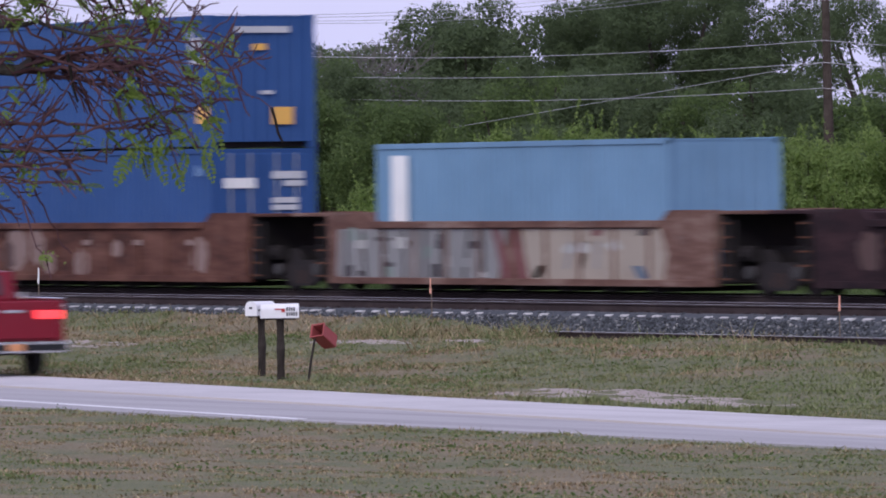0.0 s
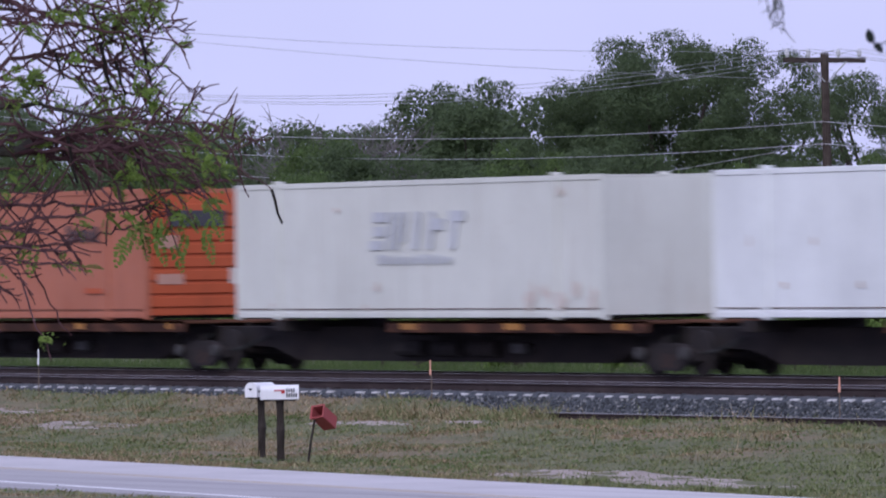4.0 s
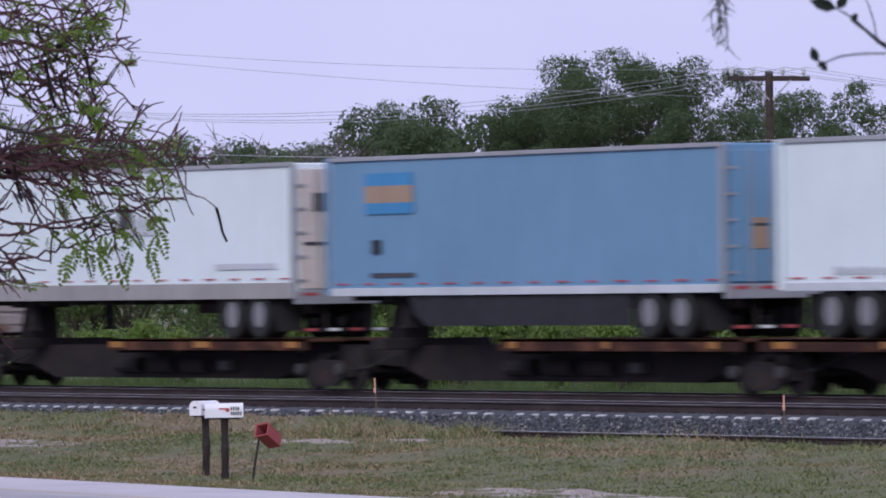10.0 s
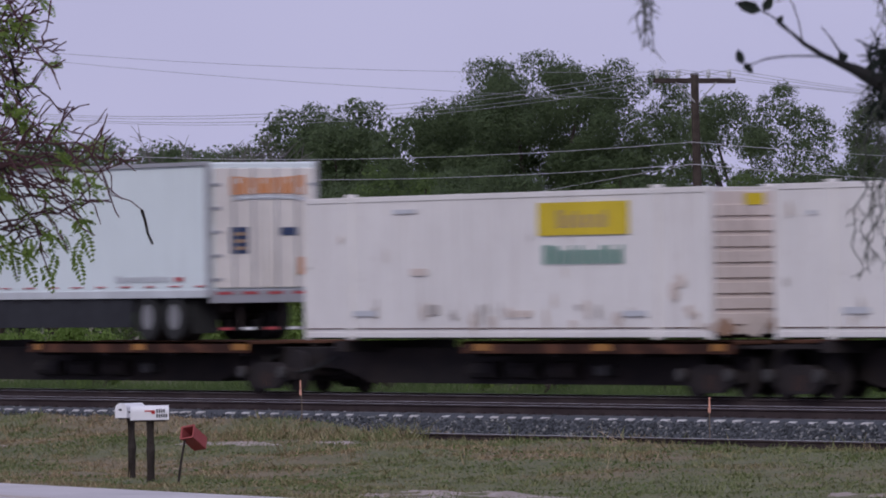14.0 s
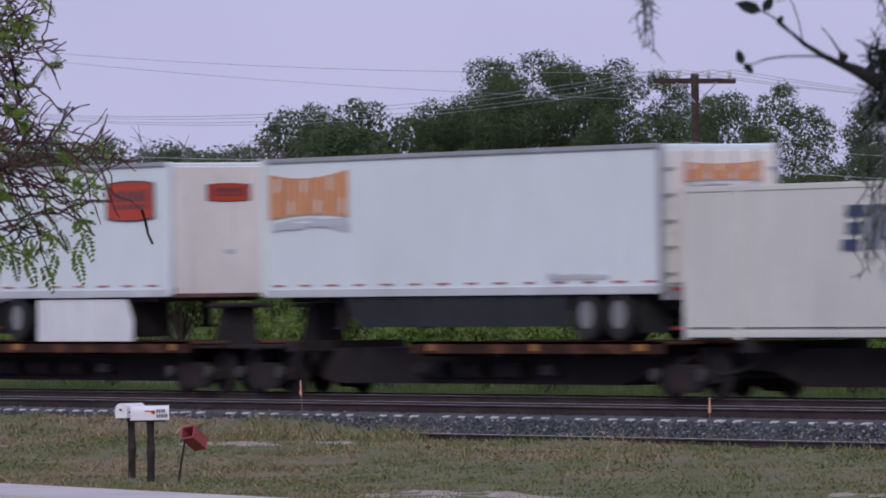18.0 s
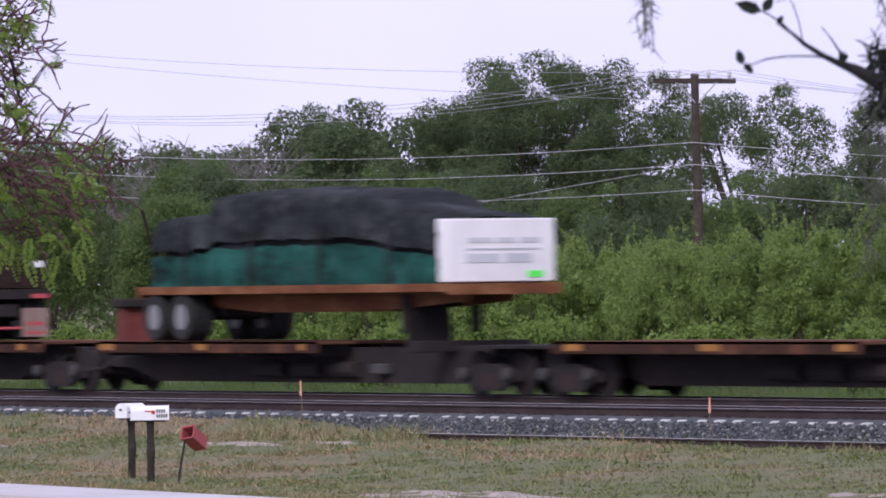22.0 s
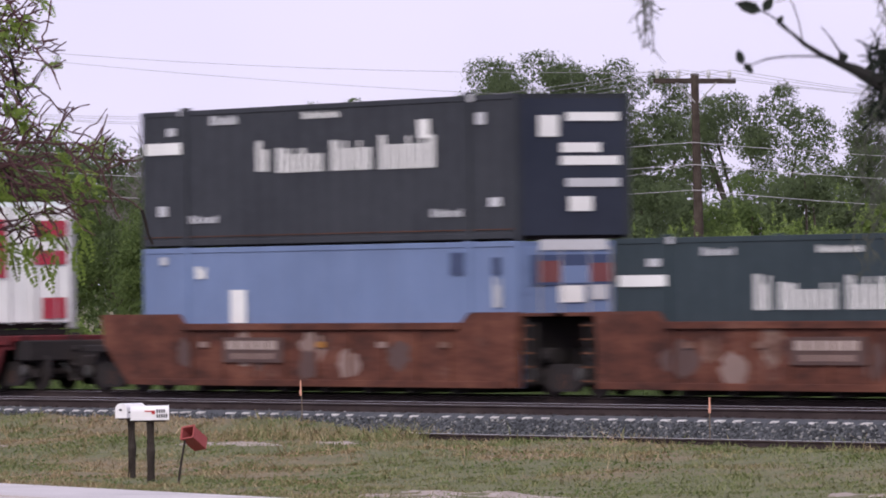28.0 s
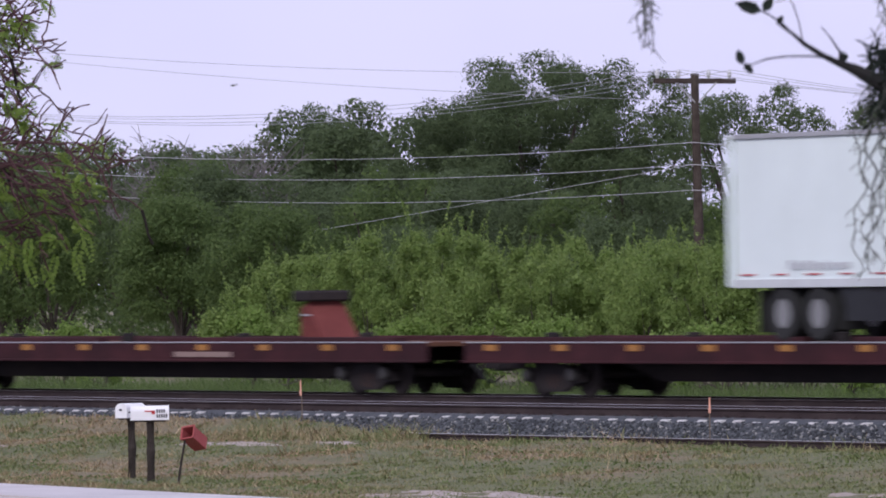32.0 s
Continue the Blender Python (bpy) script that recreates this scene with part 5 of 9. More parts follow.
def tarp_load():
    """Crates under a dark green tarpaulin, with folds and straps."""
    # the pale grey mottling paints the tarpaulin's sheen into its colour
    M["tarp"] = scuffed("black_tarpaulin", (0.008, 0.009, 0.011), (0.020, 0.024, 0.027), (0.05, 0.055, 0.06), (0.13, 0.13, 0.14))
    M["tarp_green"] = scuffed("green_tarpaulin", (0.008, 0.014, 0.016), (0.012, 0.062, 0.052), (0.02, 0.095, 0.08), (0.08, 0.11, 0.11))
    M["crate_white"] = paint("white_wrapped_crate", (0.74, 0.72, 0.74), amount=0.15)
    ob = rolling("tarpaulin_load", -553.6, 2.43, "load wrapped in a black and green tarpaulin on a flatbed", "cargo")
    # outline of the ridge along the load, back to front
    xs = np.linspace(-6.2, 6.35, 180)
    top = np.interp(xs, [-6.2, -3.6, -3.4, 0.0, 3.6, 4.3, 6.2, 6.35], [1.45, 1.56, 1.92, 1.96, 1.84, 1.54, 1.38, 1.28])
    for name, lo, hi, mt, out in (("green_skirt", 0.0, 0.5, "tarp_green", 0.012), ("cover", 0.46, 1.0, "tarp", 0.0)):
        rows, v, f = [], [], []
        ring = [(-1.2, 0.0), (-1.21, 0.12), (-1.22, 0.25), (-1.21, 0.38), (-1.2, 0.5), (-1.19, 0.62), (-1.18, 0.75), (-1.15, 0.88), (-1.08, 0.96), (-0.6, 1.02), (0, 1.05), (0.6, 1.02), (1.08, 0.96), (1.18, 0.75), (1.2, 0.5), (1.22, 0.25), (1.2, 0.0)]
        use = [p for p in ring if (p[1] <= 0.5 if name == "green_skirt" else p[1] >= 0.5)]
        halves = [[p for p in use if p[0] < 0], [p for p in use if p[0] > 0]] if name == "green_skirt" else [use]
        for half in halves:
            b = len(v)
            for x, h in zip(xs, top):
                for y, k in half:
                    w = 0.10 * noise.noise((x * 1.5, y * 2, k * 3)) + 0.09 * noise.noise((x * 3.5, y * 3, k * 6)) + 0.05 * noise.noise((x * 7, y * 3, k * 2)) + 0.05 * noise.noise((x * 1.2 + k * 4, y, k * 9))
                    sgn = 1 if y > 0 else -1
                    v.append((x, y + sgn * (w + out), max(0.0, h * k * (1.0 if name == "cover" else 0.86) + (0.5 * w if k > 0 else 0))))
            n = len(half)
            for i in range(len(xs) - 1):
                f += [(b + i * n + j, b + (i + 1) * n + j, b + (i + 1) * n + j + 1, b + i * n + j + 1) for j in range(n - 1)]
        part_ob = raw(name, v, f, mt, ob, smooth=True)
    part("load_core", box(bmesh.new(), -6.1, 6.2, -1.02, 1.02, 0.0, 1.15, 0.1), "tarp", ob)
    crate = part("crate_front", box(bmesh.new(), 6.25, 6.75, -1.2, 1.24, 0.03, 1.3, 0.02), "crate_white", ob, "white wrapped crate with unreadable print")
    for i, (y0, y1, z0, z1, mt) in enumerate(((-0.75, -0.2, 0.82, 0.92, "logo_grey"), (-0.1, 0.3, 0.82, 0.92, "logo_grey"), (0.45, 0.9, 0.82, 0.92, "logo_grey"), (-0.8, -0.05, 0.42, 0.6, "logo_grey"), (0.1, 0.7, 0.42, 0.6, "logo_grey"), (-0.8, 0.9, 0.68, 0.71, "logo_grey"))):
        mark_end(ob, y0, y1, z0, z1, mt, 6.755)
    m, n, l, b = material("green_tag", 0.5)
    b.inputs["Base Color"].default_value = (0.10, 0.85, 0.10, 1)
    M["green_tag"] = m
    mark_end(ob, 0.6, 0.95, 0.12, 0.25, "green_tag", 6.76, "tag", "bright green tag")
    for x in (-4.6, -1.6, 1.4, 4.4):
        bm = bmesh.new()
        box(bm, x - 0.04, x + 0.04, -1.29, -1.275, 0.0, 1.25)
        part("strap", bm, "black", ob)


def lumber_load():
    """Bundles of sawn boards, strapped, some wrapped in white film."""
    def boards():
        m, n, l, b = material("weathered_lumber", 0.85)
        g = n.new("ShaderNodeNewGeometry")
        f = noise_tex(n, l, coords(n, l, (0.5, 8, 8)), 2.0, 5)
        col = ramp(n, l, g.outputs["Random Per Island"], [(0, (0.045, 0.031, 0.026)), (0.6, (0.078, 0.054, 0.044)), (1, (0.12, 0.088, 0.07))])
        l.new(mixed(n, l, ramp(n, l, f, [(0.4, (0, 0, 0)), (0.7, (0.6,) * 3)]), col, (0.07, 0.05, 0.04)), b.inputs["Base Color"])
        return m
    M["lumber"] = boards()
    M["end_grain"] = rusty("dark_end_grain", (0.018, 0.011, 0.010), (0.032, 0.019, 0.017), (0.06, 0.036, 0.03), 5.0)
    M["film"] = paint("white_wrap_film", (0.72, 0.72, 0.75), amount=0.15)
    M["strap_yellow"] = paint("yellow_strap", (0.30, 0.28, 0.055), (0.2, 0.2, 0.08), 0.3)
    # bundles: x0, x1, z0, z1 on the deck
    bundles = [(-6.75, -1.2, 0.04, 0.62, 0), (-1.1, 2.7, 0.04, 0.62, 0), (2.75, 6.7, 0.04, 0.66, 0), (-6.7, 0.1, 0.66, 1.16, 1), (0.1, 3.9, 0.70, 1.20, 0), (0.2, 3.8, 1.24, 1.62, 0)]
    for x0, x1, z0, z1, film in bundles:
        ld = rolling("lumber_bundle", -576.57, 2.43, "strapped bundle of weathered sawn boards on a flatbed", "lumber", "lumber bundles on the flatbed")
        nz = int(round((z1 - z0) / 0.075))
        bm = bmesh.new()
        rr = random.Random(int(x0 * 10 + z0 * 100))
        for i in range(nz):
            for j in range(8):
                y0 = -1.2 + j * 0.3
                e = rr.uniform(-0.05, 0.05)
                box(bm, x0 + e, x1 + e, y0 + 0.006, y0 + 0.294, z0 + i * 0.075 + 0.003, z0 + (i + 1) * 0.075 - 0.003)
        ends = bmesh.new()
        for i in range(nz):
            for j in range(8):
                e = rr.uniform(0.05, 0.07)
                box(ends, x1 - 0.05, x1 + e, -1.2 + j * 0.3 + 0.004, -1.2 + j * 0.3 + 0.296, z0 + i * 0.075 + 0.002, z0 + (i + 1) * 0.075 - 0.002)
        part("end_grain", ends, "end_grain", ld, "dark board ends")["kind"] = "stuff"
        ob = part("board", bm, "lumber", ld)
        ob["kind"] = "stuff"
        if film:
            part("wrap", box(bmesh.new(), x0 + 0.6, x1 - 0.1, -1.235, 1.235, z1 - 0.04, z1 + 0.16, 0.02), "film", ld, "white plastic film")
        for q in (0.2, 0.75):
            xx = x0 + (x1 - x0) * q
            bm = bmesh.new()
            box(bm, xx - 0.05, xx + 0.05, -1.225, -1.21, z0, z1)
            box(bm, xx - 0.05, xx + 0.05, -1.225, 1.225, z1, z1 + 0.012)
            part("strap", bm, "black", ld)
        for y in (1.0,) if z0 > 0.1 else (-1.0, 1.0):
            part("end_tag", box(bmesh.new(), x1 + 0.07, x1 + 0.08, y - 0.14, y + 0.14, z1 - 0.16, z1 - 0.02), "film", ld, "white end tag")
        for xx in (x0 + 0.35, x1 - 0.35):
            part("bearer", box(bmesh.new(), xx - 0.05, xx + 0.05, -1.2, 1.2, z0 - 0.04, z0), "lumber", ld)
    for x, w, zt in ((2.75, 0.55, 1.66), (-4.35, 0.25, 1.2), (6.05, 0.35, 0.7)):
        t = rolling("cargo_strap", -576.57, 2.43, "wide yellow cargo strap over the lumber", "strap", "straps over the lumber")
        part("webbing", box(bmesh.new(), x - w / 2, x + w / 2, -1.255, -1.24, -0.1, zt), "strap_yellow" if x < 5 else "scrape", t)
        part("top_webbing", box(bmesh.new(), x - w / 2, x + w / 2, -1.255, 1.255, zt, zt + 0.012), "strap_yellow" if x < 5 else "scrape", t)


tarp_load()
lumber_load()

cr = container(-673.0, 16.2, 1.53, "van_white", "white van body with crimson stripes on a red wagon", group="containers on the train", end_mat="white", H=2.87, rail_mat="galv", posts=False)
wr5 = trailer(-692.4, 16.2, 5.15, "white van trailer with orange lettering on a flat wagon", rear_front=False)


def red_wagon():
    w = rolling("red_wagon", -679.8, 0, "weathered red wagon with ribbed low sides", "railway wagon", "wagons of the train")
    hl = 9.0
    part("deck", box(bmesh.new(), -hl, hl, -1.32, 1.32, 1.28, 1.4, 0.02), "red_car", w)
    for s in (-1, 1):
        y0, y1 = sorted((s * 1.28, s * 1.34))
        sd = part("side_wall", prism(bmesh.new(), [(-8.0, 0.38), (8.0, 0.38), (8.5, 1.1), (8.9, 1.1), (8.9, 1.38), (-8.9, 1.38), (-8.9, 1.1), (-8.5, 1.1)], y0, y1), "red_car", w)
        y0, y1 = sorted((s * 1.34, s * 1.41))
        for q in range(15):
            xx = -7.7 + q * 1.1
            part("rib", box(bmesh.new(), xx - 0.09, xx + 0.09, y0, y1, 0.42, 1.2, 0.015), "red_car", sd)
        part("top_chord", box(bmesh.new(), -8.9, 8.9, y0, y1 if s > 0 else y1, 1.2, 1.40, 0.015), "red_car", sd)
        if s < 0:
            for q in range(8):
                mark(sd, -8.3 + q * 2.2, -7.75 + q * 2.2, 1.23, 1.35, "yellow_mark", -1.412, "reflector", "yellow reflective mark")
    part("skid", box(bmesh.new(), -3.6, 0.9, -1.2, 1.2, 1.4, 1.52, 0.02), "galv", w)
    part("bolster_pad", box(bmesh.new(), 5.6, 6.6, -1.2, 1.2, 1.4, 1.53, 0.02), "black", w)
    part("bolster_pad", box(bmesh.new(), -6.6, -5.6, -1.2, 1.2, 1.4, 1.53, 0.02), "black", w)
    for e in (-1, 1):
        bogie(w, e * 8.3)
        coupler(w, e * 9.3, e)
        part("end_sill", box(bmesh.new(), min(e * 8.8, e * 9.5), max(e * 8.8, e * 9.5), -1.2, 1.2, 0.85, 1.3, 0.03), "black", w)


def flat_wagon(x_front, L, label, stand=None, plates=True):
    w = rolling("flat_wagon", x_front - L / 2, 0, label, "railway wagon", "wagons of the train")
    hl = L / 2
    part("deck", box(bmesh.new(), -hl, hl, -1.33, 1.33, 1.18, 1.27, 0.01), "brown_steel", w)
    for s in (-1, 1):
        y0, y1 = sorted((s * 1.30, s * 1.38))
        sd = part("side_channel", box(bmesh.new(), -hl, hl, y0, y1, 0.88, 1.25, 0.012), "maroon", w, "dark maroon side beam with yellow marks")
        y0, y1 = sorted((s * 1.36, s * 1.44))
        part("lower_flange", box(bmesh.new(), -hl, hl, y0, y1, 0.86, 0.91, 0.008), "maroon", sd)
        if s < 0:
            for q in range(10):
                xx = -hl + 0.8 + q * (L - 2.4) / 9
                mark(sd, xx, xx + 0.5, 1.10, 1.22, "yellow_mark", -1.382, "reflector", "yellow reflective mark")
            mark(sd, hl * 0.2, hl * 0.2 + 2.6, 0.96, 1.07, "scrape", -1.382, "lettering")
    # pale strip on the near side: wear and the top edge's highlight in one colour
    part("deck_edge", box(bmesh.new(), -hl, hl, -1.392, -1.3, 1.252, 1.278, 0.004), "galv", w, "worn deck edge with its highlight painted pale")
    pts = [(-hl + 0.2, 0.9), (hl - 0.2, 0.9), (hl - 4.5, 0.85), (hl - 6, 0.5), (-hl + 6, 0.5), (-hl + 4.5, 0.85)]
    part("fish_belly_sill", prism(bmesh.new(), pts, -0.4, 0.4), "black", w)
    for s in (-1, 1):
        y0, y1 = sorted((s * 0.95, s * 1.25))
        for a, b in ((-hl + 0.8, -1.2), (0.6, hl - 1.5)):
            part("wheel_guide", box(bmesh.new(), a, b, y0, y1, 1.27, 1.37, 0.01), "maroon", w)
    for e in (-1, 1):
        bogie(w, e * (hl - 3.0))
        coupler(w, e * hl, e)
    for i in range(5):
        xx = -hl + 3 + i * (L - 6) / 4
        part("deck_post", box(bmesh.new(), xx - 0.12, xx + 0.12, -1.2, -0.95, 1.27, 1.46, 0.02), "black", w)
    if stand is not None:
        st = part("hitch_stand", prism(bmesh.new(), [(stand - 0.35, 1.27), (stand - 0.35, 1.95), (stand - 0.05, 2.1), (stand + 0.1, 1.9), (stand + 0.65, 1.27)], -0.42, 0.42), "red_stand", w, "faded red trailer hitch")
        part("hitch_plate", box(bmesh.new(), stand - 0.5, stand + 0.15, -0.55, 0.5, 2.1, 2.33, 0.04), "black", st)
        part("hitch_band", box(bmesh.new(), stand - 0.3, stand + 0.1, -0.44, 0.44, 1.80, 1.84), "galv", st)
    return w


red_wagon()
flat_wagon(-691.3, 27.4, "dark maroon flat wagon carrying a trailer", stand=11.2)
flat_wagon(-720.3, 27.4, "empty dark maroon flat wagon with a raised hitch", stand=7.0)


def sign_plate(owner, a0, a1, z0, z1, end=None):
    """A barrel-shaped orange sign with a dark rim and dark bars."""
    w, t, m = a1 - a0, z1 - z0, (z0 + z1) / 2
    def put(k, mat, h, name, bars=False):
        if bars:
            bm = bmesh.new()
            for i in range(6):
                c = a0 + w * (0.2 + 0.11 * i)
                for z, q in ((m - 0.2 * t, 0.12), (m - 0.02 * t, 0.3 if i % 2 else 0.24)):
                    if end is None:
                        box(bm, c, c + w * 0.07, NEAR - h, NEAR + 0.001, z, z + q * t)
                    else:
                        box(bm, end - 0.001, end + h, c, c + w * 0.07, z, z + q * t)
            return part(name, bm, mat, owner)
        pts = []
        for s in (1, -1):
            for i in range(9):
                u = -1 + i / 4
                pts.append((a0 + w / 2 + s * u * w / 2 * k * (0.94 if abs(u) == 1 else 1.0), m + s * t / 2 * k * (1 - 0.14 * u * u)))
        if end is None:
            part(name, prism(bmesh.new(), pts, NEAR - h, NEAR + 0.001), mat, owner)
        else:
            part(name, slab_x(bmesh.new(), pts, end - 0.001, end + h), mat, owner)
    put(1.0, "logo_dark", 0.008, "sign_rim")
    put(0.92, "logo_red", 0.012, "sign_face")
    put(0.9, "logo_dark", 0.015, "lettering", True)


# ---- paint, signs and lettering on the loads (lettering as plain bars) ----
mark(lb, -5.40, -4.69, 1.26, 2.65, "logo_white", NEAR)
mark(b1u, -5.44, -4.87, 0.42, 2.67, "logo_white", NEAR)
blurred_text(b1u, 5.18, 5.91, 2.11, 2.54, "logo_grey", NEAR, 3, 2)
mark(b1u, 5.28, 5.91, 1.83, 2.00, "logo_grey", NEAR)
mark(b1u, 5.53, 6.08, 0.54, 0.92, "placard", NEAR)
mark_end(b1u, -0.66, 0.67, 2.51, 2.65, "logo_grey", 6.11)
mark_end(b1u, -0.24, 0.10, 2.13, 2.27, "placard", 6.11)
mark_end(b1u, 0.23, 0.74, 0.51, 0.89, "placard", 6.11)
mark_end(b1u, -0.05, 0.26, 1.17, 1.25, "logo_grey", 6.11)
mark(b1l, -5.42, -4.85, 1.23, 2.72, "logo_white", NEAR)
blurred_text(b1l, 5.40, 5.89, 2.30, 2.53, "logo_blue", NEAR, 3, 10)
mark_end(b1l, -0.97, -0.20, 2.03, 2.25, "logo_white", 6.11)
mark_end(b1l, 0.21, 0.98, 2.23, 2.39, "logo_grey", 6.11)
mark_end(b1l, 0.49, 0.98, 2.07, 2.19, "logo_grey", 6.11)
mark_end(b1l, 0.20, 0.85, 1.70, 1.82, "logo_grey", 6.11)
mark_end(b1l, 0.20, 0.84, 1.55, 1.66, "logo_grey", 6.11)
mark(b2u, -5.49, -4.95, 0.43, 2.68, "logo_white", NEAR)
blurred_text(b2u, 5.24, 5.86, 2.12, 2.53, "logo_grey", NEAR, 3, 17)
mark(b2u, 5.49, 5.97, 0.54, 0.90, "placard", NEAR)
mark_end(b2u, -0.68, 0.68, 2.52, 2.64, "logo_grey", 6.11)
mark_end(b2u, 0.23, 0.65, 0.50, 0.88, "placard", 6.11)
mark_end(b2u, -0.34, 0.33, 1.08, 1.42, "logo_navy", 6.11)
mark(b2l, -6.84, -6.28, 2.37, 2.83, "placard", NEAR)
mark(b2l, -5.66, -5.09, 1.26, 2.65, "logo_white", NEAR)
mark(b2l, 6.15, 6.72, 2.32, 2.75, "placard", NEAR)
blurred_text(b2l, 6.27, 6.75, 1.58, 2.06, "logo_grey", NEAR, 3, 25)
mark_end(b2l, -0.98, -0.30, 2.05, 2.26, "logo_white", 6.88)
mark_end(b2l, 0.16, 0.90, 2.25, 2.39, "logo_grey", 6.88)
mark_end(b2l, 0.22, 0.83, 2.11, 2.21, "logo_grey", 6.88)
mark_end(b2l, -1.09, -0.71, 1.70, 1.85, "placard", 6.88)
mark_end(b2l, 0.11, 0.89, 1.61, 1.82, "logo_grey", 6.88)
mark(w1, 0.66, 1.76, 1.66, 2.13, "tape_red", NEAR)
blurred_text(w1, 2.42, 4.60, 1.64, 1.96, "logo_navy", NEAR, 5, 32)
mark_end(w1, -0.38, 0.52, 2.34, 2.46, "logo_grey", 8.09)
mark(w1, 5.31, 5.59, 0.68, 0.85, "logo_grey", NEAR)
blurred_text(w1, 0.16, 2.24, 1.72, 2.23, "logo_navy", NEAR, 4, 35)
slant_logo(s1, -1.9, 2.35, 1.46, 2.24, "logo_grey")
blurred_text(s1, -1.46, 1.85, 1.16, 1.36, "logo_grey", NEAR, 10, 42)
blurred_text(orc, 4.09, 5.83, 1.74, 2.12, "logo_dark", NEAR, 5, 43)
mark(orc, -0.38, 0.32, 1.95, 2.17, "orange_pale", NEAR)
mark(orc, -0.41, 0.29, 0.78, 1.02, "orange_pale", NEAR)
mark(orc, -6.00, -4.77, 0.59, 0.72, "orange_deep", NEAR)
mark(orc, 5.01, 5.92, 0.59, 0.71, "orange_deep", NEAR)
mark(orc, 4.94, 5.73, 2.53, 2.61, "orange_deep", NEAR)
mark_end(orc, -0.73, 0.70, 2.06, 2.41, "logo_dark", 8.09)
mark_end(orc, -0.99, -0.48, 1.57, 1.87, "orange_pale", 8.09)
mark_end(orc, -1.01, -0.36, 0.78, 1.01, "orange_pale", 8.09)
mark_end(orc, 0.78, 1.14, 0.78, 1.13, "cream_end", 8.09)
mark(w2u, 1.50, 5.13, 2.00, 2.70, "logo_yellow", NEAR)
blurred_text(w2u, 2.06, 4.52, 2.18, 2.45, "logo_dark", NEAR, 6, 54)
blurred_text(w2u, 1.84, 4.99, 1.45, 1.85, "logo_green", NEAR, 9, 55)
mark(w2u, 4.77, 5.82, 0.39, 0.59, "logo_grey", NEAR)
mark_end(w2u, -0.55, 0.31, 2.51, 2.74, "logo_yellow", 8.09)
mark_end(w2u, -0.34, 0.20, 2.35, 2.44, "logo_grey", 8.09)
blurred_text(w2l, 0.82, 2.29, 1.65, 2.19, "logo_grey", NEAR, 4, 59)
blurred_text(w2l, 2.68, 5.16, 1.64, 2.01, "logo_dark", NEAR, 6, 60)
mark(w2l, -0.86, 0.91, 2.59, 2.71, "logo_grey", NEAR)
mark_end(w2l, 0.03, 0.73, 2.37, 2.49, "logo_dark", 8.09)
mark(w3u, 4.42, 5.66, 2.32, 2.52, "logo_grey", NEAR)
blurred_text(w3u, -0.46, 2.19, 0.90, 1.16, "logo_grey", NEAR, 6, 64)
mark(w3u, 2.50, 2.71, 0.14, 0.26, "logo_crimson", NEAR)
slant_logo(w3u, -2.05, 2.2, 1.40, 2.24, "logo_grey")
blurred_text(w3u, -0.55, 2.22, 0.92, 1.18, "logo_grey", NEAR, 9, 72)
mark_end(w3u, -0.14, -0.04, 1.84, 2.33, "logo_grey", 8.09)
mark_end(w3u, 0.93, 0.96, 0.77, 2.31, "logo_grey", 8.09)
slant_logo(w3l, -2.1, -0.55, 1.40, 2.24, "logo_navy", 2)
slant_logo(w3l, -0.55, 2.2, 1.42, 2.24, "logo_blue", 3)
blurred_text(w3l, -0.63, 1.89, 0.96, 1.17, "logo_grey", NEAR, 8, 83)
mark(w3l, 4.46, 5.71, 2.35, 2.52, "logo_grey", NEAR)
mark_end(w3l, -0.32, 0.46, 2.43, 2.62, "logo_grey", 8.09)
mark_end(w3l, 0.21, 0.24, 1.43, 2.26, "logo_grey", 8.09)
mark_end(w3l, 0.89, 0.91, 1.54, 2.37, "logo_grey", 8.09)
mark(wr1, 4.64, 6.12, 1.62, 1.77, "logo_grey", NEAR)
mark(wr1, 6.38, 7.90, 1.64, 1.79, "logo_grey", NEAR)
blurred_text(wr1, -6.13, -3.83, 0.31, 0.46, "logo_grey", NEAR, 9, 90)
mark_end(wr1, -0.51, 0.75, 2.15, 2.22, "logo_grey", 8.12)
mark_end(wr1, -0.94, -0.70, 0.38, 0.70, "logo_grey", 8.12)
mark_end(wr1, 0.22, 0.53, 0.85, 1.14, "ivory", 8.12)
mark_end(wr1, 0.57, 0.89, 0.34, 0.63, "logo_dark", 8.12)
mark(bt, -6.44, -4.41, 1.68, 2.52, "cyan", NEAR)
mark(bt, -6.45, -4.40, 1.91, 2.26, "tan", NEAR)
mark(bt, -6.18, -5.80, 0.86, 1.15, "skirt", NEAR)
mark(bt, -6.25, -4.35, 0.38, 0.47, "logo_dark", NEAR)
mark_end(bt, -0.71, -0.37, 0.83, 1.43, "tan", 8.12)
mark_end(bt, -0.75, -0.36, 1.26, 1.32, "logo_dark", 8.12)
mark(eg, -0.24, 0.43, 1.45, 1.99, "logo_dark", NEAR)
blurred_text(eg, 0.60, 1.68, 1.55, 1.82, "logo_grey", NEAR, 4, 102)
mark(eg, 0.02, 1.67, 1.41, 1.54, "logo_grey", NEAR)
mark(eg, -5.43, -4.51, 2.31, 2.43, "logo_dark", NEAR)
mark(eg, 4.38, 7.21, 0.63, 0.75, "logo_grey", NEAR)
mark(eg, -0.18, 0.09, 0.62, 0.96, "logo_grey", NEAR)
mark_end(eg, -0.89, -0.51, 1.83, 2.22, "logo_dark", 8.12)
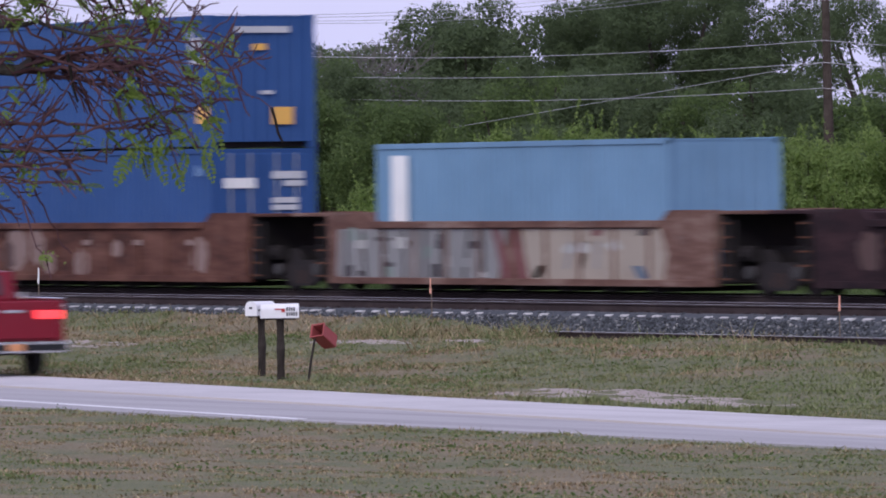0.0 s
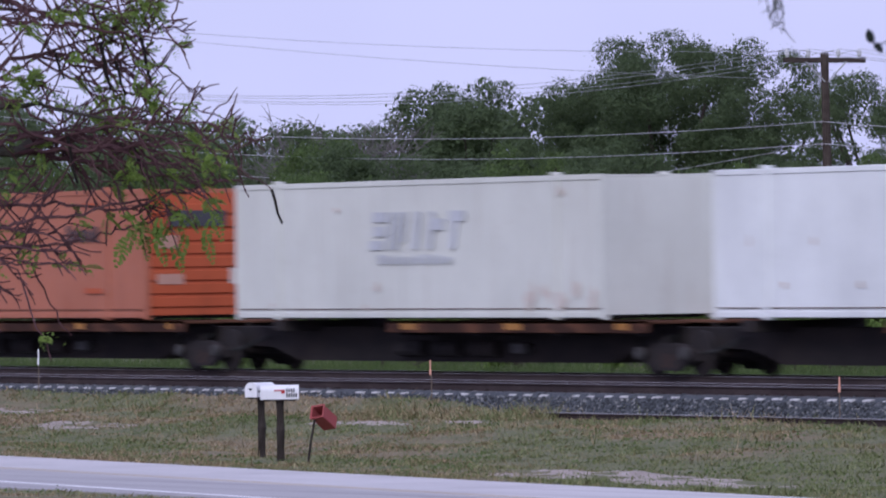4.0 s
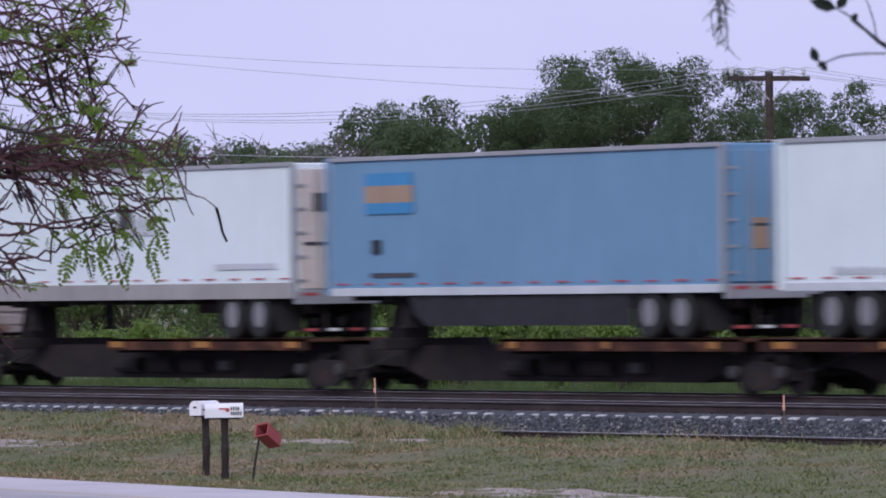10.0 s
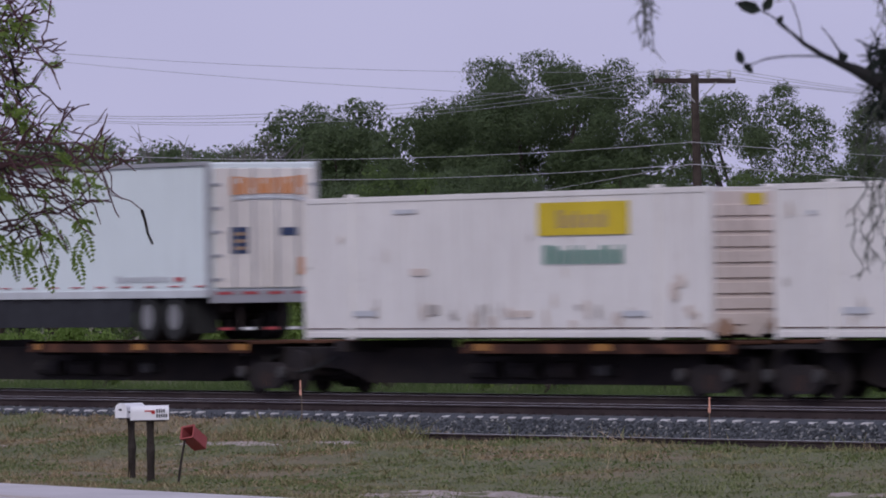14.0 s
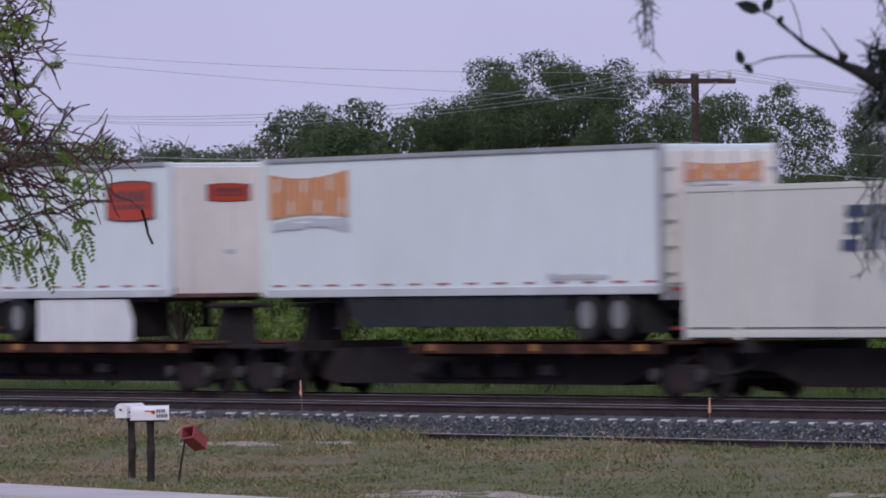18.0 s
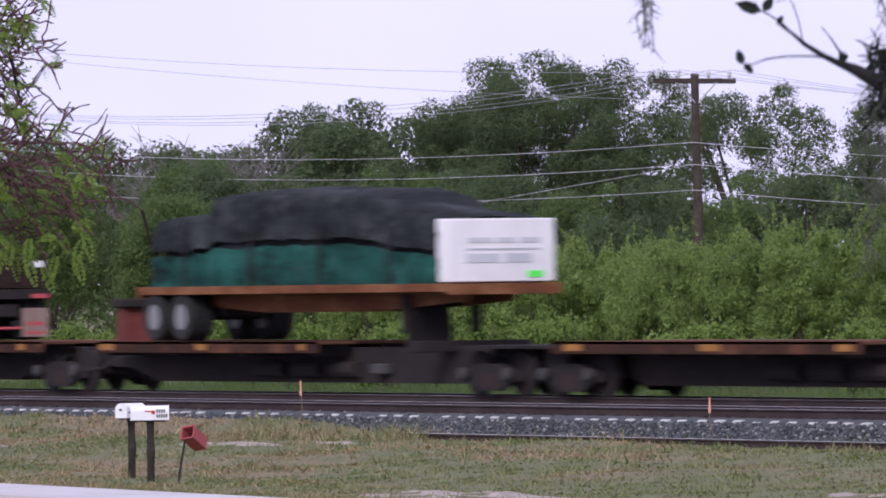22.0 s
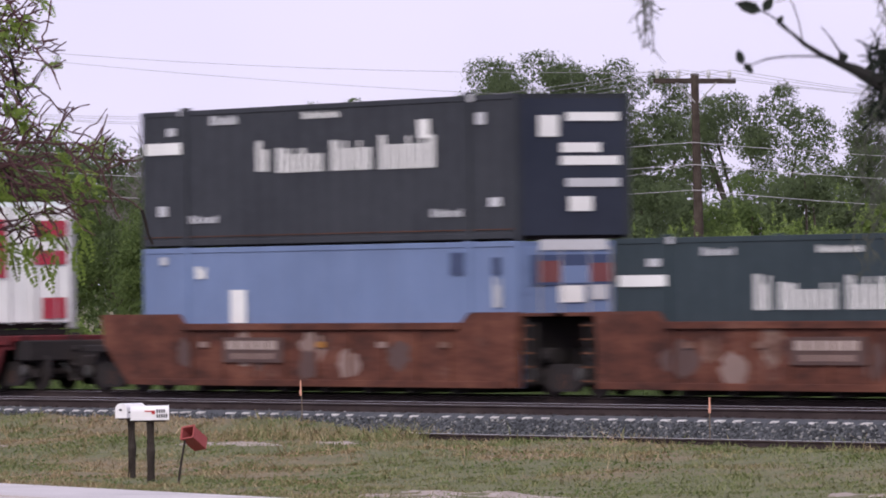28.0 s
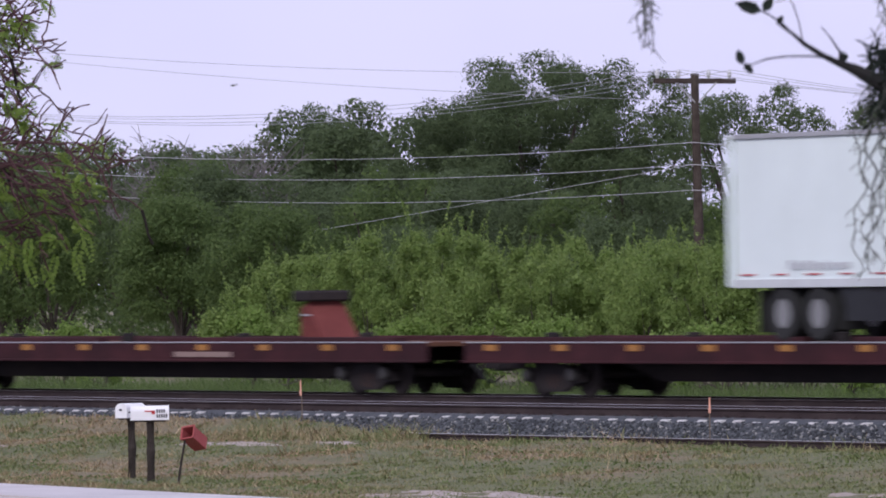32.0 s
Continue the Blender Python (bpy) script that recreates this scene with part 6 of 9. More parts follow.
mark_end(eg, -1.12, -0.52, 1.12, 1.19, "logo_dark", 8.12)
mark(c1, 1.58, 5.03, 2.56, 2.63, "logo_grey", NEAR)
mark(c1, 1.56, 5.01, 2.01, 2.08, "logo_grey", NEAR)
blurred_text(c1, 1.97, 4.87, 2.13, 2.49, "logo_grey", NEAR, 8, 111)
blurred_text(c1, 1.84, 5.00, 1.45, 1.80, "logo_green_pale", NEAR, 8, 112)
mark(c1, -3.97, -2.93, 1.43, 1.55, "smudge", NEAR)
mark(c1, -3.57, -2.96, 0.43, 0.59, "smudge", NEAR)
mark(c1, -2.12, -1.52, 0.43, 0.54, "smudge", NEAR)
mark(c1, 0.02, 0.53, 0.44, 0.58, "smudge", NEAR)
blurred_text(c1, 1.59, 3.59, 0.50, 0.63, "logo_grey", NEAR, 8, 117)
mark(c1, -4.94, -3.68, 2.49, 2.59, "logo_grey", NEAR)
mark(c1, 6.30, 6.99, 2.25, 2.34, "logo_grey", NEAR)
mark(c2, 1.78, 5.29, 2.44, 2.51, "logo_grey", NEAR)
mark(c2, 1.77, 5.27, 1.88, 1.94, "logo_grey", NEAR)
blurred_text(c2, 2.28, 4.94, 2.01, 2.37, "logo_grey", NEAR, 8, 122)
blurred_text(c2, 1.89, 4.96, 1.36, 1.72, "logo_green", NEAR, 9, 123)
mark(c2, -5.68, -4.77, 0.48, 0.60, "logo_grey", NEAR)
mark(c2, 4.84, 5.85, 0.50, 0.62, "logo_grey", NEAR)
mark(c2, -6.83, -6.59, 2.31, 2.39, "logo_grey", NEAR)
mark(c3, 1.64, 5.12, 2.03, 2.67, "logo_yellow", NEAR)
blurred_text(c3, 2.40, 4.42, 2.17, 2.52, "tan", NEAR, 6, 128)
blurred_text(c3, 1.84, 4.98, 1.47, 1.85, "logo_green", NEAR, 9, 129)
mark(c3, -3.53, -2.88, 1.29, 1.43, "cream_end", NEAR)
mark(c3, -2.85, -2.39, 0.51, 0.70, "smudge", NEAR)
blurred_text(c3, 0.35, 1.42, 0.44, 0.63, "cream_end", NEAR, 4, 132)
mark(c3, -5.93, -4.98, 0.48, 0.59, "logo_grey", NEAR)
mark(c3, 4.85, 5.76, 0.45, 0.56, "logo_grey", NEAR)
mark(c3, -4.21, -3.31, 2.54, 2.62, "logo_grey", NEAR)
mark_end(c3, -0.49, -0.09, 2.54, 2.76, "logo_yellow", 8.09)
mark(c4, 1.81, 4.93, 2.02, 2.64, "logo_yellow", NEAR)
blurred_text(c4, 1.70, 4.75, 1.44, 1.81, "logo_green", NEAR, 8, 138)
mark(c4, 4.57, 5.65, 0.42, 0.55, "logo_grey", NEAR)
mark_end(c4, -0.48, -0.11, 2.50, 2.71, "logo_yellow", 8.09)
mark(wr2, -7.64, -6.25, 1.43, 1.56, "logo_grey", NEAR)
mark(wr2, -5.95, -4.39, 1.47, 1.63, "logo_grey", NEAR)
blurred_text(wr2, 3.72, 6.30, 0.35, 0.49, "logo_grey", NEAR, 10, 143)
mark(wr2, 6.45, 6.84, 0.35, 0.44, "tape_red", NEAR)
mark_end(wr2, -0.62, 0.80, 2.06, 2.15, "logo_grey", 8.12)
mark_end(wr2, -0.84, -0.42, 0.92, 1.48, "logo_navy", 8.12)
for q in range(3):
    mark_end(wr2, -0.78, -0.48, 1.0 + q * 0.15, 1.07 + q * 0.15, "tan", 8.14)
mark_end(wr2, 0.37, 0.79, 1.30, 1.47, "logo_navy", 8.12)
mark_end(wr2, 0.77, 1.07, 0.47, 0.84, "logo_orange", 8.12)
slant_logo(s2, -2.45, 2.0, 1.64, 2.47, "logo_navy")
blurred_text(s2, -1.03, 1.65, 1.09, 1.32, "logo_grey", NEAR, 9, 157)
mark(wr3, -7.72, -6.31, 1.40, 1.54, "logo_grey", NEAR)
mark(wr3, -6.01, -4.48, 1.45, 1.61, "logo_grey", NEAR)
blurred_text(wr3, 3.73, 6.08, 0.30, 0.42, "logo_grey", NEAR, 10, 160)
sign_plate(p1, 1.12, 3.55, 1.62, 2.50)
sign_plate(p1, -0.50, 0.61, 2.01, 2.41, 4.29)
mark_end(p1, -0.06, 0.19, 0.92, 1.00, "logo_grey", 4.29)
sign_plate(p2, -3.60, -1.06, 1.64, 2.53)
mark(p2, 2.46, 3.05, 0.34, 0.66, "logo_grey", NEAR)
mark(k1, 3.51, 4.49, 1.08, 2.08, "logo_white", NEAR)
mark(k1, 3.59, 4.40, 1.22, 1.29, "logo_blue", NEAR)
blurred_text(k1, -1.00, 0.64, 2.54, 2.70, "logo_white", NEAR, 8, 173)
mark(k1, -6.56, -6.16, 2.74, 2.88, "logo_grey", NEAR)
mark(k1, -7.03, -6.63, 2.31, 2.51, "logo_grey", NEAR)
blurred_text(k1, 4.48, 5.65, 2.37, 2.53, "logo_grey", NEAR, 5, 176)
mark(k1, 6.23, 6.67, 2.32, 2.51, "logo_grey", NEAR)
mark(k1, 5.73, 6.13, 2.74, 2.89, "logo_grey", NEAR)
mark(k1, -7.59, -7.08, 0.66, 0.85, "logo_grey", NEAR)
mark(k1, -6.11, -5.71, 0.63, 0.84, "logo_grey", NEAR)
mark(k1, 5.39, 5.78, 0.64, 0.83, "logo_grey", NEAR)
mark(k1, 6.76, 7.29, 0.64, 0.83, "logo_grey", NEAR)
mark(wr4, -7.69, -6.17, 1.47, 1.63, "logo_grey", NEAR)
mark(wr4, -5.89, -4.33, 1.52, 1.70, "logo_grey", NEAR)
blurred_text(wr4, 3.73, 6.22, 0.40, 0.52, "logo_grey", NEAR, 10, 185)
mark(wr4, 5.06, 5.70, 0.25, 0.34, "logo_orange", NEAR)
mark_end(wr4, -0.86, -0.40, 0.98, 1.52, "logo_navy", 8.12)
mark_end(wr4, -0.80, -0.46, 1.36, 1.42, "tan", 8.14)
mark_end(wr4, -0.80, -0.46, 1.22, 1.28, "tan", 8.14)
mark_end(wr4, -0.80, -0.46, 1.07, 1.13, "tan", 8.14)
mark(k2, 5.80, 6.05, 2.79, 2.94, "logo_grey", NEAR)
mark(k2, 6.31, 6.61, 2.35, 2.55, "logo_grey", NEAR)
blurred_text(k2, -0.74, 0.67, 2.59, 2.74, "logo_white", NEAR, 6, 192)
mark(k2, -5.13, -4.56, 1.64, 2.21, "logo_white", NEAR)
mark_end(k2, -1.13, -0.76, 2.75, 2.82, "logo_grey", 8.09)
mark_end(k2, -1.19, -0.76, 2.56, 2.65, "logo_white", 8.09)
mark_end(k2, -1.14, -0.80, 1.99, 2.47, "logo_white", 8.09)
mark_end(k2, 0.68, 0.92, 2.78, 2.85, "logo_white", 8.09)
mark_end(k2, 0.12, 0.98, 2.21, 2.38, "logo_grey", 8.09)
mark_end(k2, 0.11, 0.97, 2.02, 2.17, "logo_grey", 8.09)
mark_end(k2, -1.01, -0.38, 1.63, 1.87, "logo_grey", 8.09)
mark_end(k2, 0.11, 0.97, 1.61, 1.79, "logo_grey", 8.09)
mark(g1, -7.82, -6.04, 1.97, 2.19, "logo_white", NEAR)
mark(g1, -6.74, -6.28, 2.35, 2.50, "logo_grey", NEAR)
blurred_text(g1, -4.73, -3.50, 2.54, 2.70, "logo_grey", NEAR, 6, 204)
blurred_text(g1, -0.58, 0.98, 2.56, 2.70, "logo_white", NEAR, 8, 205)
mark(g1, -6.14, -5.81, 2.77, 2.91, "logo_grey", NEAR)
mark(fu, -7.86, -6.23, 1.98, 2.23, "logo_white", NEAR)
mark(fu, -6.85, -6.48, 2.37, 2.54, "logo_grey", NEAR)
blurred_text(fu, -4.86, -3.59, 2.56, 2.76, "logo_grey", NEAR, 6, 209)
blurred_text(fu, -0.74, 0.87, 2.60, 2.75, "logo_white", NEAR, 8, 210)
mark(fu, 6.51, 6.87, 2.31, 2.55, "logo_grey", NEAR)
mark(fu, -6.31, -6.00, 2.79, 2.94, "logo_grey", NEAR)
mark(fu, 6.02, 6.38, 2.77, 2.92, "logo_grey", NEAR)
mark(fu, -7.31, -6.90, 0.67, 0.89, "logo_grey", NEAR)
blurred_text(fu, -5.85, -4.52, 0.51, 0.68, "logo_grey", NEAR, 5, 215)
blurred_text(fu, 4.66, 5.95, 0.50, 0.67, "logo_grey", NEAR, 6, 216)
mark(fu, 7.01, 7.46, 0.68, 0.86, "logo_grey", NEAR)
blurred_text(fu, -2.79, -2.21, 1.55, 2.19, "logo_white", NEAR, 2, 218)
blurred_text(fu, -1.90, 0.16, 1.51, 2.03, "logo_white", NEAR, 8, 219)
blurred_text(fu, 0.47, 2.24, 1.51, 2.14, "logo_white", NEAR, 6, 220)
blurred_text(fu, 2.54, 4.92, 1.50, 2.19, "logo_white", NEAR, 7, 221)
mark(fu, 4.15, 4.61, 2.10, 2.47, "logo_white", NEAR)
mark_end(fu, -0.79, -0.34, 2.04, 2.46, "logo_white", 8.09)
mark_end(fu, -0.15, 1.03, 2.35, 2.52, "logo_white", 8.09)
mark_end(fu, -0.29, 0.61, 1.73, 1.92, "logo_white", 8.09)
mark_end(fu, -0.29, 1.05, 1.48, 1.66, "logo_white", 8.09)
mark_end(fu, -0.17, 1.04, 1.05, 1.22, "logo_grey", 8.09)
mark_end(fu, -0.12, 0.41, 0.57, 0.86, "logo_white", 8.09)
mark(lbl, -4.04, -3.35, 1.31, 2.00, "logo_white", NEAR)
blurred_text(lbl, -5.62, -5.11, 2.24, 2.51, "logo_white", NEAR, 3, 230)
mark(lbl, -7.24, -6.93, 2.54, 2.71, "logo_grey", NEAR)
mark(lbl, 5.38, 6.01, 2.25, 2.69, "logo_navy", NEAR)
mark(lbl, 7.07, 7.42, 2.24, 2.58, "logo_navy", NEAR)
blurred_text(lbl, 7.10, 7.49, 1.59, 2.20, "logo_grey", NEAR, 3, 234)
mark_end(lbl, -0.80, 0.74, 2.71, 2.92, "logo_grey", 8.09)
mark_end(lbl, -1.0, 1.05, 2.02, 2.62, "logo_navy", 8.09)
mark_end(lbl, -0.85, -0.35, 2.08, 2.5, "spray_maroon", 8.09)
mark_end(lbl, 0.35, 0.9, 2.08, 2.45, "spray_maroon", 8.09)
mark_end(lbl, -0.3, 0.3, 2.06, 2.4, "sky_blue", 8.09)
mark_end(lbl, -0.38, 0.20, 1.68, 2.01, "logo_white", 8.09)
mark_end(lbl, 0.36, 0.72, 1.73, 2.02, "logo_grey", 8.09)
blurred_text(cr, -5.98, -5.77, 0.92, 2.08, "logo_crimson", NEAR, 2, 240)
slant_logo(cr, 4.15, 6.5, 1.60, 1.99, "logo_crimson")
mark(cr, 0.10, 0.49, 0.57, 0.82, "logo_grey", NEAR)
mark(cr, -4.07, -3.20, 0.30, 0.39, "logo_crimson", NEAR)
mark_end(cr, -0.68, -0.44, 1.16, 2.47, "logo_crimson", 8.12)
mark_end(cr, 0.23, 1.08, 2.07, 2.43, "logo_crimson", 8.12)
mark_end(cr, 0.22, 1.07, 1.45, 1.76, "logo_crimson", 8.12)
mark_end(cr, 0.46, 1.05, 0.24, 0.71, "logo_crimson", 8.12)
mark(wr5, 4.68, 6.12, 1.57, 1.72, "logo_grey", NEAR)
mark(wr5, 6.38, 7.90, 1.61, 1.76, "logo_grey", NEAR)
blurred_text(wr5, -6.01, -3.83, 0.34, 0.51, "logo_grey", NEAR, 9, 251)
mark_end(wr5, -0.53, 0.70, 2.14, 2.22, "logo_grey", 8.12)
mark_end(wr5, -0.90, -0.73, 0.45, 0.75, "logo_grey", 8.12)
mark_end(wr5, 0.15, 0.55, 0.78, 1.04, "ivory", 8.12)
band_logo(wr1, 4.24, 7.99, 1.76, 2.59, NEAR)
band_logo(wr1, -0.76, 0.89, 2.22, 2.63, 8.13, True)
band_logo(wr2, -7.91, -4.33, 1.66, 2.58, NEAR)
band_logo(wr2, -0.84, 0.96, 2.16, 2.56, 8.13, True)
band_logo(wr3, -7.89, -4.43, 1.63, 2.55, NEAR)
band_logo(wr3, -0.85, 0.91, 2.14, 2.51, 8.13, True)
band_logo(wr4, -7.85, -4.28, 1.65, 2.62, NEAR)
band_logo(wr4, -0.85, 0.86, 2.20, 2.62, 8.13, True)
band_logo(wr5, 4.34, 7.94, 1.76, 2.62, NEAR)
band_logo(wr5, -0.72, 0.85, 2.23, 2.60, 8.13, True)
part("stripe", prism(bmesh.new(), [(-6.34, 2.56), (8.14, 2.47), (8.13, 2.30), (-5.97, 2.36), (-6.75, 1.52), (-7.60, 1.53), (-6.86, 2.41)], NEAR - 0.006, NEAR + 0.001), "logo_crimson", cr, "crimson stripe")
part("stripe", prism(bmesh.new(), [(-4.92, 1.50), (-4.08, 1.49), (-4.62, 0.55), (-4.90, 0.45), (-8.01, 0.46), (-8.01, 0.65), (-5.50, 0.65)], NEAR - 0.006, NEAR + 0.001), "logo_crimson", cr, "crimson stripe")

blurred_text(g1, -2.83, -2.21, 1.51, 2.18, "logo_white", NEAR, 2, 301)
blurred_text(g1, -1.95, 0.10, 1.51, 2.03, "logo_white", NEAR, 8, 302)
blurred_text(g1, 0.42, 2.25, 1.51, 2.14, "logo_white", NEAR, 6, 303)
blurred_text(g1, 2.55, 5.13, 1.51, 2.18, "logo_white", NEAR, 7, 304)
mark(g1, 4.10, 4.80, 2.10, 2.45, "logo_white", NEAR)
mark(g1, 6.50, 6.90, 2.31, 2.55, "logo_grey", NEAR)
for i, (c, x0) in enumerate(((w3u, 5.2), (w3l, 5.6), (w2u, 5.0), (c1, -4.0), (c2, -5.5), (c3, -6.0), (c4, -5.0), (w1, 5.0), (s1, 4.5))):
    stains(c, x0, 7.9, 0.28, 0.6, 9, 60 + i)
    stains(c, -7.6, 7.6, 0.2, 2.6, 5, 80 + i, "stain", 0.10)
M["rust_run"] = paint("brown_rust_run", (0.36, 0.23, 0.16), (0.16, 0.08, 0.05), 0.9)
for i, c in enumerate((w3u, w2u, c1, c2, c3, c4, w3l)):
    q = random.Random(170 + i)
    for k in range(7):
        wide, tall = q.uniform(0.12, 0.4), q.uniform(0.05, 0.22)
        part("stain", slab_x(bmesh.new(), blob(q.uniform(-1.1, 1.0), 0.12 + tall * 0.8, wide, tall, q, 10, 0.4), 8.094 + 0.0004 * k, 8.098 + 0.0004 * k), "rust_run" if k % 2 else "stain", c)
    for k in range(3):
        part("stain", prism(bmesh.new(), blob(q.uniform(6.6, 7.9), q.uniform(0.3, 1.2), 0.14, q.uniform(0.1, 0.3), q, 10, 0.4), NEAR - 0.0075 - 0.0003 * k, NEAR + 0.002), "stain", c)
for i, c in enumerate((c1, c2, c3, c4)):
    stains(c, -6.0, 5.0, 0.4, 0.65, 8, 120 + i, "smudge", 0.13)
    stains(c, -7.9, 7.9, 0.5, 2.7, 5, 140 + i, "smudge", 0.07)


# ---- woods behind the railway ----
M["oak"] = foliage("dark_oak_leaves", (0.078, 0.110, 0.054), (0.110, 0.150, 0.073), (0.150, 0.192, 0.098))
M["oak_mid"] = foliage("green_tree_leaves", (0.076, 0.118, 0.042), (0.114, 0.166, 0.058), (0.178, 0.238, 0.085))
M["shrub"] = foliage("bright_shrub_leaves", (0.130, 0.195, 0.056), (0.200, 0.282, 0.084), (0.29, 0.37, 0.122))
M["weed"] = foliage("pale_weed_leaves", (0.12, 0.20, 0.042), (0.20, 0.29, 0.075), (0.29, 0.38, 0.12))
M["bark"] = rusty("grey_brown_bark", (0.045, 0.036, 0.032), (0.085, 0.070, 0.062), (0.16, 0.14, 0.125), 4.0)


def leaf_quads(p, size, r, up=0.3, out=None):
    """Diamond leaves of that size at the points p, turned at random or leaning along out."""
    n = len(p)
    nor = r.standard_normal((n, 3))
    if out is None:
        nor[:, 2] = np.abs(nor[:, 2]) + up
    else:
        nor = nor * 0.5 + out * 0.9 + np.array([0, 0, up])
    nor /= np.linalg.norm(nor, axis=1)[:, None]
    a = np.cross(nor, r.standard_normal((n, 3)))
    a /= np.linalg.norm(a, axis=1)[:, None]
    b = np.cross(nor, a)
    s = (size * r.uniform(0.6, 1.35, n))[:, None]
    return np.stack([p - a * s * 0.5, p - b * s * 0.3 + nor * s * 0.06, p + a * s * 0.5, p + b * s * 0.3 + nor * s * 0.06], 1)


def leaf_tris(p, size, r, up=0.3, out=None):
    """Three-cornered leaf sprays for trees that stay far off."""
    q = leaf_quads(p, size, r, up, out)
    return np.stack([q[:, 0], q[:, 1] * 0.4 + q[:, 2] * 0.6 + (q[:, 1] - q[:, 3]) * 0.35, q[:, 2] * 0.75 + q[:, 3] * 0.25 + (q[:, 3] - q[:, 1]) * 0.3], 1)


def crown_points(blobs, n, r, lumps=0.0):
    """Points near the skins of a heap of ellipsoid clumps, and the way out of each clump."""
    vol = np.array([b[3] ** 2 for b in blobs])
    pick = r.choice(len(blobs), n, p=vol / vol.sum())
    c = np.array([b[:3] for b in blobs])[pick]
    rad = np.array([b[3] for b in blobs])[pick]
    d = r.standard_normal((n, 3))
    d[:, 2] += 0.25
    d /= np.linalg.norm(d, axis=1)[:, None]
    k = r.uniform(0.35, 1.0, n) ** 0.4 * (1 + 0.07 * r.standard_normal(n))
    if lumps:
        w = np.sin(d[:, 0] * 5.1 + pick * 1.7) * np.sin(d[:, 1] * 4.7 + pick * 2.3) * np.sin(d[:, 2] * 5.6 + pick * 0.9)
        k *= 1 + lumps * w
    return c + d * (rad * k)[:, None] * np.array([1, 1, 0.78]), d


def tree(name, x, y, height, R, mat, label, category, seed, leaves, size, low=0.25, clumps=26, flat=0.75, ragged=1.0, lump=None, group=""):
    r = np.random.default_rng(seed)
    z0 = lie(x, y)
    h = height - z0
    ob = empty(name, pose(x, y, z0), label, category, group)
    cz, rz = h * (low + (1 - low) * 0.5), h * (1 - low) * 0.5
    blobs = []
    for i in range(clumps):
        d = r.standard_normal(3)
        d /= np.linalg.norm(d)
        k = r.uniform(0.25, 1.0) ** 0.6
        br = r.uniform(*lump) if lump else r.uniform(0.15, 0.30) * min(R, rz * 1.3)
        if lump:
            # spread evenly over the dome, with some clumps inside it
            up, turn = 1 - 1.7 * (i + 0.5) / clumps, i * 2.39996 + 0.5 * r.standard_normal()
            q = math.sqrt(max(0.0, 1 - up * up))
            d = np.array([math.cos(turn) * q, math.sin(turn) * q, up])
            k = r.uniform(0.74, 1.03) if i % 5 else r.uniform(0.3, 0.7)
        c = np.array([d[0] * (R - br * 0.8) * k, d[1] * (R - br * 0.8) * k, cz + d[2] * (rz - br * flat) * k])
        blobs.append((*c, br))
    keep = []
    for i, b in enumerate(blobs):
        gap = min(math.dist(b[:3], c[:3]) - 0.75 * (b[3] + c[3]) for j, c in enumerate(blobs) if j != i)
        if gap < 0:
            keep.append(b)
    blobs = blobs if lump else keep or blobs
    top = max(b[2] + b[3] * 0.8 for b in blobs)
    blobs = [(b[0], b[1], b[2] + (h - top) * (b[2] / top), b[3]) for b in blobs]
    p, out = crown_points(blobs, leaves, r, 0.35)
    k = int(leaves * 0.10 * ragged)
    p[:k] += r.standard_normal((k, 3)) * 0.16 * np.array([1, 1, 0.9])
    quads("crown", leaf_tris(p, size, r, 0.25, out), mat, ob)["kind"] = "stuff"
    bm = bmesh.new()
    fork = Vector((0.2 * r.standard_normal(), 0.2 * r.standard_normal(), h * max(0.18, low)))
    limb(bm, [(0, 0, -0.1), fork * 0.5 + Vector((0.1 * r.standard_normal(), 0, 0)), fork], 0.028 * h, 0.018 * h)
    part("trunk", bm, "bark", ob)
    for b in sorted(blobs, key=lambda q: -q[3])[:7]:
        e = Vector(b[:3])
        mid = fork.lerp(e, 0.5) + Vector(r.standard_normal(3)) * 0.2
        part("limb", limb(bmesh.new(), [fork, mid, e], 0.012 * h, 0.004 * h, 5), "bark", ob)
    return ob


# each: x, y, height of the top, half width
OAKS_A = [(-345.9, 150.0, 12.2, 4.0), (-335.0, 150.0, 12.0, 3.6), (-325.2, 150.0, 11.6, 3.3), (-316.4, 150.0, 10.4, 3.0), (-308.0, 150.0, 9.5, 2.8), (-301.0, 150.0, 9.0, 2.5), (-295.5, 150.0, 8.7, 2.6), (-289.4, 150.0, 8.5, 2.6), (-280.5, 150.0, 9.6, 2.1), (-276.0, 150.0, 9.8, 1.8), (-270.8, 150.0, 9.0, 1.5)]
OAKS_B = [(-281.5, 152.0, 9.7, 2.7), (-265.4, 152.0, 11.3, 5.6), (-275.5, 154.0, 8.9, 2.6), (-286.5, 154.0, 8.6, 2.2), (-249.6, 152.0, 9.6, 4.0), (-241.6, 153.0, 8.9, 3.2), (-233.2, 152.0, 8.3, 3.0), (-259.4, 153.0, 10.8, 3.3), (-271.5, 154.0, 10.3, 3.3), (-262.0, 147.0, 7.2, 4.0)]
MID = [(-251.5, 130.0, 6.6, 1.8), (-245.5, 130.0, 6.5, 1.8), (-241.0, 130.0, 6.3, 1.7), (-236.6, 130.0, 6.6, 1.7), (-231.9, 130.0, 6.2, 1.7), (-227.8, 130.0, 6.2, 1.7), (-223.8, 130.0, 5.7, 1.6), (-220.2, 130.0, 5.5, 1.4), (-216.7, 130.0, 5.8, 1.6), (-212.9, 130.0, 5.9, 1.6), (-209.3, 130.0, 6.0, 1.6), (-205.7, 130.0, 6.0, 1.7)]
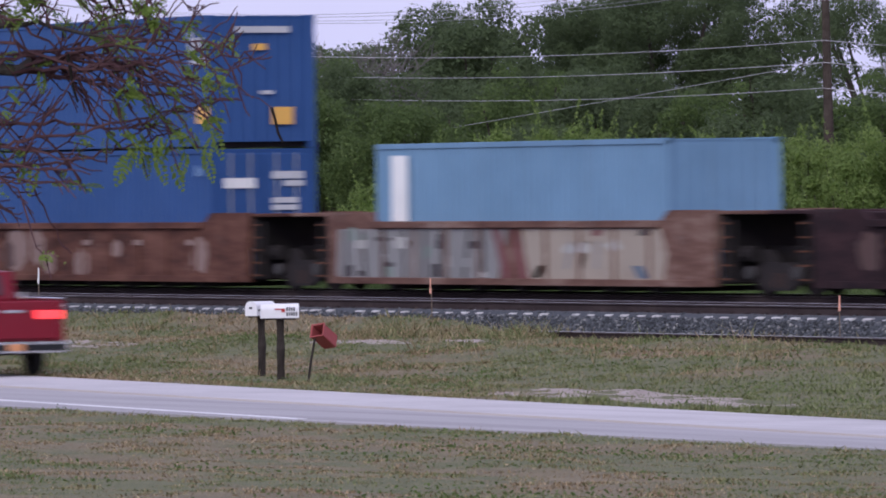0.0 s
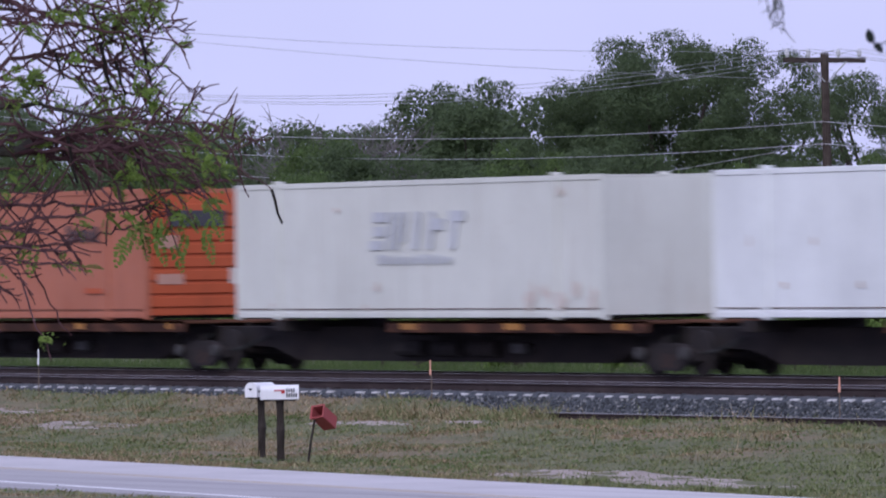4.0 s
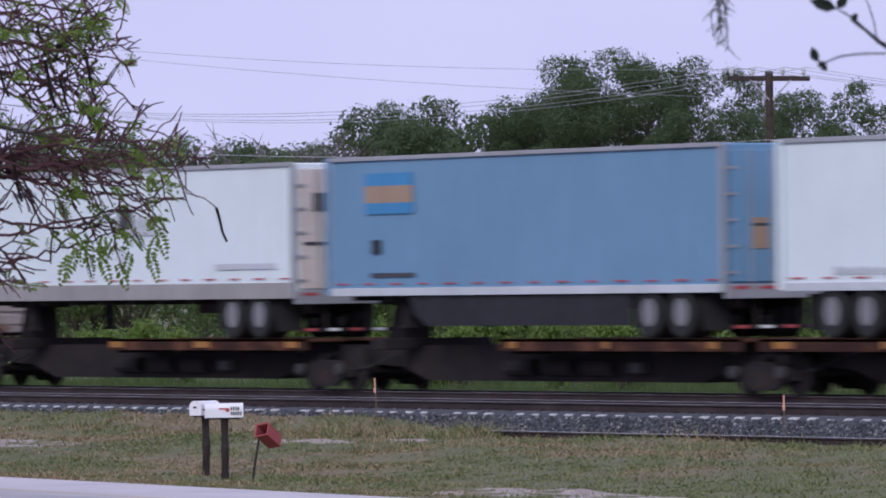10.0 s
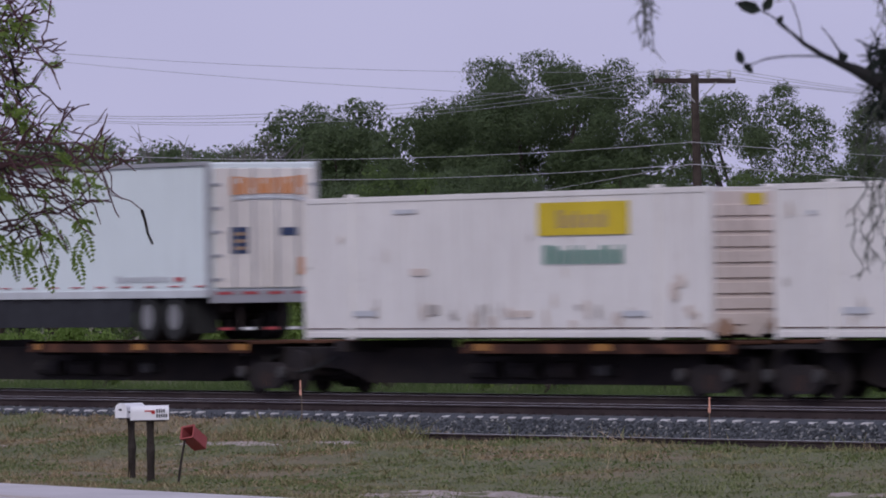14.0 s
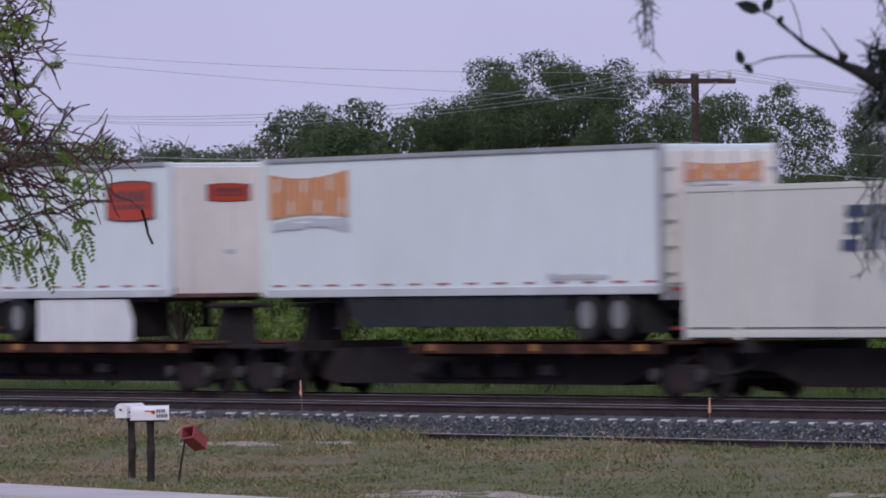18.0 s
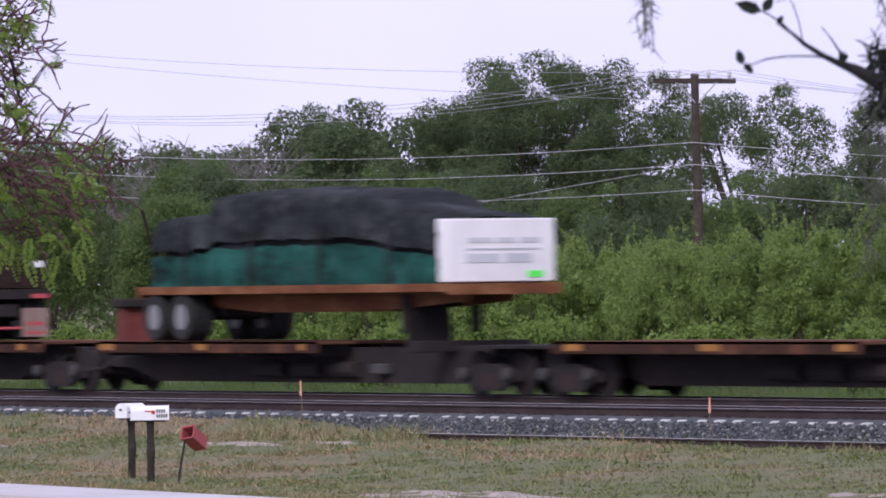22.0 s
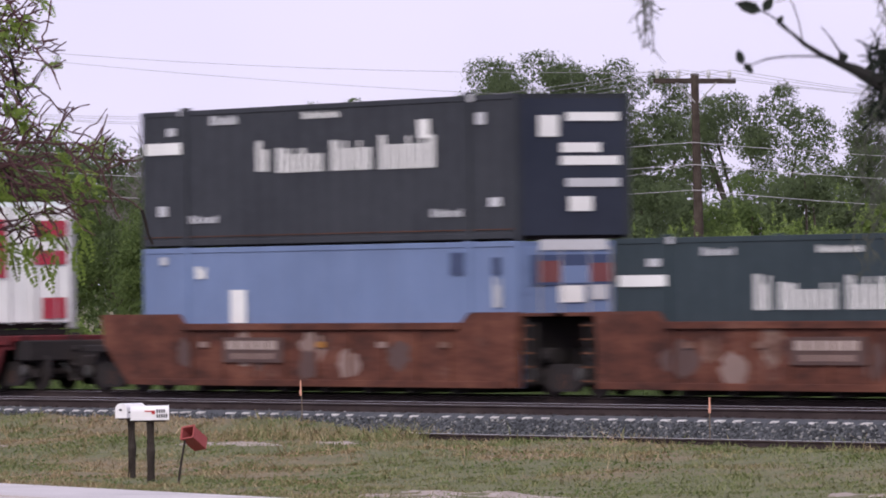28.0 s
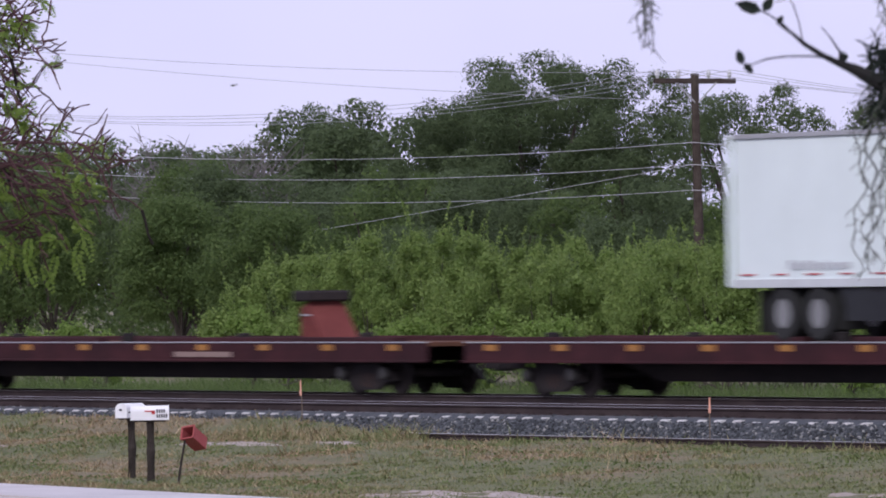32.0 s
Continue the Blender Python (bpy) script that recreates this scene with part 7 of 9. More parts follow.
LEFT = [(-263.1, 113.0, 7.9, 2.2), (-256.7, 113.0, 7.6, 2.2), (-250.5, 113.0, 7.2, 2.1), (-244.5, 113.0, 7.2, 2.1), (-238.8, 113.0, 6.7, 2.0), (-233.7, 113.0, 6.8, 1.8), (-229.2, 113.0, 6.4, 1.6), (-225.6, 113.0, 6.1, 1.5), (-221.8, 113.0, 6.5, 1.3), (-218.6, 113.0, 6.3, 1.3), (-215.8, 113.0, 5.4, 1.3), (-211.0, 112.0, 5.0, 1.5), (-205.5, 111.5, 4.2, 1.5), (-199.5, 111.0, 3.9, 1.5)]
WEED = [(-206.0, 90.0, 1.3, 1.1), (-198.4, 90.0, 1.4, 1.1), (-191.2, 90.0, 1.3, 1.0), (-184.5, 90.0, 1.5, 0.9), (-180.9, 90.0, 1.5, 0.7), (-177.1, 90.0, 1.3, 0.6), (-172.6, 90.0, 1.9, 0.5), (-170.3, 90.0, 1.9, 0.7), (-167.4, 90.0, 1.5, 0.7), (-164.6, 90.0, 1.6, 0.6), (-163.0, 90.0, 1.4, 0.6), (-159.8, 90.0, 1.8, 0.6), (-157.4, 90.0, 1.7, 0.8), (-154.9, 90.0, 1.6, 0.6), (-152.4, 90.0, 1.3, 0.6), (-150.0, 90.0, 1.4, 0.5), (-147.7, 90.0, 1.5, 0.7), (-144.9, 90.0, 1.3, 0.7), (-142.4, 90.0, 1.5, 0.7)]

for i, (x, y, z, R) in enumerate(OAKS_A + OAKS_B):
    if i < len(OAKS_A):
        tree("oak_tree", x, y, z, max(R * 1.45, 2.9), "oak", "tall dark green oak with a lumpy crown", "tree", 100 + i, 18000, 0.2, low=0.06, clumps=110, lump=(0.45, 0.9), group="oaks behind the railway")
    else:
        wide = R > 4
        tree("oak_tree", x, y, z, R, "oak", "broad dark green oak with a lumpy domed crown" if wide else "tall dark green oak with a lumpy crown", "tree", 100 + i, 150000 if wide else 46000, 0.115, low=0.06, clumps=170 if wide else 80, lump=(0.45, 1.0) if wide else (0.36, 0.78), group="oaks behind the railway")
for i, (x, y, z, R) in enumerate(MID):
    tree("broadleaf_tree", x, y + 3 * math.sin(i * 2.1), z, R * 1.5, "oak" if i % 3 else "oak_mid", "mid-height leafy tree in the wood", "tree", 200 + i, 16000, 0.13, low=0.04, clumps=56, group="trees behind the railway")
for i, (x, y, z, R) in enumerate(LEFT):
    tree("young_tree", x, y + 2 * math.sin(i * 1.7), z, R * 1.55, "oak_mid" if i % 3 else "oak", "bushy green tree at the wood's edge", "tree", 300 + i, 26000, 0.115, low=0.10, clumps=110, lump=(0.3, 0.62), ragged=2.4, group="trees at the wood's edge")


def shrub(x, y, top, R, seed):
    """A thicket shrub: leafy shoots that fan out from the foot and end at uneven heights."""
    r = np.random.default_rng(seed)
    z0 = lie(x, y)
    h = top - z0
    ob = empty("shrub", pose(x, y, z0), "dense bright green shrub beside the railway", "shrub", "shrubs beside the railway")
    n = 34
    a = r.uniform(0, 2 * np.pi, n)
    q = np.sqrt(r.uniform(0, 1, n))
    foot = np.stack([np.cos(a) * q * R * 0.4, np.sin(a) * q * R * 0.4, np.zeros(n)], 1)
    rad = r.uniform(0.2, 0.42, n)
    tip = np.stack([np.cos(a) * q * R * 1.2, np.sin(a) * q * R * 1.2, (h - rad) * (1 - 0.5 * q ** 2) * np.where(np.arange(n) < 14, r.uniform(0.85, 1.0, n), r.uniform(0.3, 0.85, n))], 1)
    k = 12500
    pick = r.integers(0, n, k)
    d = r.standard_normal((k, 3))
    d /= np.linalg.norm(d, axis=1)[:, None]
    p = tip[pick] + d * (rad[pick] * r.uniform(0.3, 1.0, k) ** 0.5 * (1 + 0.12 * r.standard_normal(k)))[:, None]
    # a few leafy shoots stand out of the heads
    m = k // 9
    t = r.uniform(0, 1, m)
    lean = r.standard_normal((n, 3)) * 0.25
    p[:m] = tip[pick[:m]] + (lean[pick[:m]] + np.array([0, 0, 0.62])) * t[:, None] + d[:m] * (0.10 * (1.1 - t))[:, None]
    p[:, 2] = np.maximum(p[:, 2], 0.05)
    quads("foliage", leaf_tris(p, 0.10, r, 0.3, d), "shrub", ob)["kind"] = "stuff"
    bm = bmesh.new()
    for i in range(0, n, 3):
        m = (foot[i] + tip[i]) / 2 + r.standard_normal(3) * 0.08
        limb(bm, [foot[i] - np.array([0, 0, 0.05]), m, tip[i]], 0.022, 0.006, 4)
    part("stem", bm, "bark", ob, "thin grey-brown stems")["kind"] = "stuff"
    return ob


thicket = random.Random(44)
for i in range(40):
    x = -190.5 + i * 1.02 + thicket.uniform(-0.4, 0.4)
    back = i % 3 == 0
    y = 100.6 + (2.2 if back else 0.0) + thicket.uniform(-1.0, 1.0)
    z = float(np.interp(x, [-191, -188, -184, -170, -165, -160, -149], [2.6, 3.7, 4.1, 3.85, 4.0, 4.8, 5.0]))
    shrub(x, y, z + thicket.uniform(-0.6, 0.15) + (0.15 if back else 0), thicket.uniform(1.0, 1.5), 900 + i)
for i, (x, y, z, R) in enumerate(WEED):
    tree("weed_clump", x, y + 1.0 * math.sin(i * 2.3), z, R * 1.2, "weed", "clump of pale green weeds beside the track", "weeds", 500 + i, 4500, 0.10, low=0.0, clumps=18, ragged=3.0, group="weeds beside the track")


def bare_tree(x, y, h, seed):
    r = random.Random(seed)
    ob = empty("bare_tree", pose(x, y, lie(x, y)), "grey leafless tree among the oaks", "tree")
    bm = bmesh.new()
    limb(bm, [(0, 0, 0), (0.1, 0, h * 0.3), (0, 0.1, h * 0.5)], 0.14, 0.09)
    part("trunk", bm, "pale_bark", ob)
    for i in range(44):
        a, e = r.uniform(0, 6.28), r.uniform(0.3, 1.2)
        b = Vector((0, 0, h * r.uniform(0.35, 0.6)))
        d = Vector((math.cos(a) * math.cos(e), math.sin(a) * math.cos(e), math.sin(e)))
        ln = h * r.uniform(0.2, 0.42)
        t = b + d * ln
        bm = limb(bmesh.new(), [b, b + d * ln * 0.5 + Vector((r.uniform(-.2, .2), 0, 0.1)), t], 0.035, 0.012, 4)
        for k in range(22):
            s = b.lerp(t, r.uniform(0.4, 1))
            q = s + Vector((r.uniform(-1, 1), r.uniform(-1, 1), r.uniform(-0.1, 1))) * 0.7
            limb(bm, [s, s.lerp(q, 0.5) + Vector((0, 0, 0.05)), q], 0.016, 0.008, 3)
        part("limb", bm, "pale_bark", ob)


M["pale_bark"] = rusty("pale_grey_bark", (0.11, 0.10, 0.10), (0.17, 0.155, 0.155), (0.24, 0.22, 0.215), 4.0)
bare_tree(-276.1, 142.0, 9.1, 3)
bare_tree(-272.3, 142.5, 9.3, 4)
bare_tree(-269.6, 141.5, 8.9, 6)


def far_woods():
    """The wood goes on behind the first trees; too far off to count."""
    r = np.random.default_rng(9)
    blobs = []
    for i in range(520):
        x = r.uniform(-560, -110)
        blobs.append((x, r.uniform(168, 186), r.uniform(0.5, 6.4), r.uniform(1.4, 2.6)))
    p, out = crown_points(blobs, 70000, r, 0.3)
    ob = quads("far_woods", leaf_tris(p, 0.42, r, 0.25, out), "oak")
    tagged(ob, "dark band of dense woods behind the oaks", "woods", kind="stuff")
    blobs = []
    for i in range(340):
        x = r.uniform(-330, -160)
        blobs.append((x, r.uniform(113, 124), r.uniform(-0.2, 2.2), r.uniform(0.8, 1.6)))
    p, out = crown_points(blobs, 70000, r, 0.3)
    tagged(quads("undergrowth", leaf_tris(p, 0.2, r, 0.25, out), "oak_mid"), "tangled green undergrowth at the wood's foot", "undergrowth", kind="stuff")


far_woods()


# ---- grass ----
def grass_material():
    m, n, l, b = material("grass_blades", 0.8)
    g = n.new("ShaderNodeNewGeometry")
    tc = n.new("ShaderNodeTexCoord")
    isl = g.outputs["Random Per Island"]
    green = ramp(n, l, isl, [(0.0, (0.098, 0.118, 0.050)), (0.5, (0.148, 0.172, 0.072)), (1.0, (0.225, 0.238, 0.115))])
    dry = ramp(n, l, isl, [(0.0, (0.135, 0.098, 0.056)), (0.6, (0.285, 0.208, 0.125)), (1.0, (0.46, 0.36, 0.235))])
    a = noise_tex(n, l, coords(n, l, (0.16, 0.55, 0.3)), 1.0, 5, 0.62)
    c = noise_tex(n, l, tc.outputs["Object"], 2.2, 3, 0.6)
    f = mixed(n, l, 0.35, mixed(n, l, 0.35, a, c), noise_tex(n, l, tc.outputs["Object"], 9.0, 3, 0.7))
    f = mixed(n, l, lush(n, l), f, (0.40, 0.40, 0.40))
    l.new(mixed(n, l, ramp(n, l, f, [(0.465, (0, 0, 0)), (0.53, (1, 1, 1))]), green, dry), b.inputs["Base Color"])
    b.inputs["Specular IOR Level"].default_value = 0.15
    return m


M["grass"] = grass_material()
M["verge_weed"] = foliage("verge_weed_leaves", (0.072, 0.112, 0.034), (0.108, 0.162, 0.048), (0.165, 0.22, 0.075))


def blades(x, y, hmin, hmax, r, wide=0.012):
    """Bent blades as quads standing on the ground."""
    n = len(x)
    z = np.array([uneven(a, b) for a, b in zip(x, y)])
    base = np.stack([x, y, z - 0.01], 1)
    ang = r.uniform(0, 2 * np.pi, n)
    side = np.stack([np.cos(ang), np.sin(ang), np.zeros(n)], 1) * (wide * r.uniform(0.6, 1.5, n))[:, None]
    clump = np.array([noise.noise((a * 0.35, b * 0.9, 7.0)) + 0.6 * noise.noise((a * 1.3, b * 2.2, 9.0)) for a, b in zip(x, y)])
    h = r.uniform(hmin, hmax, n) * r.uniform(0.5, 1.0, n) * np.clip(1.0 + 0.9 * clump, 0.65, 1.9)
    lean = r.standard_normal((n, 3)) * 0.75
    lean[:, 2] = 1.0
    tip = base + lean * h[:, None]
    return np.stack([base - side, base + side, tip], 1)


def tufted(n, x0, x1, y0, y1, r, clump=0.5, each=5):
    """Places in loose tufts inside a strip, y given as functions of x."""
    m = n // each
    cx = r.uniform(x0, x1, m)
    lo, hi = np.array([y0(a) for a in cx]), np.array([y1(a) for a in cx])
    cy = lo + (hi - lo) * r.uniform(0, 1, m)
    k = r.integers(0, m, n)
    x, y = cx[k] + clump * 0.5 * r.standard_normal(n), cy[k] + clump * 0.5 * r.standard_normal(n)
    lo, hi = np.array([y0(a) for a in x]), np.array([y1(a) for a in x])
    ok = (y > lo) & (y < hi)
    for cx, cy, rx, ry in SAND:
        ok &= (((x - cx) / rx) ** 2 + ((y - cy) / ry) ** 2 > 0.8) | (r.uniform(0, 1, n) < 0.25)
    return x[ok], y[ok]


def meadow():
    r = np.random.default_rng(21)
    toe = lambda x: 71.0 if x > -126 else min(71.95, 71.0 + (-126 - x) * 0.1)
    sets = [(180000, -165, -88, lambda x: road_far(x) + 0.15, toe, 0.02, 0.07), (6000, -165, -112, lambda x: 67.5, toe, 0.05, 0.16),
            (900, -150, -100, lambda x: 70.2, lambda x: 71.3, 0.10, 0.32),
            (2200, -135.5, -127.5, lambda x: 69.9, lambda x: 71.3, 0.12, 0.34),
            (2600, -165, -92, lambda x: road_far(x) + 0.6, toe, 0.07, 0.20),
            (130000, -118, -68, lambda x: 36.0, lambda x: road_near(x) - 0.1, 0.015, 0.045), (6000, -150, -72, lambda x: road_near(x) - 1.6, lambda x: road_near(x) + 0.1, 0.03, 0.075),
            (9000, -165, -90, lambda x: road_far(x) - 0.05, lambda x: road_far(x) + 1.0, 0.05, 0.15),
            (5000, -200, -110, lambda x: 75.6, lambda x: 77.3, 0.04, 0.16)]
    out = []
    for n, x0, x1, y0, y1, a, b in sets:
        x, y = tufted(n, x0, x1, y0, y1, r, 0.5, 2 if n > 50000 else 5)
        out.append(blades(x, y, a, b, r))
    # thick single tufts that stand above the mown grass
    for n, x0, x1, y0, y1, tall in ((46000, -165, -90, lambda x: road_far(x) + 0.3, toe, 0.105), (30000, -118, -70, lambda x: 38.0, lambda x: road_near(x) - 0.3, 0.06)):
        x, y = tufted(n, x0, x1, y0, y1, r, 0.22, 34)
        out.append(blades(x, y, 0.03, tall, r))
    tagged(quads("grass", np.concatenate(out), "grass"), "patchy mown grass, part green and part dry", "grass", kind="stuff")
    # low broad-leaved weeds in the verge, in loose mats
    x, y = tufted(26000, -165, -90, lambda x: road_far(x) + 0.4, toe, r, 0.9)
    keep = np.array([noise.noise((a * 0.28, b * 0.5, 4.0)) > 0.02 for a, b in zip(x, y)])
    x, y = x[keep], y[keep]
    x2, y2 = tufted(16000, -118, -70, lambda x: 38.0, lambda x: road_near(x) - 0.3, r, 0.9)
    keep = np.array([noise.noise((a * 0.22, b * 0.4, 2.0)) > 0.12 for a, b in zip(x2, y2)])
    x, y = np.concatenate([x, x2[keep]]), np.concatenate([y, y2[keep]])
    z = np.array([uneven(a, b) for a, b in zip(x, y)]) + r.uniform(0.0, 0.09, len(x)) * r.uniform(0.3, 1, len(x))
    tagged(quads("low_weeds", leaf_quads(np.stack([x, y, z], 1), 0.055, r, 0.8), "verge_weed"), "low green weeds matted in the verge", "weeds", kind="stuff")
    x, y = tufted(60000, -215, -105, lambda x: 82.4, lambda x: 92.0, r)
    tagged(quads("rank_grass", blades(x, y, 0.3, 0.7, r, 0.016), "oak_mid"), "rank green grass behind the far track", "grass", kind="stuff")
    # taller dry stalks here and there
    x, y = tufted(120, -150, -95, lambda x: 66.0, lambda x: 71.2, r, 0.2)
    tagged(quads("grass_stalk", blades(x, y, 0.35, 0.75, r, 0.007), "grass"), "tall thin dry grass stalks by the ballast", "grass", kind="stuff")


meadow()


# ---- pole line ----
M["pole_wood"] = rusty("weathered_pole_wood", (0.035, 0.027, 0.024), (0.07, 0.055, 0.048), (0.11, 0.09, 0.08), 3.0)
M["porcelain"] = paint("grey_porcelain", (0.55, 0.55, 0.58), amount=0.2, rough=0.3)
M["wire_bright"] = paint("bright_cable", (0.50, 0.50, 0.52), amount=0.2, rough=0.4, metal=0.4)
M["wire_dark"] = paint("grey_cable", (0.30, 0.30, 0.33), amount=0.2, rough=0.5)
POLE = Vector((-190.3, 114.3, 0))


def utility_pole(x, y, label, rise=0.0):
    p = empty("utility_pole", pose(x, y, lie(x, y), 0, -1.2, 0), label, "utility pole", "poles of the line")
    zt = 8.15 - lie(x, y) + rise
    part("post", limb(bmesh.new(), [(0, 0, -0.2), (0.02, 0, zt * 0.5), (0, 0, zt)], 0.17, 0.115, 10), "pole_wood", p)
    za = 7.95 - lie(x, y) + rise
    part("crossarm", box(bmesh.new(), -0.06, 0.06, -1.3, 1.3, za - 0.07, za + 0.07, 0.01), "pole_wood", p)
    for s in (-1, 1):
        part("brace", rod(bmesh.new(), (0.08, s * 0.65, za - 0.05), (0.08, s * 0.05, za - 0.6), 0.022, seg=6), "galv", p)
    for yy in (-1.2, -0.52, 0.45, 1.12):
        bm = bmesh.new()
        lathe(bm, [(0.0, 0.03), (0.06, 0.05), (0.08, 0.075), (0.13, 0.06), (0.16, 0.07), (0.22, 0.04), (0.25, 0.03)], (0, yy, za + 0.07), "z", 10)
        part("insulator", bm, "porcelain", p)
    for z in (6.25 + rise, 5.61 + rise, 4.93 + rise):
        bm = bmesh.new()
        box(bm, -0.22, -0.1, -0.03, 0.03, z - lie(x, y) - 0.03, z - lie(x, y) + 0.03)
        part("bracket", bm, "galv", p)
    return p


def cable(name, pts, sag, r, mat, label):
    """A hanging wire between points, with sag metres of belly in each span."""
    bm = bmesh.new()
    for a, b in zip(pts, pts[1:]):
        a, b = Vector(a), Vector(b)
        line = []
        for i in range(25):
            k = i / 24
            p = a.lerp(b, k)
            p.z -= 4 * sag * k * (1 - k)
            line.append(p)
        limb(bm, line, r, r, 4)
    me = bpy.data.meshes.new(name)
    bm.to_mesh(me)
    bm.free()
    me.materials.append(M[mat])
    return tagged(new(name, me), label, "cable", "cables of the pole line")


SPAN = 78.0
for k in (-1, 0, 1):
    utility_pole(POLE.x + k * SPAN, POLE.y, "wooden utility pole with a crossarm and insulators", 3.6 if k < 0 else 0.0)
for yy in (-1.2, -0.52, 0.45, 1.12):
    cable("power_line", [(POLE.x + k * SPAN, POLE.y + yy, 8.25 + (3.6 if k < 0 else 0.0)) for k in (-1, 0, 1)], 2.2 + 0.12 * yy, 0.007, "wire_dark", "thin grey wire strung between poles")
for z, sg in ((6.25, 1.31), (5.64, 1.31), (4.93, 1.28)):
    cable("telephone_cable", [(POLE.x + k * SPAN, POLE.y - 0.2, z + (3.6 if k < 0 else 0.0)) for k in (-1, 0, 1)], sg, 0.0085, "wire_bright", "bright cable strung between poles")
cable("telephone_cable", [(POLE.x, POLE.y - 0.2, 5.64), (POLE.x - 50, POLE.y - 1.0, 2.2)], 0.1, 0.0075, "wire_bright", "bright cable strung between poles")
for za, zb, sag in ((8.2, 15.4, 1.56), (7.4, 15.2, 1.2)):
    cable("service_wire", [(POLE.x, POLE.y - 0.5, za), (-252.0, 92.0, zb)], sag, 0.006, "wire_dark", "thin grey wire strung between poles")


# ---- roadside ----
M["box_white"] = paint("white_enamel", (0.78, 0.77, 0.80), (0.4, 0.36, 0.34), 0.15, rough=0.35)
M["old_post"] = rusty("weathered_grey_post", (0.022, 0.018, 0.017), (0.045, 0.037, 0.034), (0.075, 0.062, 0.056), 5.0)
M["red_plastic"] = paint("faded_red_plastic", (0.36, 0.075, 0.075), (0.5, 0.25, 0.24), 0.35, rough=0.5)
M["red_dark"] = paint("red_inside", (0.16, 0.015, 0.018), amount=0.1)
M["flag_red"] = paint("red_flag", (0.45, 0.03, 0.03), amount=0.1)
M["stake_wood"] = rusty("stake_wood", (0.10, 0.08, 0.06), (0.17, 0.13, 0.10), (0.22, 0.18, 0.14), 6.0)
M["tape_orange"] = paint("orange_tape", (0.72, 0.36, 0.26), (0.8, 0.6, 0.5), 0.4)
M["sand"] = rusty("pale_sand", (0.23, 0.19, 0.165), (0.35, 0.30, 0.275), (0.50, 0.445, 0.42), 3.0)


def letter_box(x, y, zb, length, width, height, flag, label, turn):
    """A letter box on a round post: domed body along y, door towards the road."""
    z0 = uneven(x, y)
    ob = empty("mailbox", pose(x, y, z0, 0, 0, turn), label, "mailbox", "mailboxes by the road")
    h = zb - z0
    part("post", limb(bmesh.new(), [(0, 0, -0.1), (0.012, 0.004, h * 0.5), (0, 0, h)], 0.082, 0.074, 10), "old_post", ob, "round weathered wooden post")
    part("shelf", box(bmesh.new(), -width * 0.42, width * 0.42, -length * 0.45, length * 0.42, h - 0.03, h, 0.004), "old_post", ob)
    prof = [(-width / 2, 0), (width / 2, 0)] + [(math.cos(a) * width / 2, height - width * 0.42 + math.sin(a) * width * 0.42) for a in np.linspace(0, math.pi, 11)]
    prism_pts = [(px, pz + h) for px, pz in prof]
    body = part("body", prism(bmesh.new(), prism_pts, -length / 2, length / 2), "box_white", ob)
    dp = [(px * 1.04, (pz - height / 2) * 1.04 + height / 2 + h) for px, pz in prof]
    door = part("door", prism(bmesh.new(), dp, -length / 2 - 0.025, -length / 2), "box_white", ob)
    part("knob", box(bmesh.new(), -0.025, 0.025, -length / 2 - 0.06, -length / 2 - 0.02, h + height * 0.5, h + height * 0.62, 0.006), "logo_dark", door)
    part("back_plate", prism(bmesh.new(), dp, length / 2, length / 2 + 0.008), "box_white", ob)
    if flag:
        xx = width / 2 + 0.004
        bm = bmesh.new()
        box(bm, xx, xx + 0.008, -0.10, 0.08, h + height * 0.58, h + height * 0.66)
        box(bm, xx, xx + 0.008, 0.02, 0.08, h + height * 0.42, h + height * 0.62)
        part("signal_flag", bm, "flag_red", ob, "lowered red flag")
        bm = bmesh.new()
        for row in (0.50, 0.16):
            for i in range(4 if row > 0.4 else 5):
                y0 = 0.105 + i * 0.040
                box(bm, xx, xx + 0.004, y0, y0 + 0.025, h + height * row, h + height * (row + 0.25))
        part("lettering", bm, "logo_dark", ob, "two short rows of black bars")
    return ob


letter_box(-125.15, 63.54, 0.17, 0.50, 0.25, 0.25, False, "older white mailbox on a dark round post", 24)
letter_box(-123.71, 63.18, 0.145, 0.63, 0.26, 0.25, True, "clean white mailbox with a red flag on a post", -25)


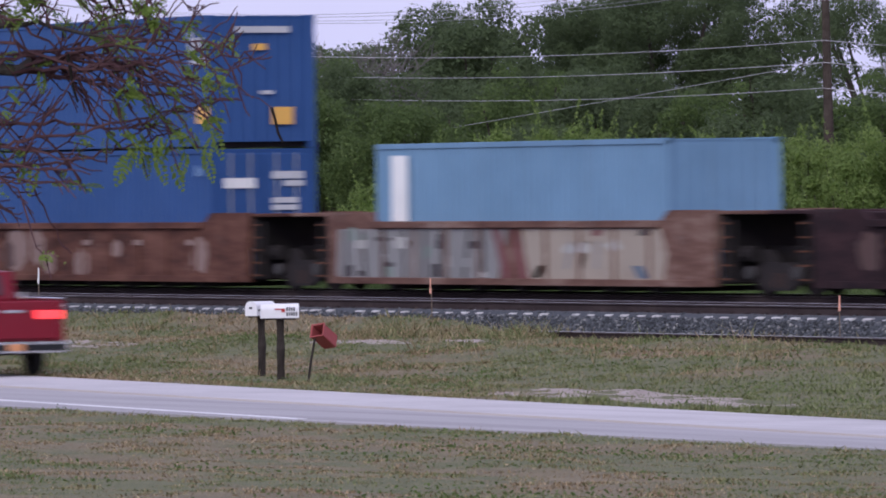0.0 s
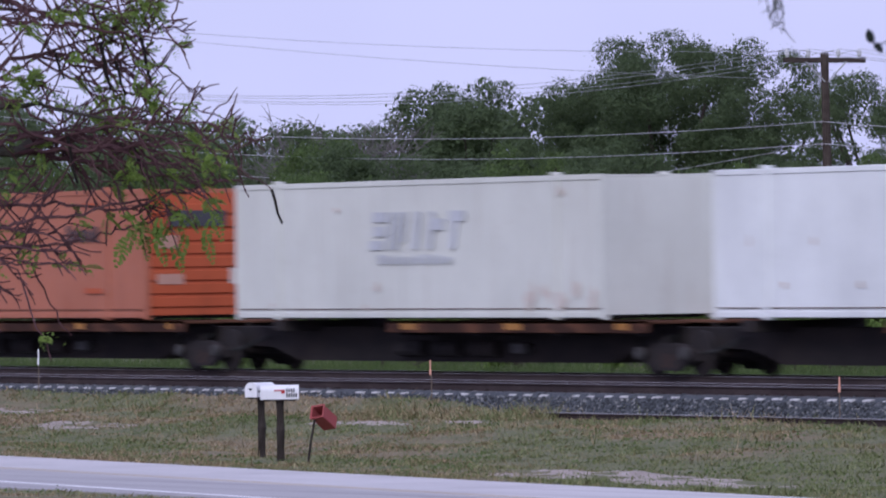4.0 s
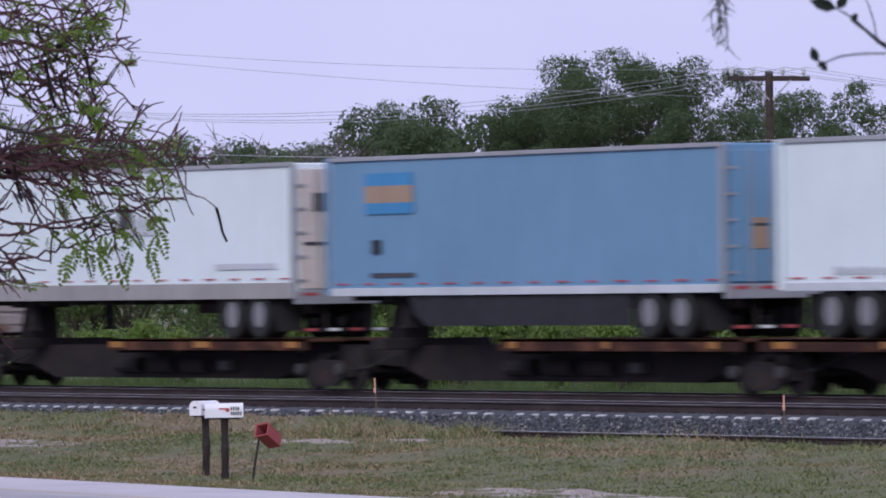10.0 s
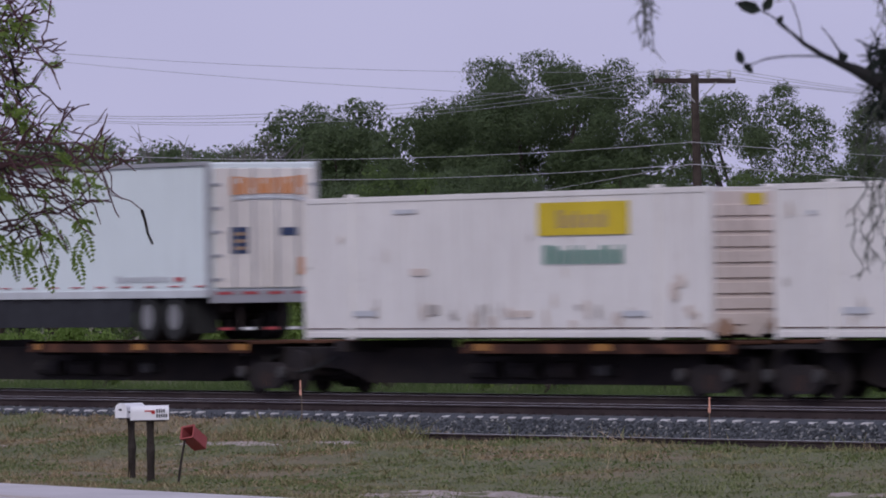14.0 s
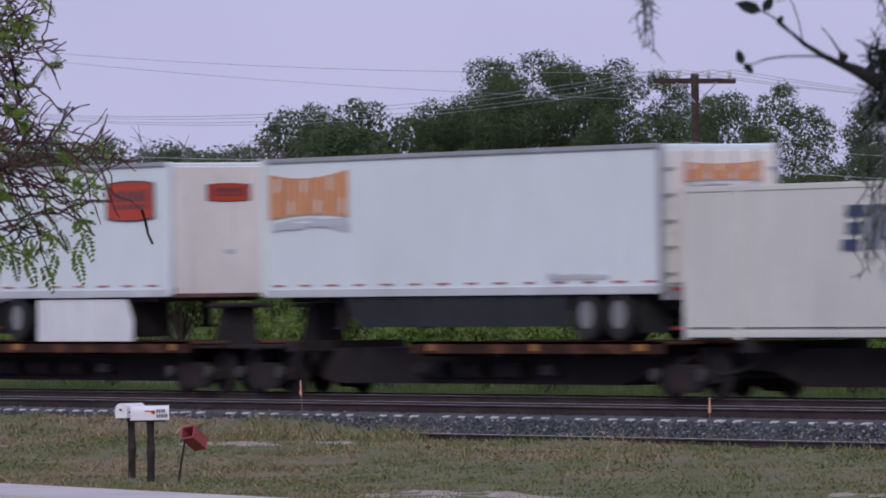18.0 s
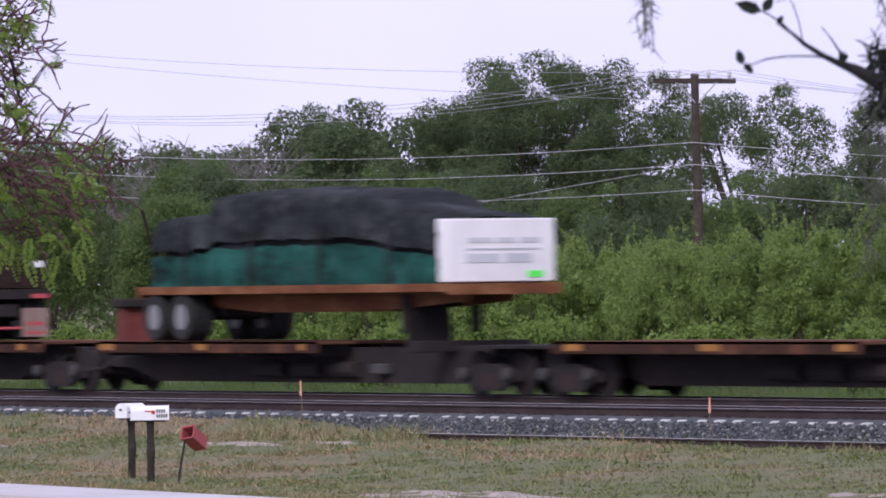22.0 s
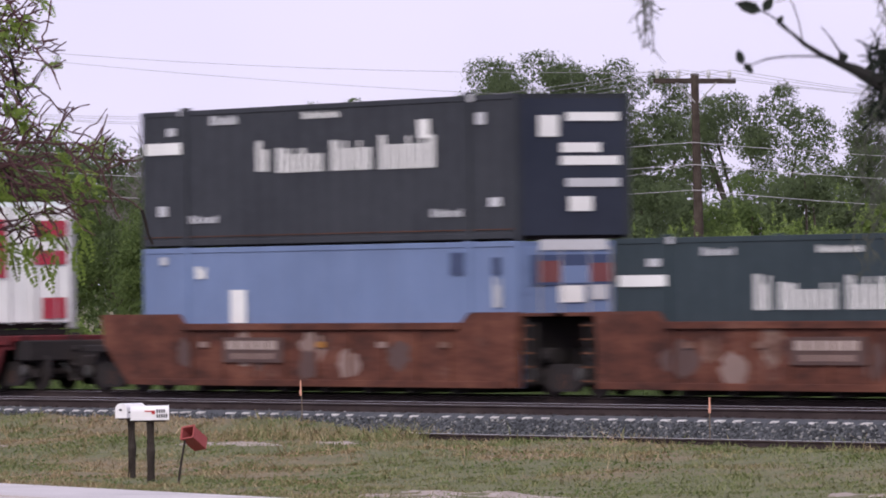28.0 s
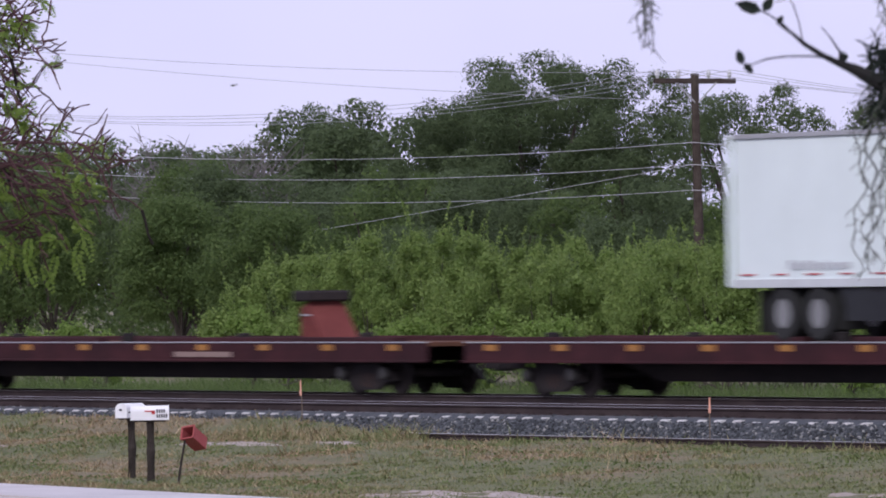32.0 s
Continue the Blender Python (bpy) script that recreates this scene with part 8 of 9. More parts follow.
def paper_box():
    x, y = -121.4, 62.5
    z0 = uneven(x, y)
    ob = empty("newspaper_box", pose(x, y, z0), "faded red newspaper tube on a leaning rod", "newspaper box")
    A, B, U = Vector((0.487, 0.873, 0)), Vector((-0.873, 0.487, 0)), Vector((0, 0, 1))
    top = A * 0.14 + U * 0.78
    part("rod", limb(bmesh.new(), [(0, 0, -0.1), top * 0.5, top], 0.022, 0.02, 8), "old_post", ob)
    # the open end looks up towards the road, the body slopes down behind it
    d = (A * 0.50 - U * 0.50 + B * 0.72).normalized()
    e = (A - d * A.dot(d) - U * 0.12).normalized()
    k = e.cross(d)
    w, hgt, ln, t = 0.115, 0.115, 0.44, 0.012
    m = Matrix.Translation(A * 0.185 + U * 0.92) @ Matrix((e, d, k)).transposed().to_4x4()
    for name, x0, x1, a, b in (("bottom", -w, w, -hgt, -hgt + t), ("top", -w, w, hgt - t, hgt), ("cheek", -w, -w + t, -hgt + t, hgt - t), ("cheek", w - t, w, -hgt + t, hgt - t)):
        bm = box(bmesh.new(), x0, x1, 0, ln, a, b, 0.003)
        bm.transform(m)
        part(name, bm, "red_plastic", ob)
    bm = box(bmesh.new(), -w + t, w - t, ln - 0.03, ln - 0.01, -hgt + t, hgt - t)
    bm.transform(m)
    part("back", bm, "red_dark", ob, "dark red inside")
    bm = bmesh.new()
    for a, b, c, g in ((-w - 0.01, w + 0.01, -hgt - 0.012, -hgt), (-w - 0.01, w + 0.01, hgt, hgt + 0.012), (-w - 0.012, -w, -hgt, hgt), (w, w + 0.012, -hgt, hgt)):
        box(bm, a, b, -0.008, 0.02, c, g)
    bm.transform(m)
    part("rim", bm, "red_plastic", ob)


paper_box()


def stake(x, y, z0, z1, lean, tape):
    ob = empty("survey_stake", pose(x, y, z0), "thin survey stake with a taped top beside the track", "stake", "survey stakes")
    h = z1 - z0
    part("lath", limb(bmesh.new(), [(0, 0, -0.15), (0, 0, h * 0.5), (lean, 0, h)], 0.012, 0.010, 4), "stake_wood", ob)
    bm = bmesh.new()
    limb(bm, [(lean * 0.75, 0, h * 0.76), (lean, 0, h + 0.01)], 0.017, 0.015, 5)
    box(bm, lean * 0.7, lean * 0.7 + 0.07, -0.03, -0.02, h * 0.64, h * 0.78)
    part("tape", bm, tape, ob, "ragged bright tape")


stake(-133.7, 71.5, -0.12, 0.63, -0.05, "tape_orange")
stake(-118.46, 71.3, -0.30, 0.41, 0.0, "tape_orange")
stake(-151.0, 71.5, -0.10, 0.78, 0.0, "logo_white")


def spare_rail():
    ob = empty("spare_rail", pose(0, 70.86, -0.46, 0, 0, 0), "rusty spare rail lying along the ballast's foot", "rail")
    part("rail_bar", slab_x(bmesh.new(), [(y, z) for y, z in rail_profile()], -128.8, -60), "rail_side", ob)
    part("rail_top", slab_x(bmesh.new(), [(-0.028, 0.1785), (0.028, 0.1785), (0.024, 0.184), (-0.024, 0.184)], -128.8, -60), "galv", ob, "worn pale rail head")


spare_rail()


def sand_patch(cx, cy, rx, ry, seed):
    """Bare pale sand, a thin uneven sheet on the ground."""
    v, f = [], []
    rings, seg = 12, 60
    for i in range(rings + 1):
        for j in range(seg):
            a = 2 * math.pi * j / seg
            k = i / rings * (1 + 0.45 * noise.noise((math.cos(a) * 1.6, math.sin(a) * 1.6, seed)) + 0.25 * noise.noise((math.cos(a) * 5, math.sin(a) * 5, seed)))
            x, y = cx + rx * k * math.cos(a), cy + ry * k * math.sin(a)
            v.append((x, y, uneven(x, y) + (0.004 + 0.022 * noise.noise((x * 1.3, y * 2.6, seed + 20)) + 0.018 * noise.noise((x * 4, y * 6, seed)) if i < rings else -0.03)))
    for i in range(rings):
        f += [(i * seg + j, i * seg + (j + 1) % seg, (i + 1) * seg + (j + 1) % seg, (i + 1) * seg + j) for j in range(seg)]
    tagged(raw("sand_patch", v, f, "sand", smooth=True), "bare patch of pale sand in the grass", "sand", kind="structure")


for i, (cx, cy, rx, ry) in enumerate(SAND):
    sand_patch(cx, cy, rx, ry, i)


def guy_wire():
    """The yellow guarded stay of a pole that stands beside the road."""
    M["guard_yellow"] = paint("yellow_guard", (0.55, 0.47, 0.15), (0.4, 0.35, 0.15), 0.3)
    x, y = -119.8, 53.4
    z0 = uneven(x, y)
    ob = empty("guy_wire", pose(x, y, z0), "pole stay with a long yellow plastic guard", "guy wire")
    top = Vector((-8.8, -0.25, 16.5))
    d = top.normalized()
    part("stay", limb(bmesh.new(), [Vector((0, 0, -0.2)), d * 8, top], 0.015, 0.013, 6), "old_post", ob)
    bm = bmesh.new()
    limb(bm, [d * 1.05, d * 2.5, d * 3.9], 0.032, 0.026, 8)
    part("guard", bm, "guard_yellow", ob, "yellow plastic guard")
    part("anchor_eye", lathe(bmesh.new(), [(-0.03, 0.05), (0.03, 0.05)], tuple(d * 1.02), "y", 10), "black", ob)


guy_wire()


# ---- the tree in front and the twig at the right ----
M["twig"] = rusty("red_brown_twig", (0.055, 0.028, 0.034), (0.095, 0.050, 0.056), (0.15, 0.09, 0.09), 6.0)
M["lichen_bark"] = rusty("lichen_grey_bark", (0.03, 0.024, 0.023), (0.055, 0.047, 0.043), (0.15, 0.15, 0.125), 7.0)
M["fern_leaf"] = foliage("feathery_green_leaves", (0.12, 0.19, 0.037), (0.195, 0.285, 0.062), (0.30, 0.39, 0.115))
M["pod"] = rusty("dark_seed_pod", (0.012, 0.010, 0.010), (0.022, 0.018, 0.017), (0.04, 0.03, 0.028), 8.0)


def sight(yaw, dist, lift):
    """A place that far off in that direction, with the axes across and away."""
    a = radians(yaw)
    out = Vector((-math.sin(a), math.cos(a), 0))
    return EYE + out * dist + Vector((0, 0, lift)), Vector((math.cos(a), math.sin(a), 0)), out


def pinnate(base, way, ln, r, up):
    """A feathery leaf: pairs of small leaflets along a drooping stalk."""
    out = []
    side = way.cross(up).normalized()
    n = 8
    for i in range(n):
        k = (i + 0.6 + r.uniform(-0.12, 0.12)) / n
        p = base + way * ln * k - Vector((0, 0, 1)) * ln * 0.35 * k * k
        w = ln * 0.27 * math.sin(math.pi * min(0.97, 0.12 + 0.85 * k)) + 0.008
        for s in (-1, 1):
            tip = p + side * s * w * r.uniform(0.85, 1.1) + way * w * r.uniform(0.3, 0.6) - up * w * 0.18
            q = (tip - p).cross(up).normalized() * min(0.016, ln * 0.09)
            m = p.lerp(tip, 0.5)
            out.append((p, m + q, tip, m - q))
    return out


def foreground_tree():
    r = random.Random(5)
    O, A, B = sight(63.4956, 70.0, 70 * math.tan(radians(0.289)))
    U = Vector((0, 0, 1))
    at3 = lambda u, v, w: O + A * u + U * v + B * w
    ob = empty("poinciana_tree", pose(0, 0, 0), "spreading tree with bare red-brown twigs and sparse young leaves", "tree")
    trunk = at3(-6.4, 0, 0.5)
    g = uneven(trunk.x, trunk.y)
    foot = Vector((trunk.x, trunk.y, g - 0.1))
    crotch = at3(-6.2, -0.3, 0.4)
    part("trunk", limb(bmesh.new(), [foot, foot.lerp(crotch, 0.5) + A * 0.12, crotch, at3(-5.7, 0.9, 0.3)], 0.26, 0.16, 12), "lichen_bark", ob)
    limbs = [
        ([(-6.1, 0.2, .4), (-5.0, 0.75, .3), (-3.86, 0.86, .2), (-3.2, 0.80, .1), (-2.5, 0.84, 0), (-2.1, 0.77, 0), (-1.6, 0.66, -.1), (-1.45, 0.76, -.1)], 0.085, 0.050, "lichen_bark"),
        ([(-5.9, 0.6, .3), (-4.6, 0.9, 0), (-3.86, 1.15, -.2), (-3.6, 1.45, -.3), (-3.0, 1.68, -.3), (-2.6, 1.76, -.2), (-2.2, 1.90, 0), (-1.95, 2.1, .2), (-1.6, 2.6, .4)], 0.062, 0.024, "lichen_bark"),
        ([(-3.7, 1.40, -.3), (-3.2, 1.42, -.4), (-2.85, 1.38, -.5), (-2.3, 1.17, -.6), (-1.85, 1.05, -.6), (-1.4, 1.08, -.5), (-0.8, 0.95, -.4)], 0.036, 0.014, "lichen_bark"),
        ([(-3.75, 1.4, -.3), (-3.78, 1.0, -.5), (-3.72, 0.5, -.7), (-3.6, 0.1, -.8), (-3.55, -0.45, -.8)], 0.028, 0.010, "twig"),
        ([(-3.1, 0.8, .1), (-2.75, 0.55, -.2), (-2.5, 0.15, -.4), (-2.4, -0.05, -.5)], 0.040, 0.022, "lichen_bark"),
    ]
    limbs += [
        ([(-3.9, 2.4, .4), (-3.3, 2.05, .3), (-2.9, 1.85, .2), (-2.5, 1.7, .1)], 0.022, 0.012, "twig"),
        ([(-2.3, 0.8, 0), (-2.0, 1.1, .3), (-1.65, 1.5, .5), (-1.3, 1.55, .6), (-0.8, 1.45, .7)], 0.030, 0.012, "twig"),
        ([(-5.8, 0.8, .4), (-4.7, 1.9, .4), (-3.86, 2.3, .4), (-3.5, 2.6, .5)], 0.05, 0.03, "lichen_bark"),
        ([(-4.4, 0.8, .3), (-3.9, 0.35, .1), (-3.4, -0.1, 0), (-3.2, -0.5, 0)], 0.03, 0.012, "twig"),
    ]
    nodes = []
    for pts, r0, r1, mt in limbs:
        world = [at3(*p) for p in pts]
        fine = []
        for a, b in zip(world, world[1:]):
            n = max(2, int((b - a).length / 0.12))
            for i in range(n):
                q = a.lerp(b, i / n)
                fine.append(q + Vector((0.012 * r.gauss(0, 1), 0.012 * r.gauss(0, 1), 0.012 * r.gauss(0, 1))))
        fine.append(world[-1])
        part("limb", limb(bmesh.new(), fine, r0, r1, 8), mt, ob, "lichen-grey limb" if mt == "lichen_bark" else "red-brown limb")
        for i, p in enumerate(fine):
            nodes.append((p, r0 + (r1 - r0) * i / len(fine)))
    # long boughs sweep out to the right from the limbs, fork twice and end in tufts
    edge_v, edge_u = [-0.45, -0.2, 0.0, 0.2, 0.6, 1.0, 1.33, 1.88, 2.3], [-1.3, -0.75, -0.12, 0.25, 0.50, 0.32, 0.06, -0.08, -0.3]
    local = [((p - O).dot(A), (p - O).z, q) for p, q in nodes]
    bms = [bmesh.new() for _ in range(8)]
    ends = []

    def bough(k, a, b, r0, r1, lift, wob):
        ln = (b - a).length
        m1 = a.lerp(b, 0.33) + U * ln * lift + B * ln * r.uniform(-0.08, 0.08)
        m2 = a.lerp(b, 0.72) + U * ln * lift * 0.7
        n = max(4, int(ln / 0.08))
        line = []
        for q in range(n + 1):
            t = q / n
            p = a * (1 - t) ** 3 + m1 * 3 * t * (1 - t) ** 2 + m2 * 3 * t * t * (1 - t) + b * t ** 3
            line.append(p + Vector((r.gauss(0, 1), r.gauss(0, 1), r.gauss(0, 1))) * wob)
        limb(bms[k % 8], line, r0, r1, 5)
        return line

    for k in range(76):
        v = r.uniform(-0.4, 2.45) if k % 3 else r.uniform(0.3, 1.6)
        u = float(np.interp(v, edge_v, edge_u)) - abs(r.gauss(0, 0.9))
        if k % 4 == 1:
            u = float(np.interp(v, edge_v, edge_u)) - r.uniform(0.0, 0.4)
        if k % 6 == 0:
            u, v = r.uniform(-4.2, -1.2), r.uniform(-0.5, 0.5)
        if k % 6 == 3:
            u, v = r.uniform(-3.6, -1.0), r.uniform(1.2, 2.5)
        far, rise = r.uniform(0.6, 2.3), r.uniform(-0.55, 0.7)
        cand = [(abs(c[1] - v - rise) * 1.1 + abs((u - c[0]) - far) * 0.8 + r.uniform(0, 0.4) + (9 if c[0] > u - 0.3 else 0), i) for i, c in enumerate(local)]
        i0 = min(cand)[1]
        a, w = nodes[i0][0], r.uniform(-0.8, 0.8)
        b = at3(u, v, w)
        ln = (b - a).length
        main = bough(k, a, b, min(nodes[i0][1] * 0.8, 0.010 + 0.005 * ln), 0.0065, r.uniform(-0.15, 0.25), 0.014)
        ends.append(main[-1])
        m = len(main)
        for q in range(r.randint(4, 7)):
            f = r.uniform(0.2, 0.97)
            j = min(m - 2, int(f * m))
            d = (main[j + 1] - main[j]).normalized()
            side = (U * r.choice((-1, 1)) * r.uniform(0.3, 1.3) + B * r.uniform(-0.6, 0.6) + d * r.uniform(0.5, 1.1)).normalized()
            sl = r.uniform(0.25, 0.95) * (1.15 - 0.5 * f)
            tip = main[j] + side * sl - U * sl * 0.08
            if (tip - O).dot(A) > float(np.interp((tip - O).z, edge_v, edge_u)) + 0.12:
                continue
            sub = bough(k + 1, main[j], tip, 0.0095, 0.0055, r.uniform(-0.2, 0.25), 0.010)
            ends.append(tip)
            for z in range(r.randint(1, 4)):
                p = sub[r.randrange(len(sub) // 2, len(sub))]
                e = p + (side + U * r.uniform(-0.9, 0.9) + B * r.uniform(-0.6, 0.6)).normalized() * r.uniform(0.06, 0.24)
                limb(bms[(k + z) % 8], [p, p.lerp(e, 0.5) + U * r.uniform(-0.015, 0.02), e], 0.0075, 0.0048, 4)
                ends.append(e)
    for bm in bms:
        part("twig", bm, "twig", ob, "tangle of thin red-brown twigs")["kind"] = "stuff"
    # young leaves in small loose tufts, gathered in a few clusters
    clusters = [(-0.4, 0.02, 0.6, 0.24), (0.08, 0.72, 0.32, 0.22), (-0.7, 1.85, 0.45, 0.24), (-1.25, 1.2, 0.35, 0.2), (-0.55, 1.03, 0.22, 0.2), (-3.7, 1.7, 0.25, 0.15), (-3.0, 0.0, 0.35, 0.25)]
    leaves, tuft = [], np.random.default_rng(31)
    pts = []
    for t in ends:
        u, v = (t - O).dot(A), (t - O).z
        keen = 0.05 + 0.38 * max(math.exp(-((u - a) / c) ** 2 - ((v - b) / d) ** 2) for a, b, c, d in clusters)
        if r.random() > keen:
            continue
        for q in range(r.randint(2, 4)):
            way = (A * r.uniform(-0.4, 1.0) + U * r.uniform(-0.7, 0.6) + B * r.uniform(-0.8, 0.8)).normalized()
            leaves += pinnate(t + Vector((r.uniform(-1, 1), r.uniform(-1, 1), r.uniform(-1, 1))) * 0.04, way, r.uniform(0.11, 0.2), r, (U + B * r.uniform(-1.2, 0.4) + A * r.uniform(-0.6, 0.6)).normalized())
        n = r.randint(5, 14)
        spread = r.uniform(0.03, 0.06)
        pts.append(np.array(tuple(t + A * 0.03)) + tuft.standard_normal((n, 3)) * spread * np.array([1.1, 1.1, 0.6]))
    small = leaf_quads(np.concatenate(pts), 0.045, tuft, 0.2)
    for u, v in ((-0.62, -0.10), (-0.34, -0.14), (-0.05, -0.04), (-0.45, 0.0), (-1.5, -0.12), (0.1, 0.06)):
        for q in range(2):
            t = at3(u + r.uniform(-.1, .1), v + r.uniform(-.05, .12), r.uniform(-.2, .2))
            leaves += pinnate(t, (U * -0.9 + A * r.uniform(-.6, .6) + B * r.uniform(-.5, .5)).normalized(), r.uniform(0.16, 0.24), r, (B * -1 + A * r.uniform(-.5, .5)).normalized())
    quads("leaf_tuft", np.concatenate([small, np.array([[tuple(p) for p in q] for q in leaves])]), "fern_leaf", ob)["kind"] = "stuff"
    for u, v, ln, mt in ((-2.82, 1.7, 0.3, "pod"), (-1.15, 0.83, 0.44, "pod"), (-0.85, 1.62, 0.42, "pod"), (-0.72, 1.45, 0.3, "pod"), (-0.5, 1.68, 0.42, "pod"), (-0.58, 0.72, 0.2, "pod"), (-2.35, 2.4, 0.5, "pod"), (-2.6, 2.45, 0.42, "twig"), (-3.4, 1.3, 0.25, "pod"), (-1.25, 1.55, 0.25, "pod"), (0.62, 0.32, 0.30, "pod")):
        p = at3(u, v, -0.3)
        part("seed_pod", limb(bmesh.new(), [p, p + A * 0.03 - U * ln * 0.35, p + A * 0.05 - U * ln * 0.7, p + A * 0.09 - U * ln], 0.016 if ln < 0.35 else 0.020, 0.012, 6), mt, ob, "long dark seed pod")
    a, b = at3(0.36, 0.62, -0.3), at3(0.62, 0.32, -0.3)
    part("limb", limb(bmesh.new(), [at3(0.3, 0.72, -.3), a, at3(0.36, 0.45, -.3), at3(0.52, 0.4, -.3), b], 0.007, 0.005, 5), "twig", ob, "red-brown limb")


foreground_tree()


def oak_twig():
    """A limb of the oak that stands beside the camera, with hanging moss."""
    M["moss"] = rusty("grey_green_moss", (0.05, 0.055, 0.048), (0.085, 0.09, 0.078), (0.13, 0.135, 0.12), 20.0)
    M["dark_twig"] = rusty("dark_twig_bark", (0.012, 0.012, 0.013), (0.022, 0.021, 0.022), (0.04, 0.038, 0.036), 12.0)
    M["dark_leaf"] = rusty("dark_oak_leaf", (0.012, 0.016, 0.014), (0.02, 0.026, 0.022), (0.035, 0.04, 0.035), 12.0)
    O, A, B = sight(60.843, 30.0, 30 * math.tan(radians(0.247)))
    U = Vector((0, 0, 1))
    px = lambda x, y, w=0.0: O + A * ((x - 784) / 473.8) + U * ((441 - y) / 473.8) + B * w
    r = random.Random(12)
    ob = empty("live_oak", pose(0, 0, 0), "dark oak limb with a few leaves and hanging moss", "tree")
    far = px(2900, 150, 0.3)
    g = uneven(far.x, far.y)
    part("trunk", limb(bmesh.new(), [Vector((far.x, far.y, g - 0.1)), Vector((far.x, far.y, 0.8)) + A * 0.1, far, px(2950, -1200, .4)], 0.30, 0.2, 12), "lichen_bark", ob)
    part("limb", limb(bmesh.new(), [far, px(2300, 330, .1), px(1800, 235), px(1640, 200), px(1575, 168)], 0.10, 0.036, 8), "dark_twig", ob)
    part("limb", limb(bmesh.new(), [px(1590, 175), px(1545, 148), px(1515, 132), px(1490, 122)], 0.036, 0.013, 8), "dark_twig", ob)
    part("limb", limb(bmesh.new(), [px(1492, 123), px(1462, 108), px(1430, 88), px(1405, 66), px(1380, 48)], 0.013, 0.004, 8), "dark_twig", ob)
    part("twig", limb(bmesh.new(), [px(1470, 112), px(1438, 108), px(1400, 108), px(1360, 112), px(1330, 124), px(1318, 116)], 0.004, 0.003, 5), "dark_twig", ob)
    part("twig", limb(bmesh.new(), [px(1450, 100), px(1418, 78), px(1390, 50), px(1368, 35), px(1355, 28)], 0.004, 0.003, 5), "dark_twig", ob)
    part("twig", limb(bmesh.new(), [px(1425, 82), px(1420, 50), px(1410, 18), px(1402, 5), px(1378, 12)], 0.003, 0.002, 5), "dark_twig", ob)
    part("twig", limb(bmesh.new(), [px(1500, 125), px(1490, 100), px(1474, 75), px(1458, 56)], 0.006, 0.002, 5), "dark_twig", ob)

    def leaf(x, y, x2, y2, w):
        a, b = px(x, y), px(x2, y2)
        d = b - a
        s = d.cross(B).normalized() * w / 473.8
        f = B * 0.006
        bm = bmesh.new()
        v = [bm.verts.new(p) for p in (a, a.lerp(b, 0.3) + s, a.lerp(b, 0.65) + s * 0.9, b, a.lerp(b, 0.65) - s * 0.9, a.lerp(b, 0.3) - s)]
        c = [bm.verts.new(a.lerp(b, k) + f) for k in (0.3, 0.65)]
        for q in ((v[0], v[1], c[0]), (v[1], v[2], c[1], c[0]), (v[2], v[3], c[1]), (v[0], c[0], v[5]), (c[0], c[1], v[4], v[5]), (c[1], v[3], v[4])):
            bm.faces.new(q)
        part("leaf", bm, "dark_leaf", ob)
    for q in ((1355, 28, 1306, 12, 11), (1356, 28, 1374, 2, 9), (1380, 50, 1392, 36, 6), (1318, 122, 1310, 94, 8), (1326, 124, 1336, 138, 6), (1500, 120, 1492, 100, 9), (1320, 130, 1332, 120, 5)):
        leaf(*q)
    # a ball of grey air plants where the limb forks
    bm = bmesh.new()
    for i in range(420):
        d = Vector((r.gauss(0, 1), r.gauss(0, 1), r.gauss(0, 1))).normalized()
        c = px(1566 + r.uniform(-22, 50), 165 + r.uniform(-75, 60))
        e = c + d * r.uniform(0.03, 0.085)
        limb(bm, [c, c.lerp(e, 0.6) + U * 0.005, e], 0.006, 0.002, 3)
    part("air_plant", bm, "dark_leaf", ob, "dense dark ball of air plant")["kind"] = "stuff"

    def strand(bm, x, y, ln, amp, rad=0.0042, lean=0.0):
        n = max(6, int(ln / 9))
        ph, ph2 = r.uniform(0, 6), r.uniform(0, 6)
        w0 = r.uniform(-0.05, 0.05)
        line = []
        for i in range(n + 1):
            k = i / n
            line.append(px(x + amp * math.sin(ph + k * ln / 26) + amp * 0.6 * math.sin(ph2 + k * ln / 11) + lean * k, y + ln * k, w0))
        limb(bm, line, rad, rad * 0.5, 4)
        for q in range(int(ln / 16)):
            i = r.randrange(1, n)
            p = line[i]
            e = p + A * r.uniform(-0.05, 0.05) - U * r.uniform(-0.01, 0.06)
            limb(bm, [p, p.lerp(e, 0.5) + A * r.uniform(-0.01, 0.01), e], rad * 0.7, rad * 0.35, 3)
    bm = bmesh.new()
    for i in range(7):
        strand(bm, 1148 + r.uniform(-9, 12), -60, r.uniform(110, 165), 5, 0.0038)
    part("moss", bm, "moss", ob, "thin hanging grey moss")
    part("twig", limb(bmesh.new(), [px(1620, -330, .1), px(1400, -200), px(1200, -90), px(1140, -58)], 0.03, 0.006, 6), "dark_twig", ob)
    part("limb", limb(bmesh.new(), [px(2950, -900, .4), px(2300, -560, .2), px(1620, -330, .1)], 0.1, 0.03, 8), "dark_twig", ob)
    bm = bmesh.new()
    for i in range(9):
        strand(bm, 1545 + r.uniform(-18, 45), 215, r.uniform(160, 310), 9, 0.0035, r.uniform(-20, 10))
    for i in range(6):
        strand(bm, 1535 + r.uniform(-10, 30), 160, r.uniform(50, 110), 6, 0.003, -30)
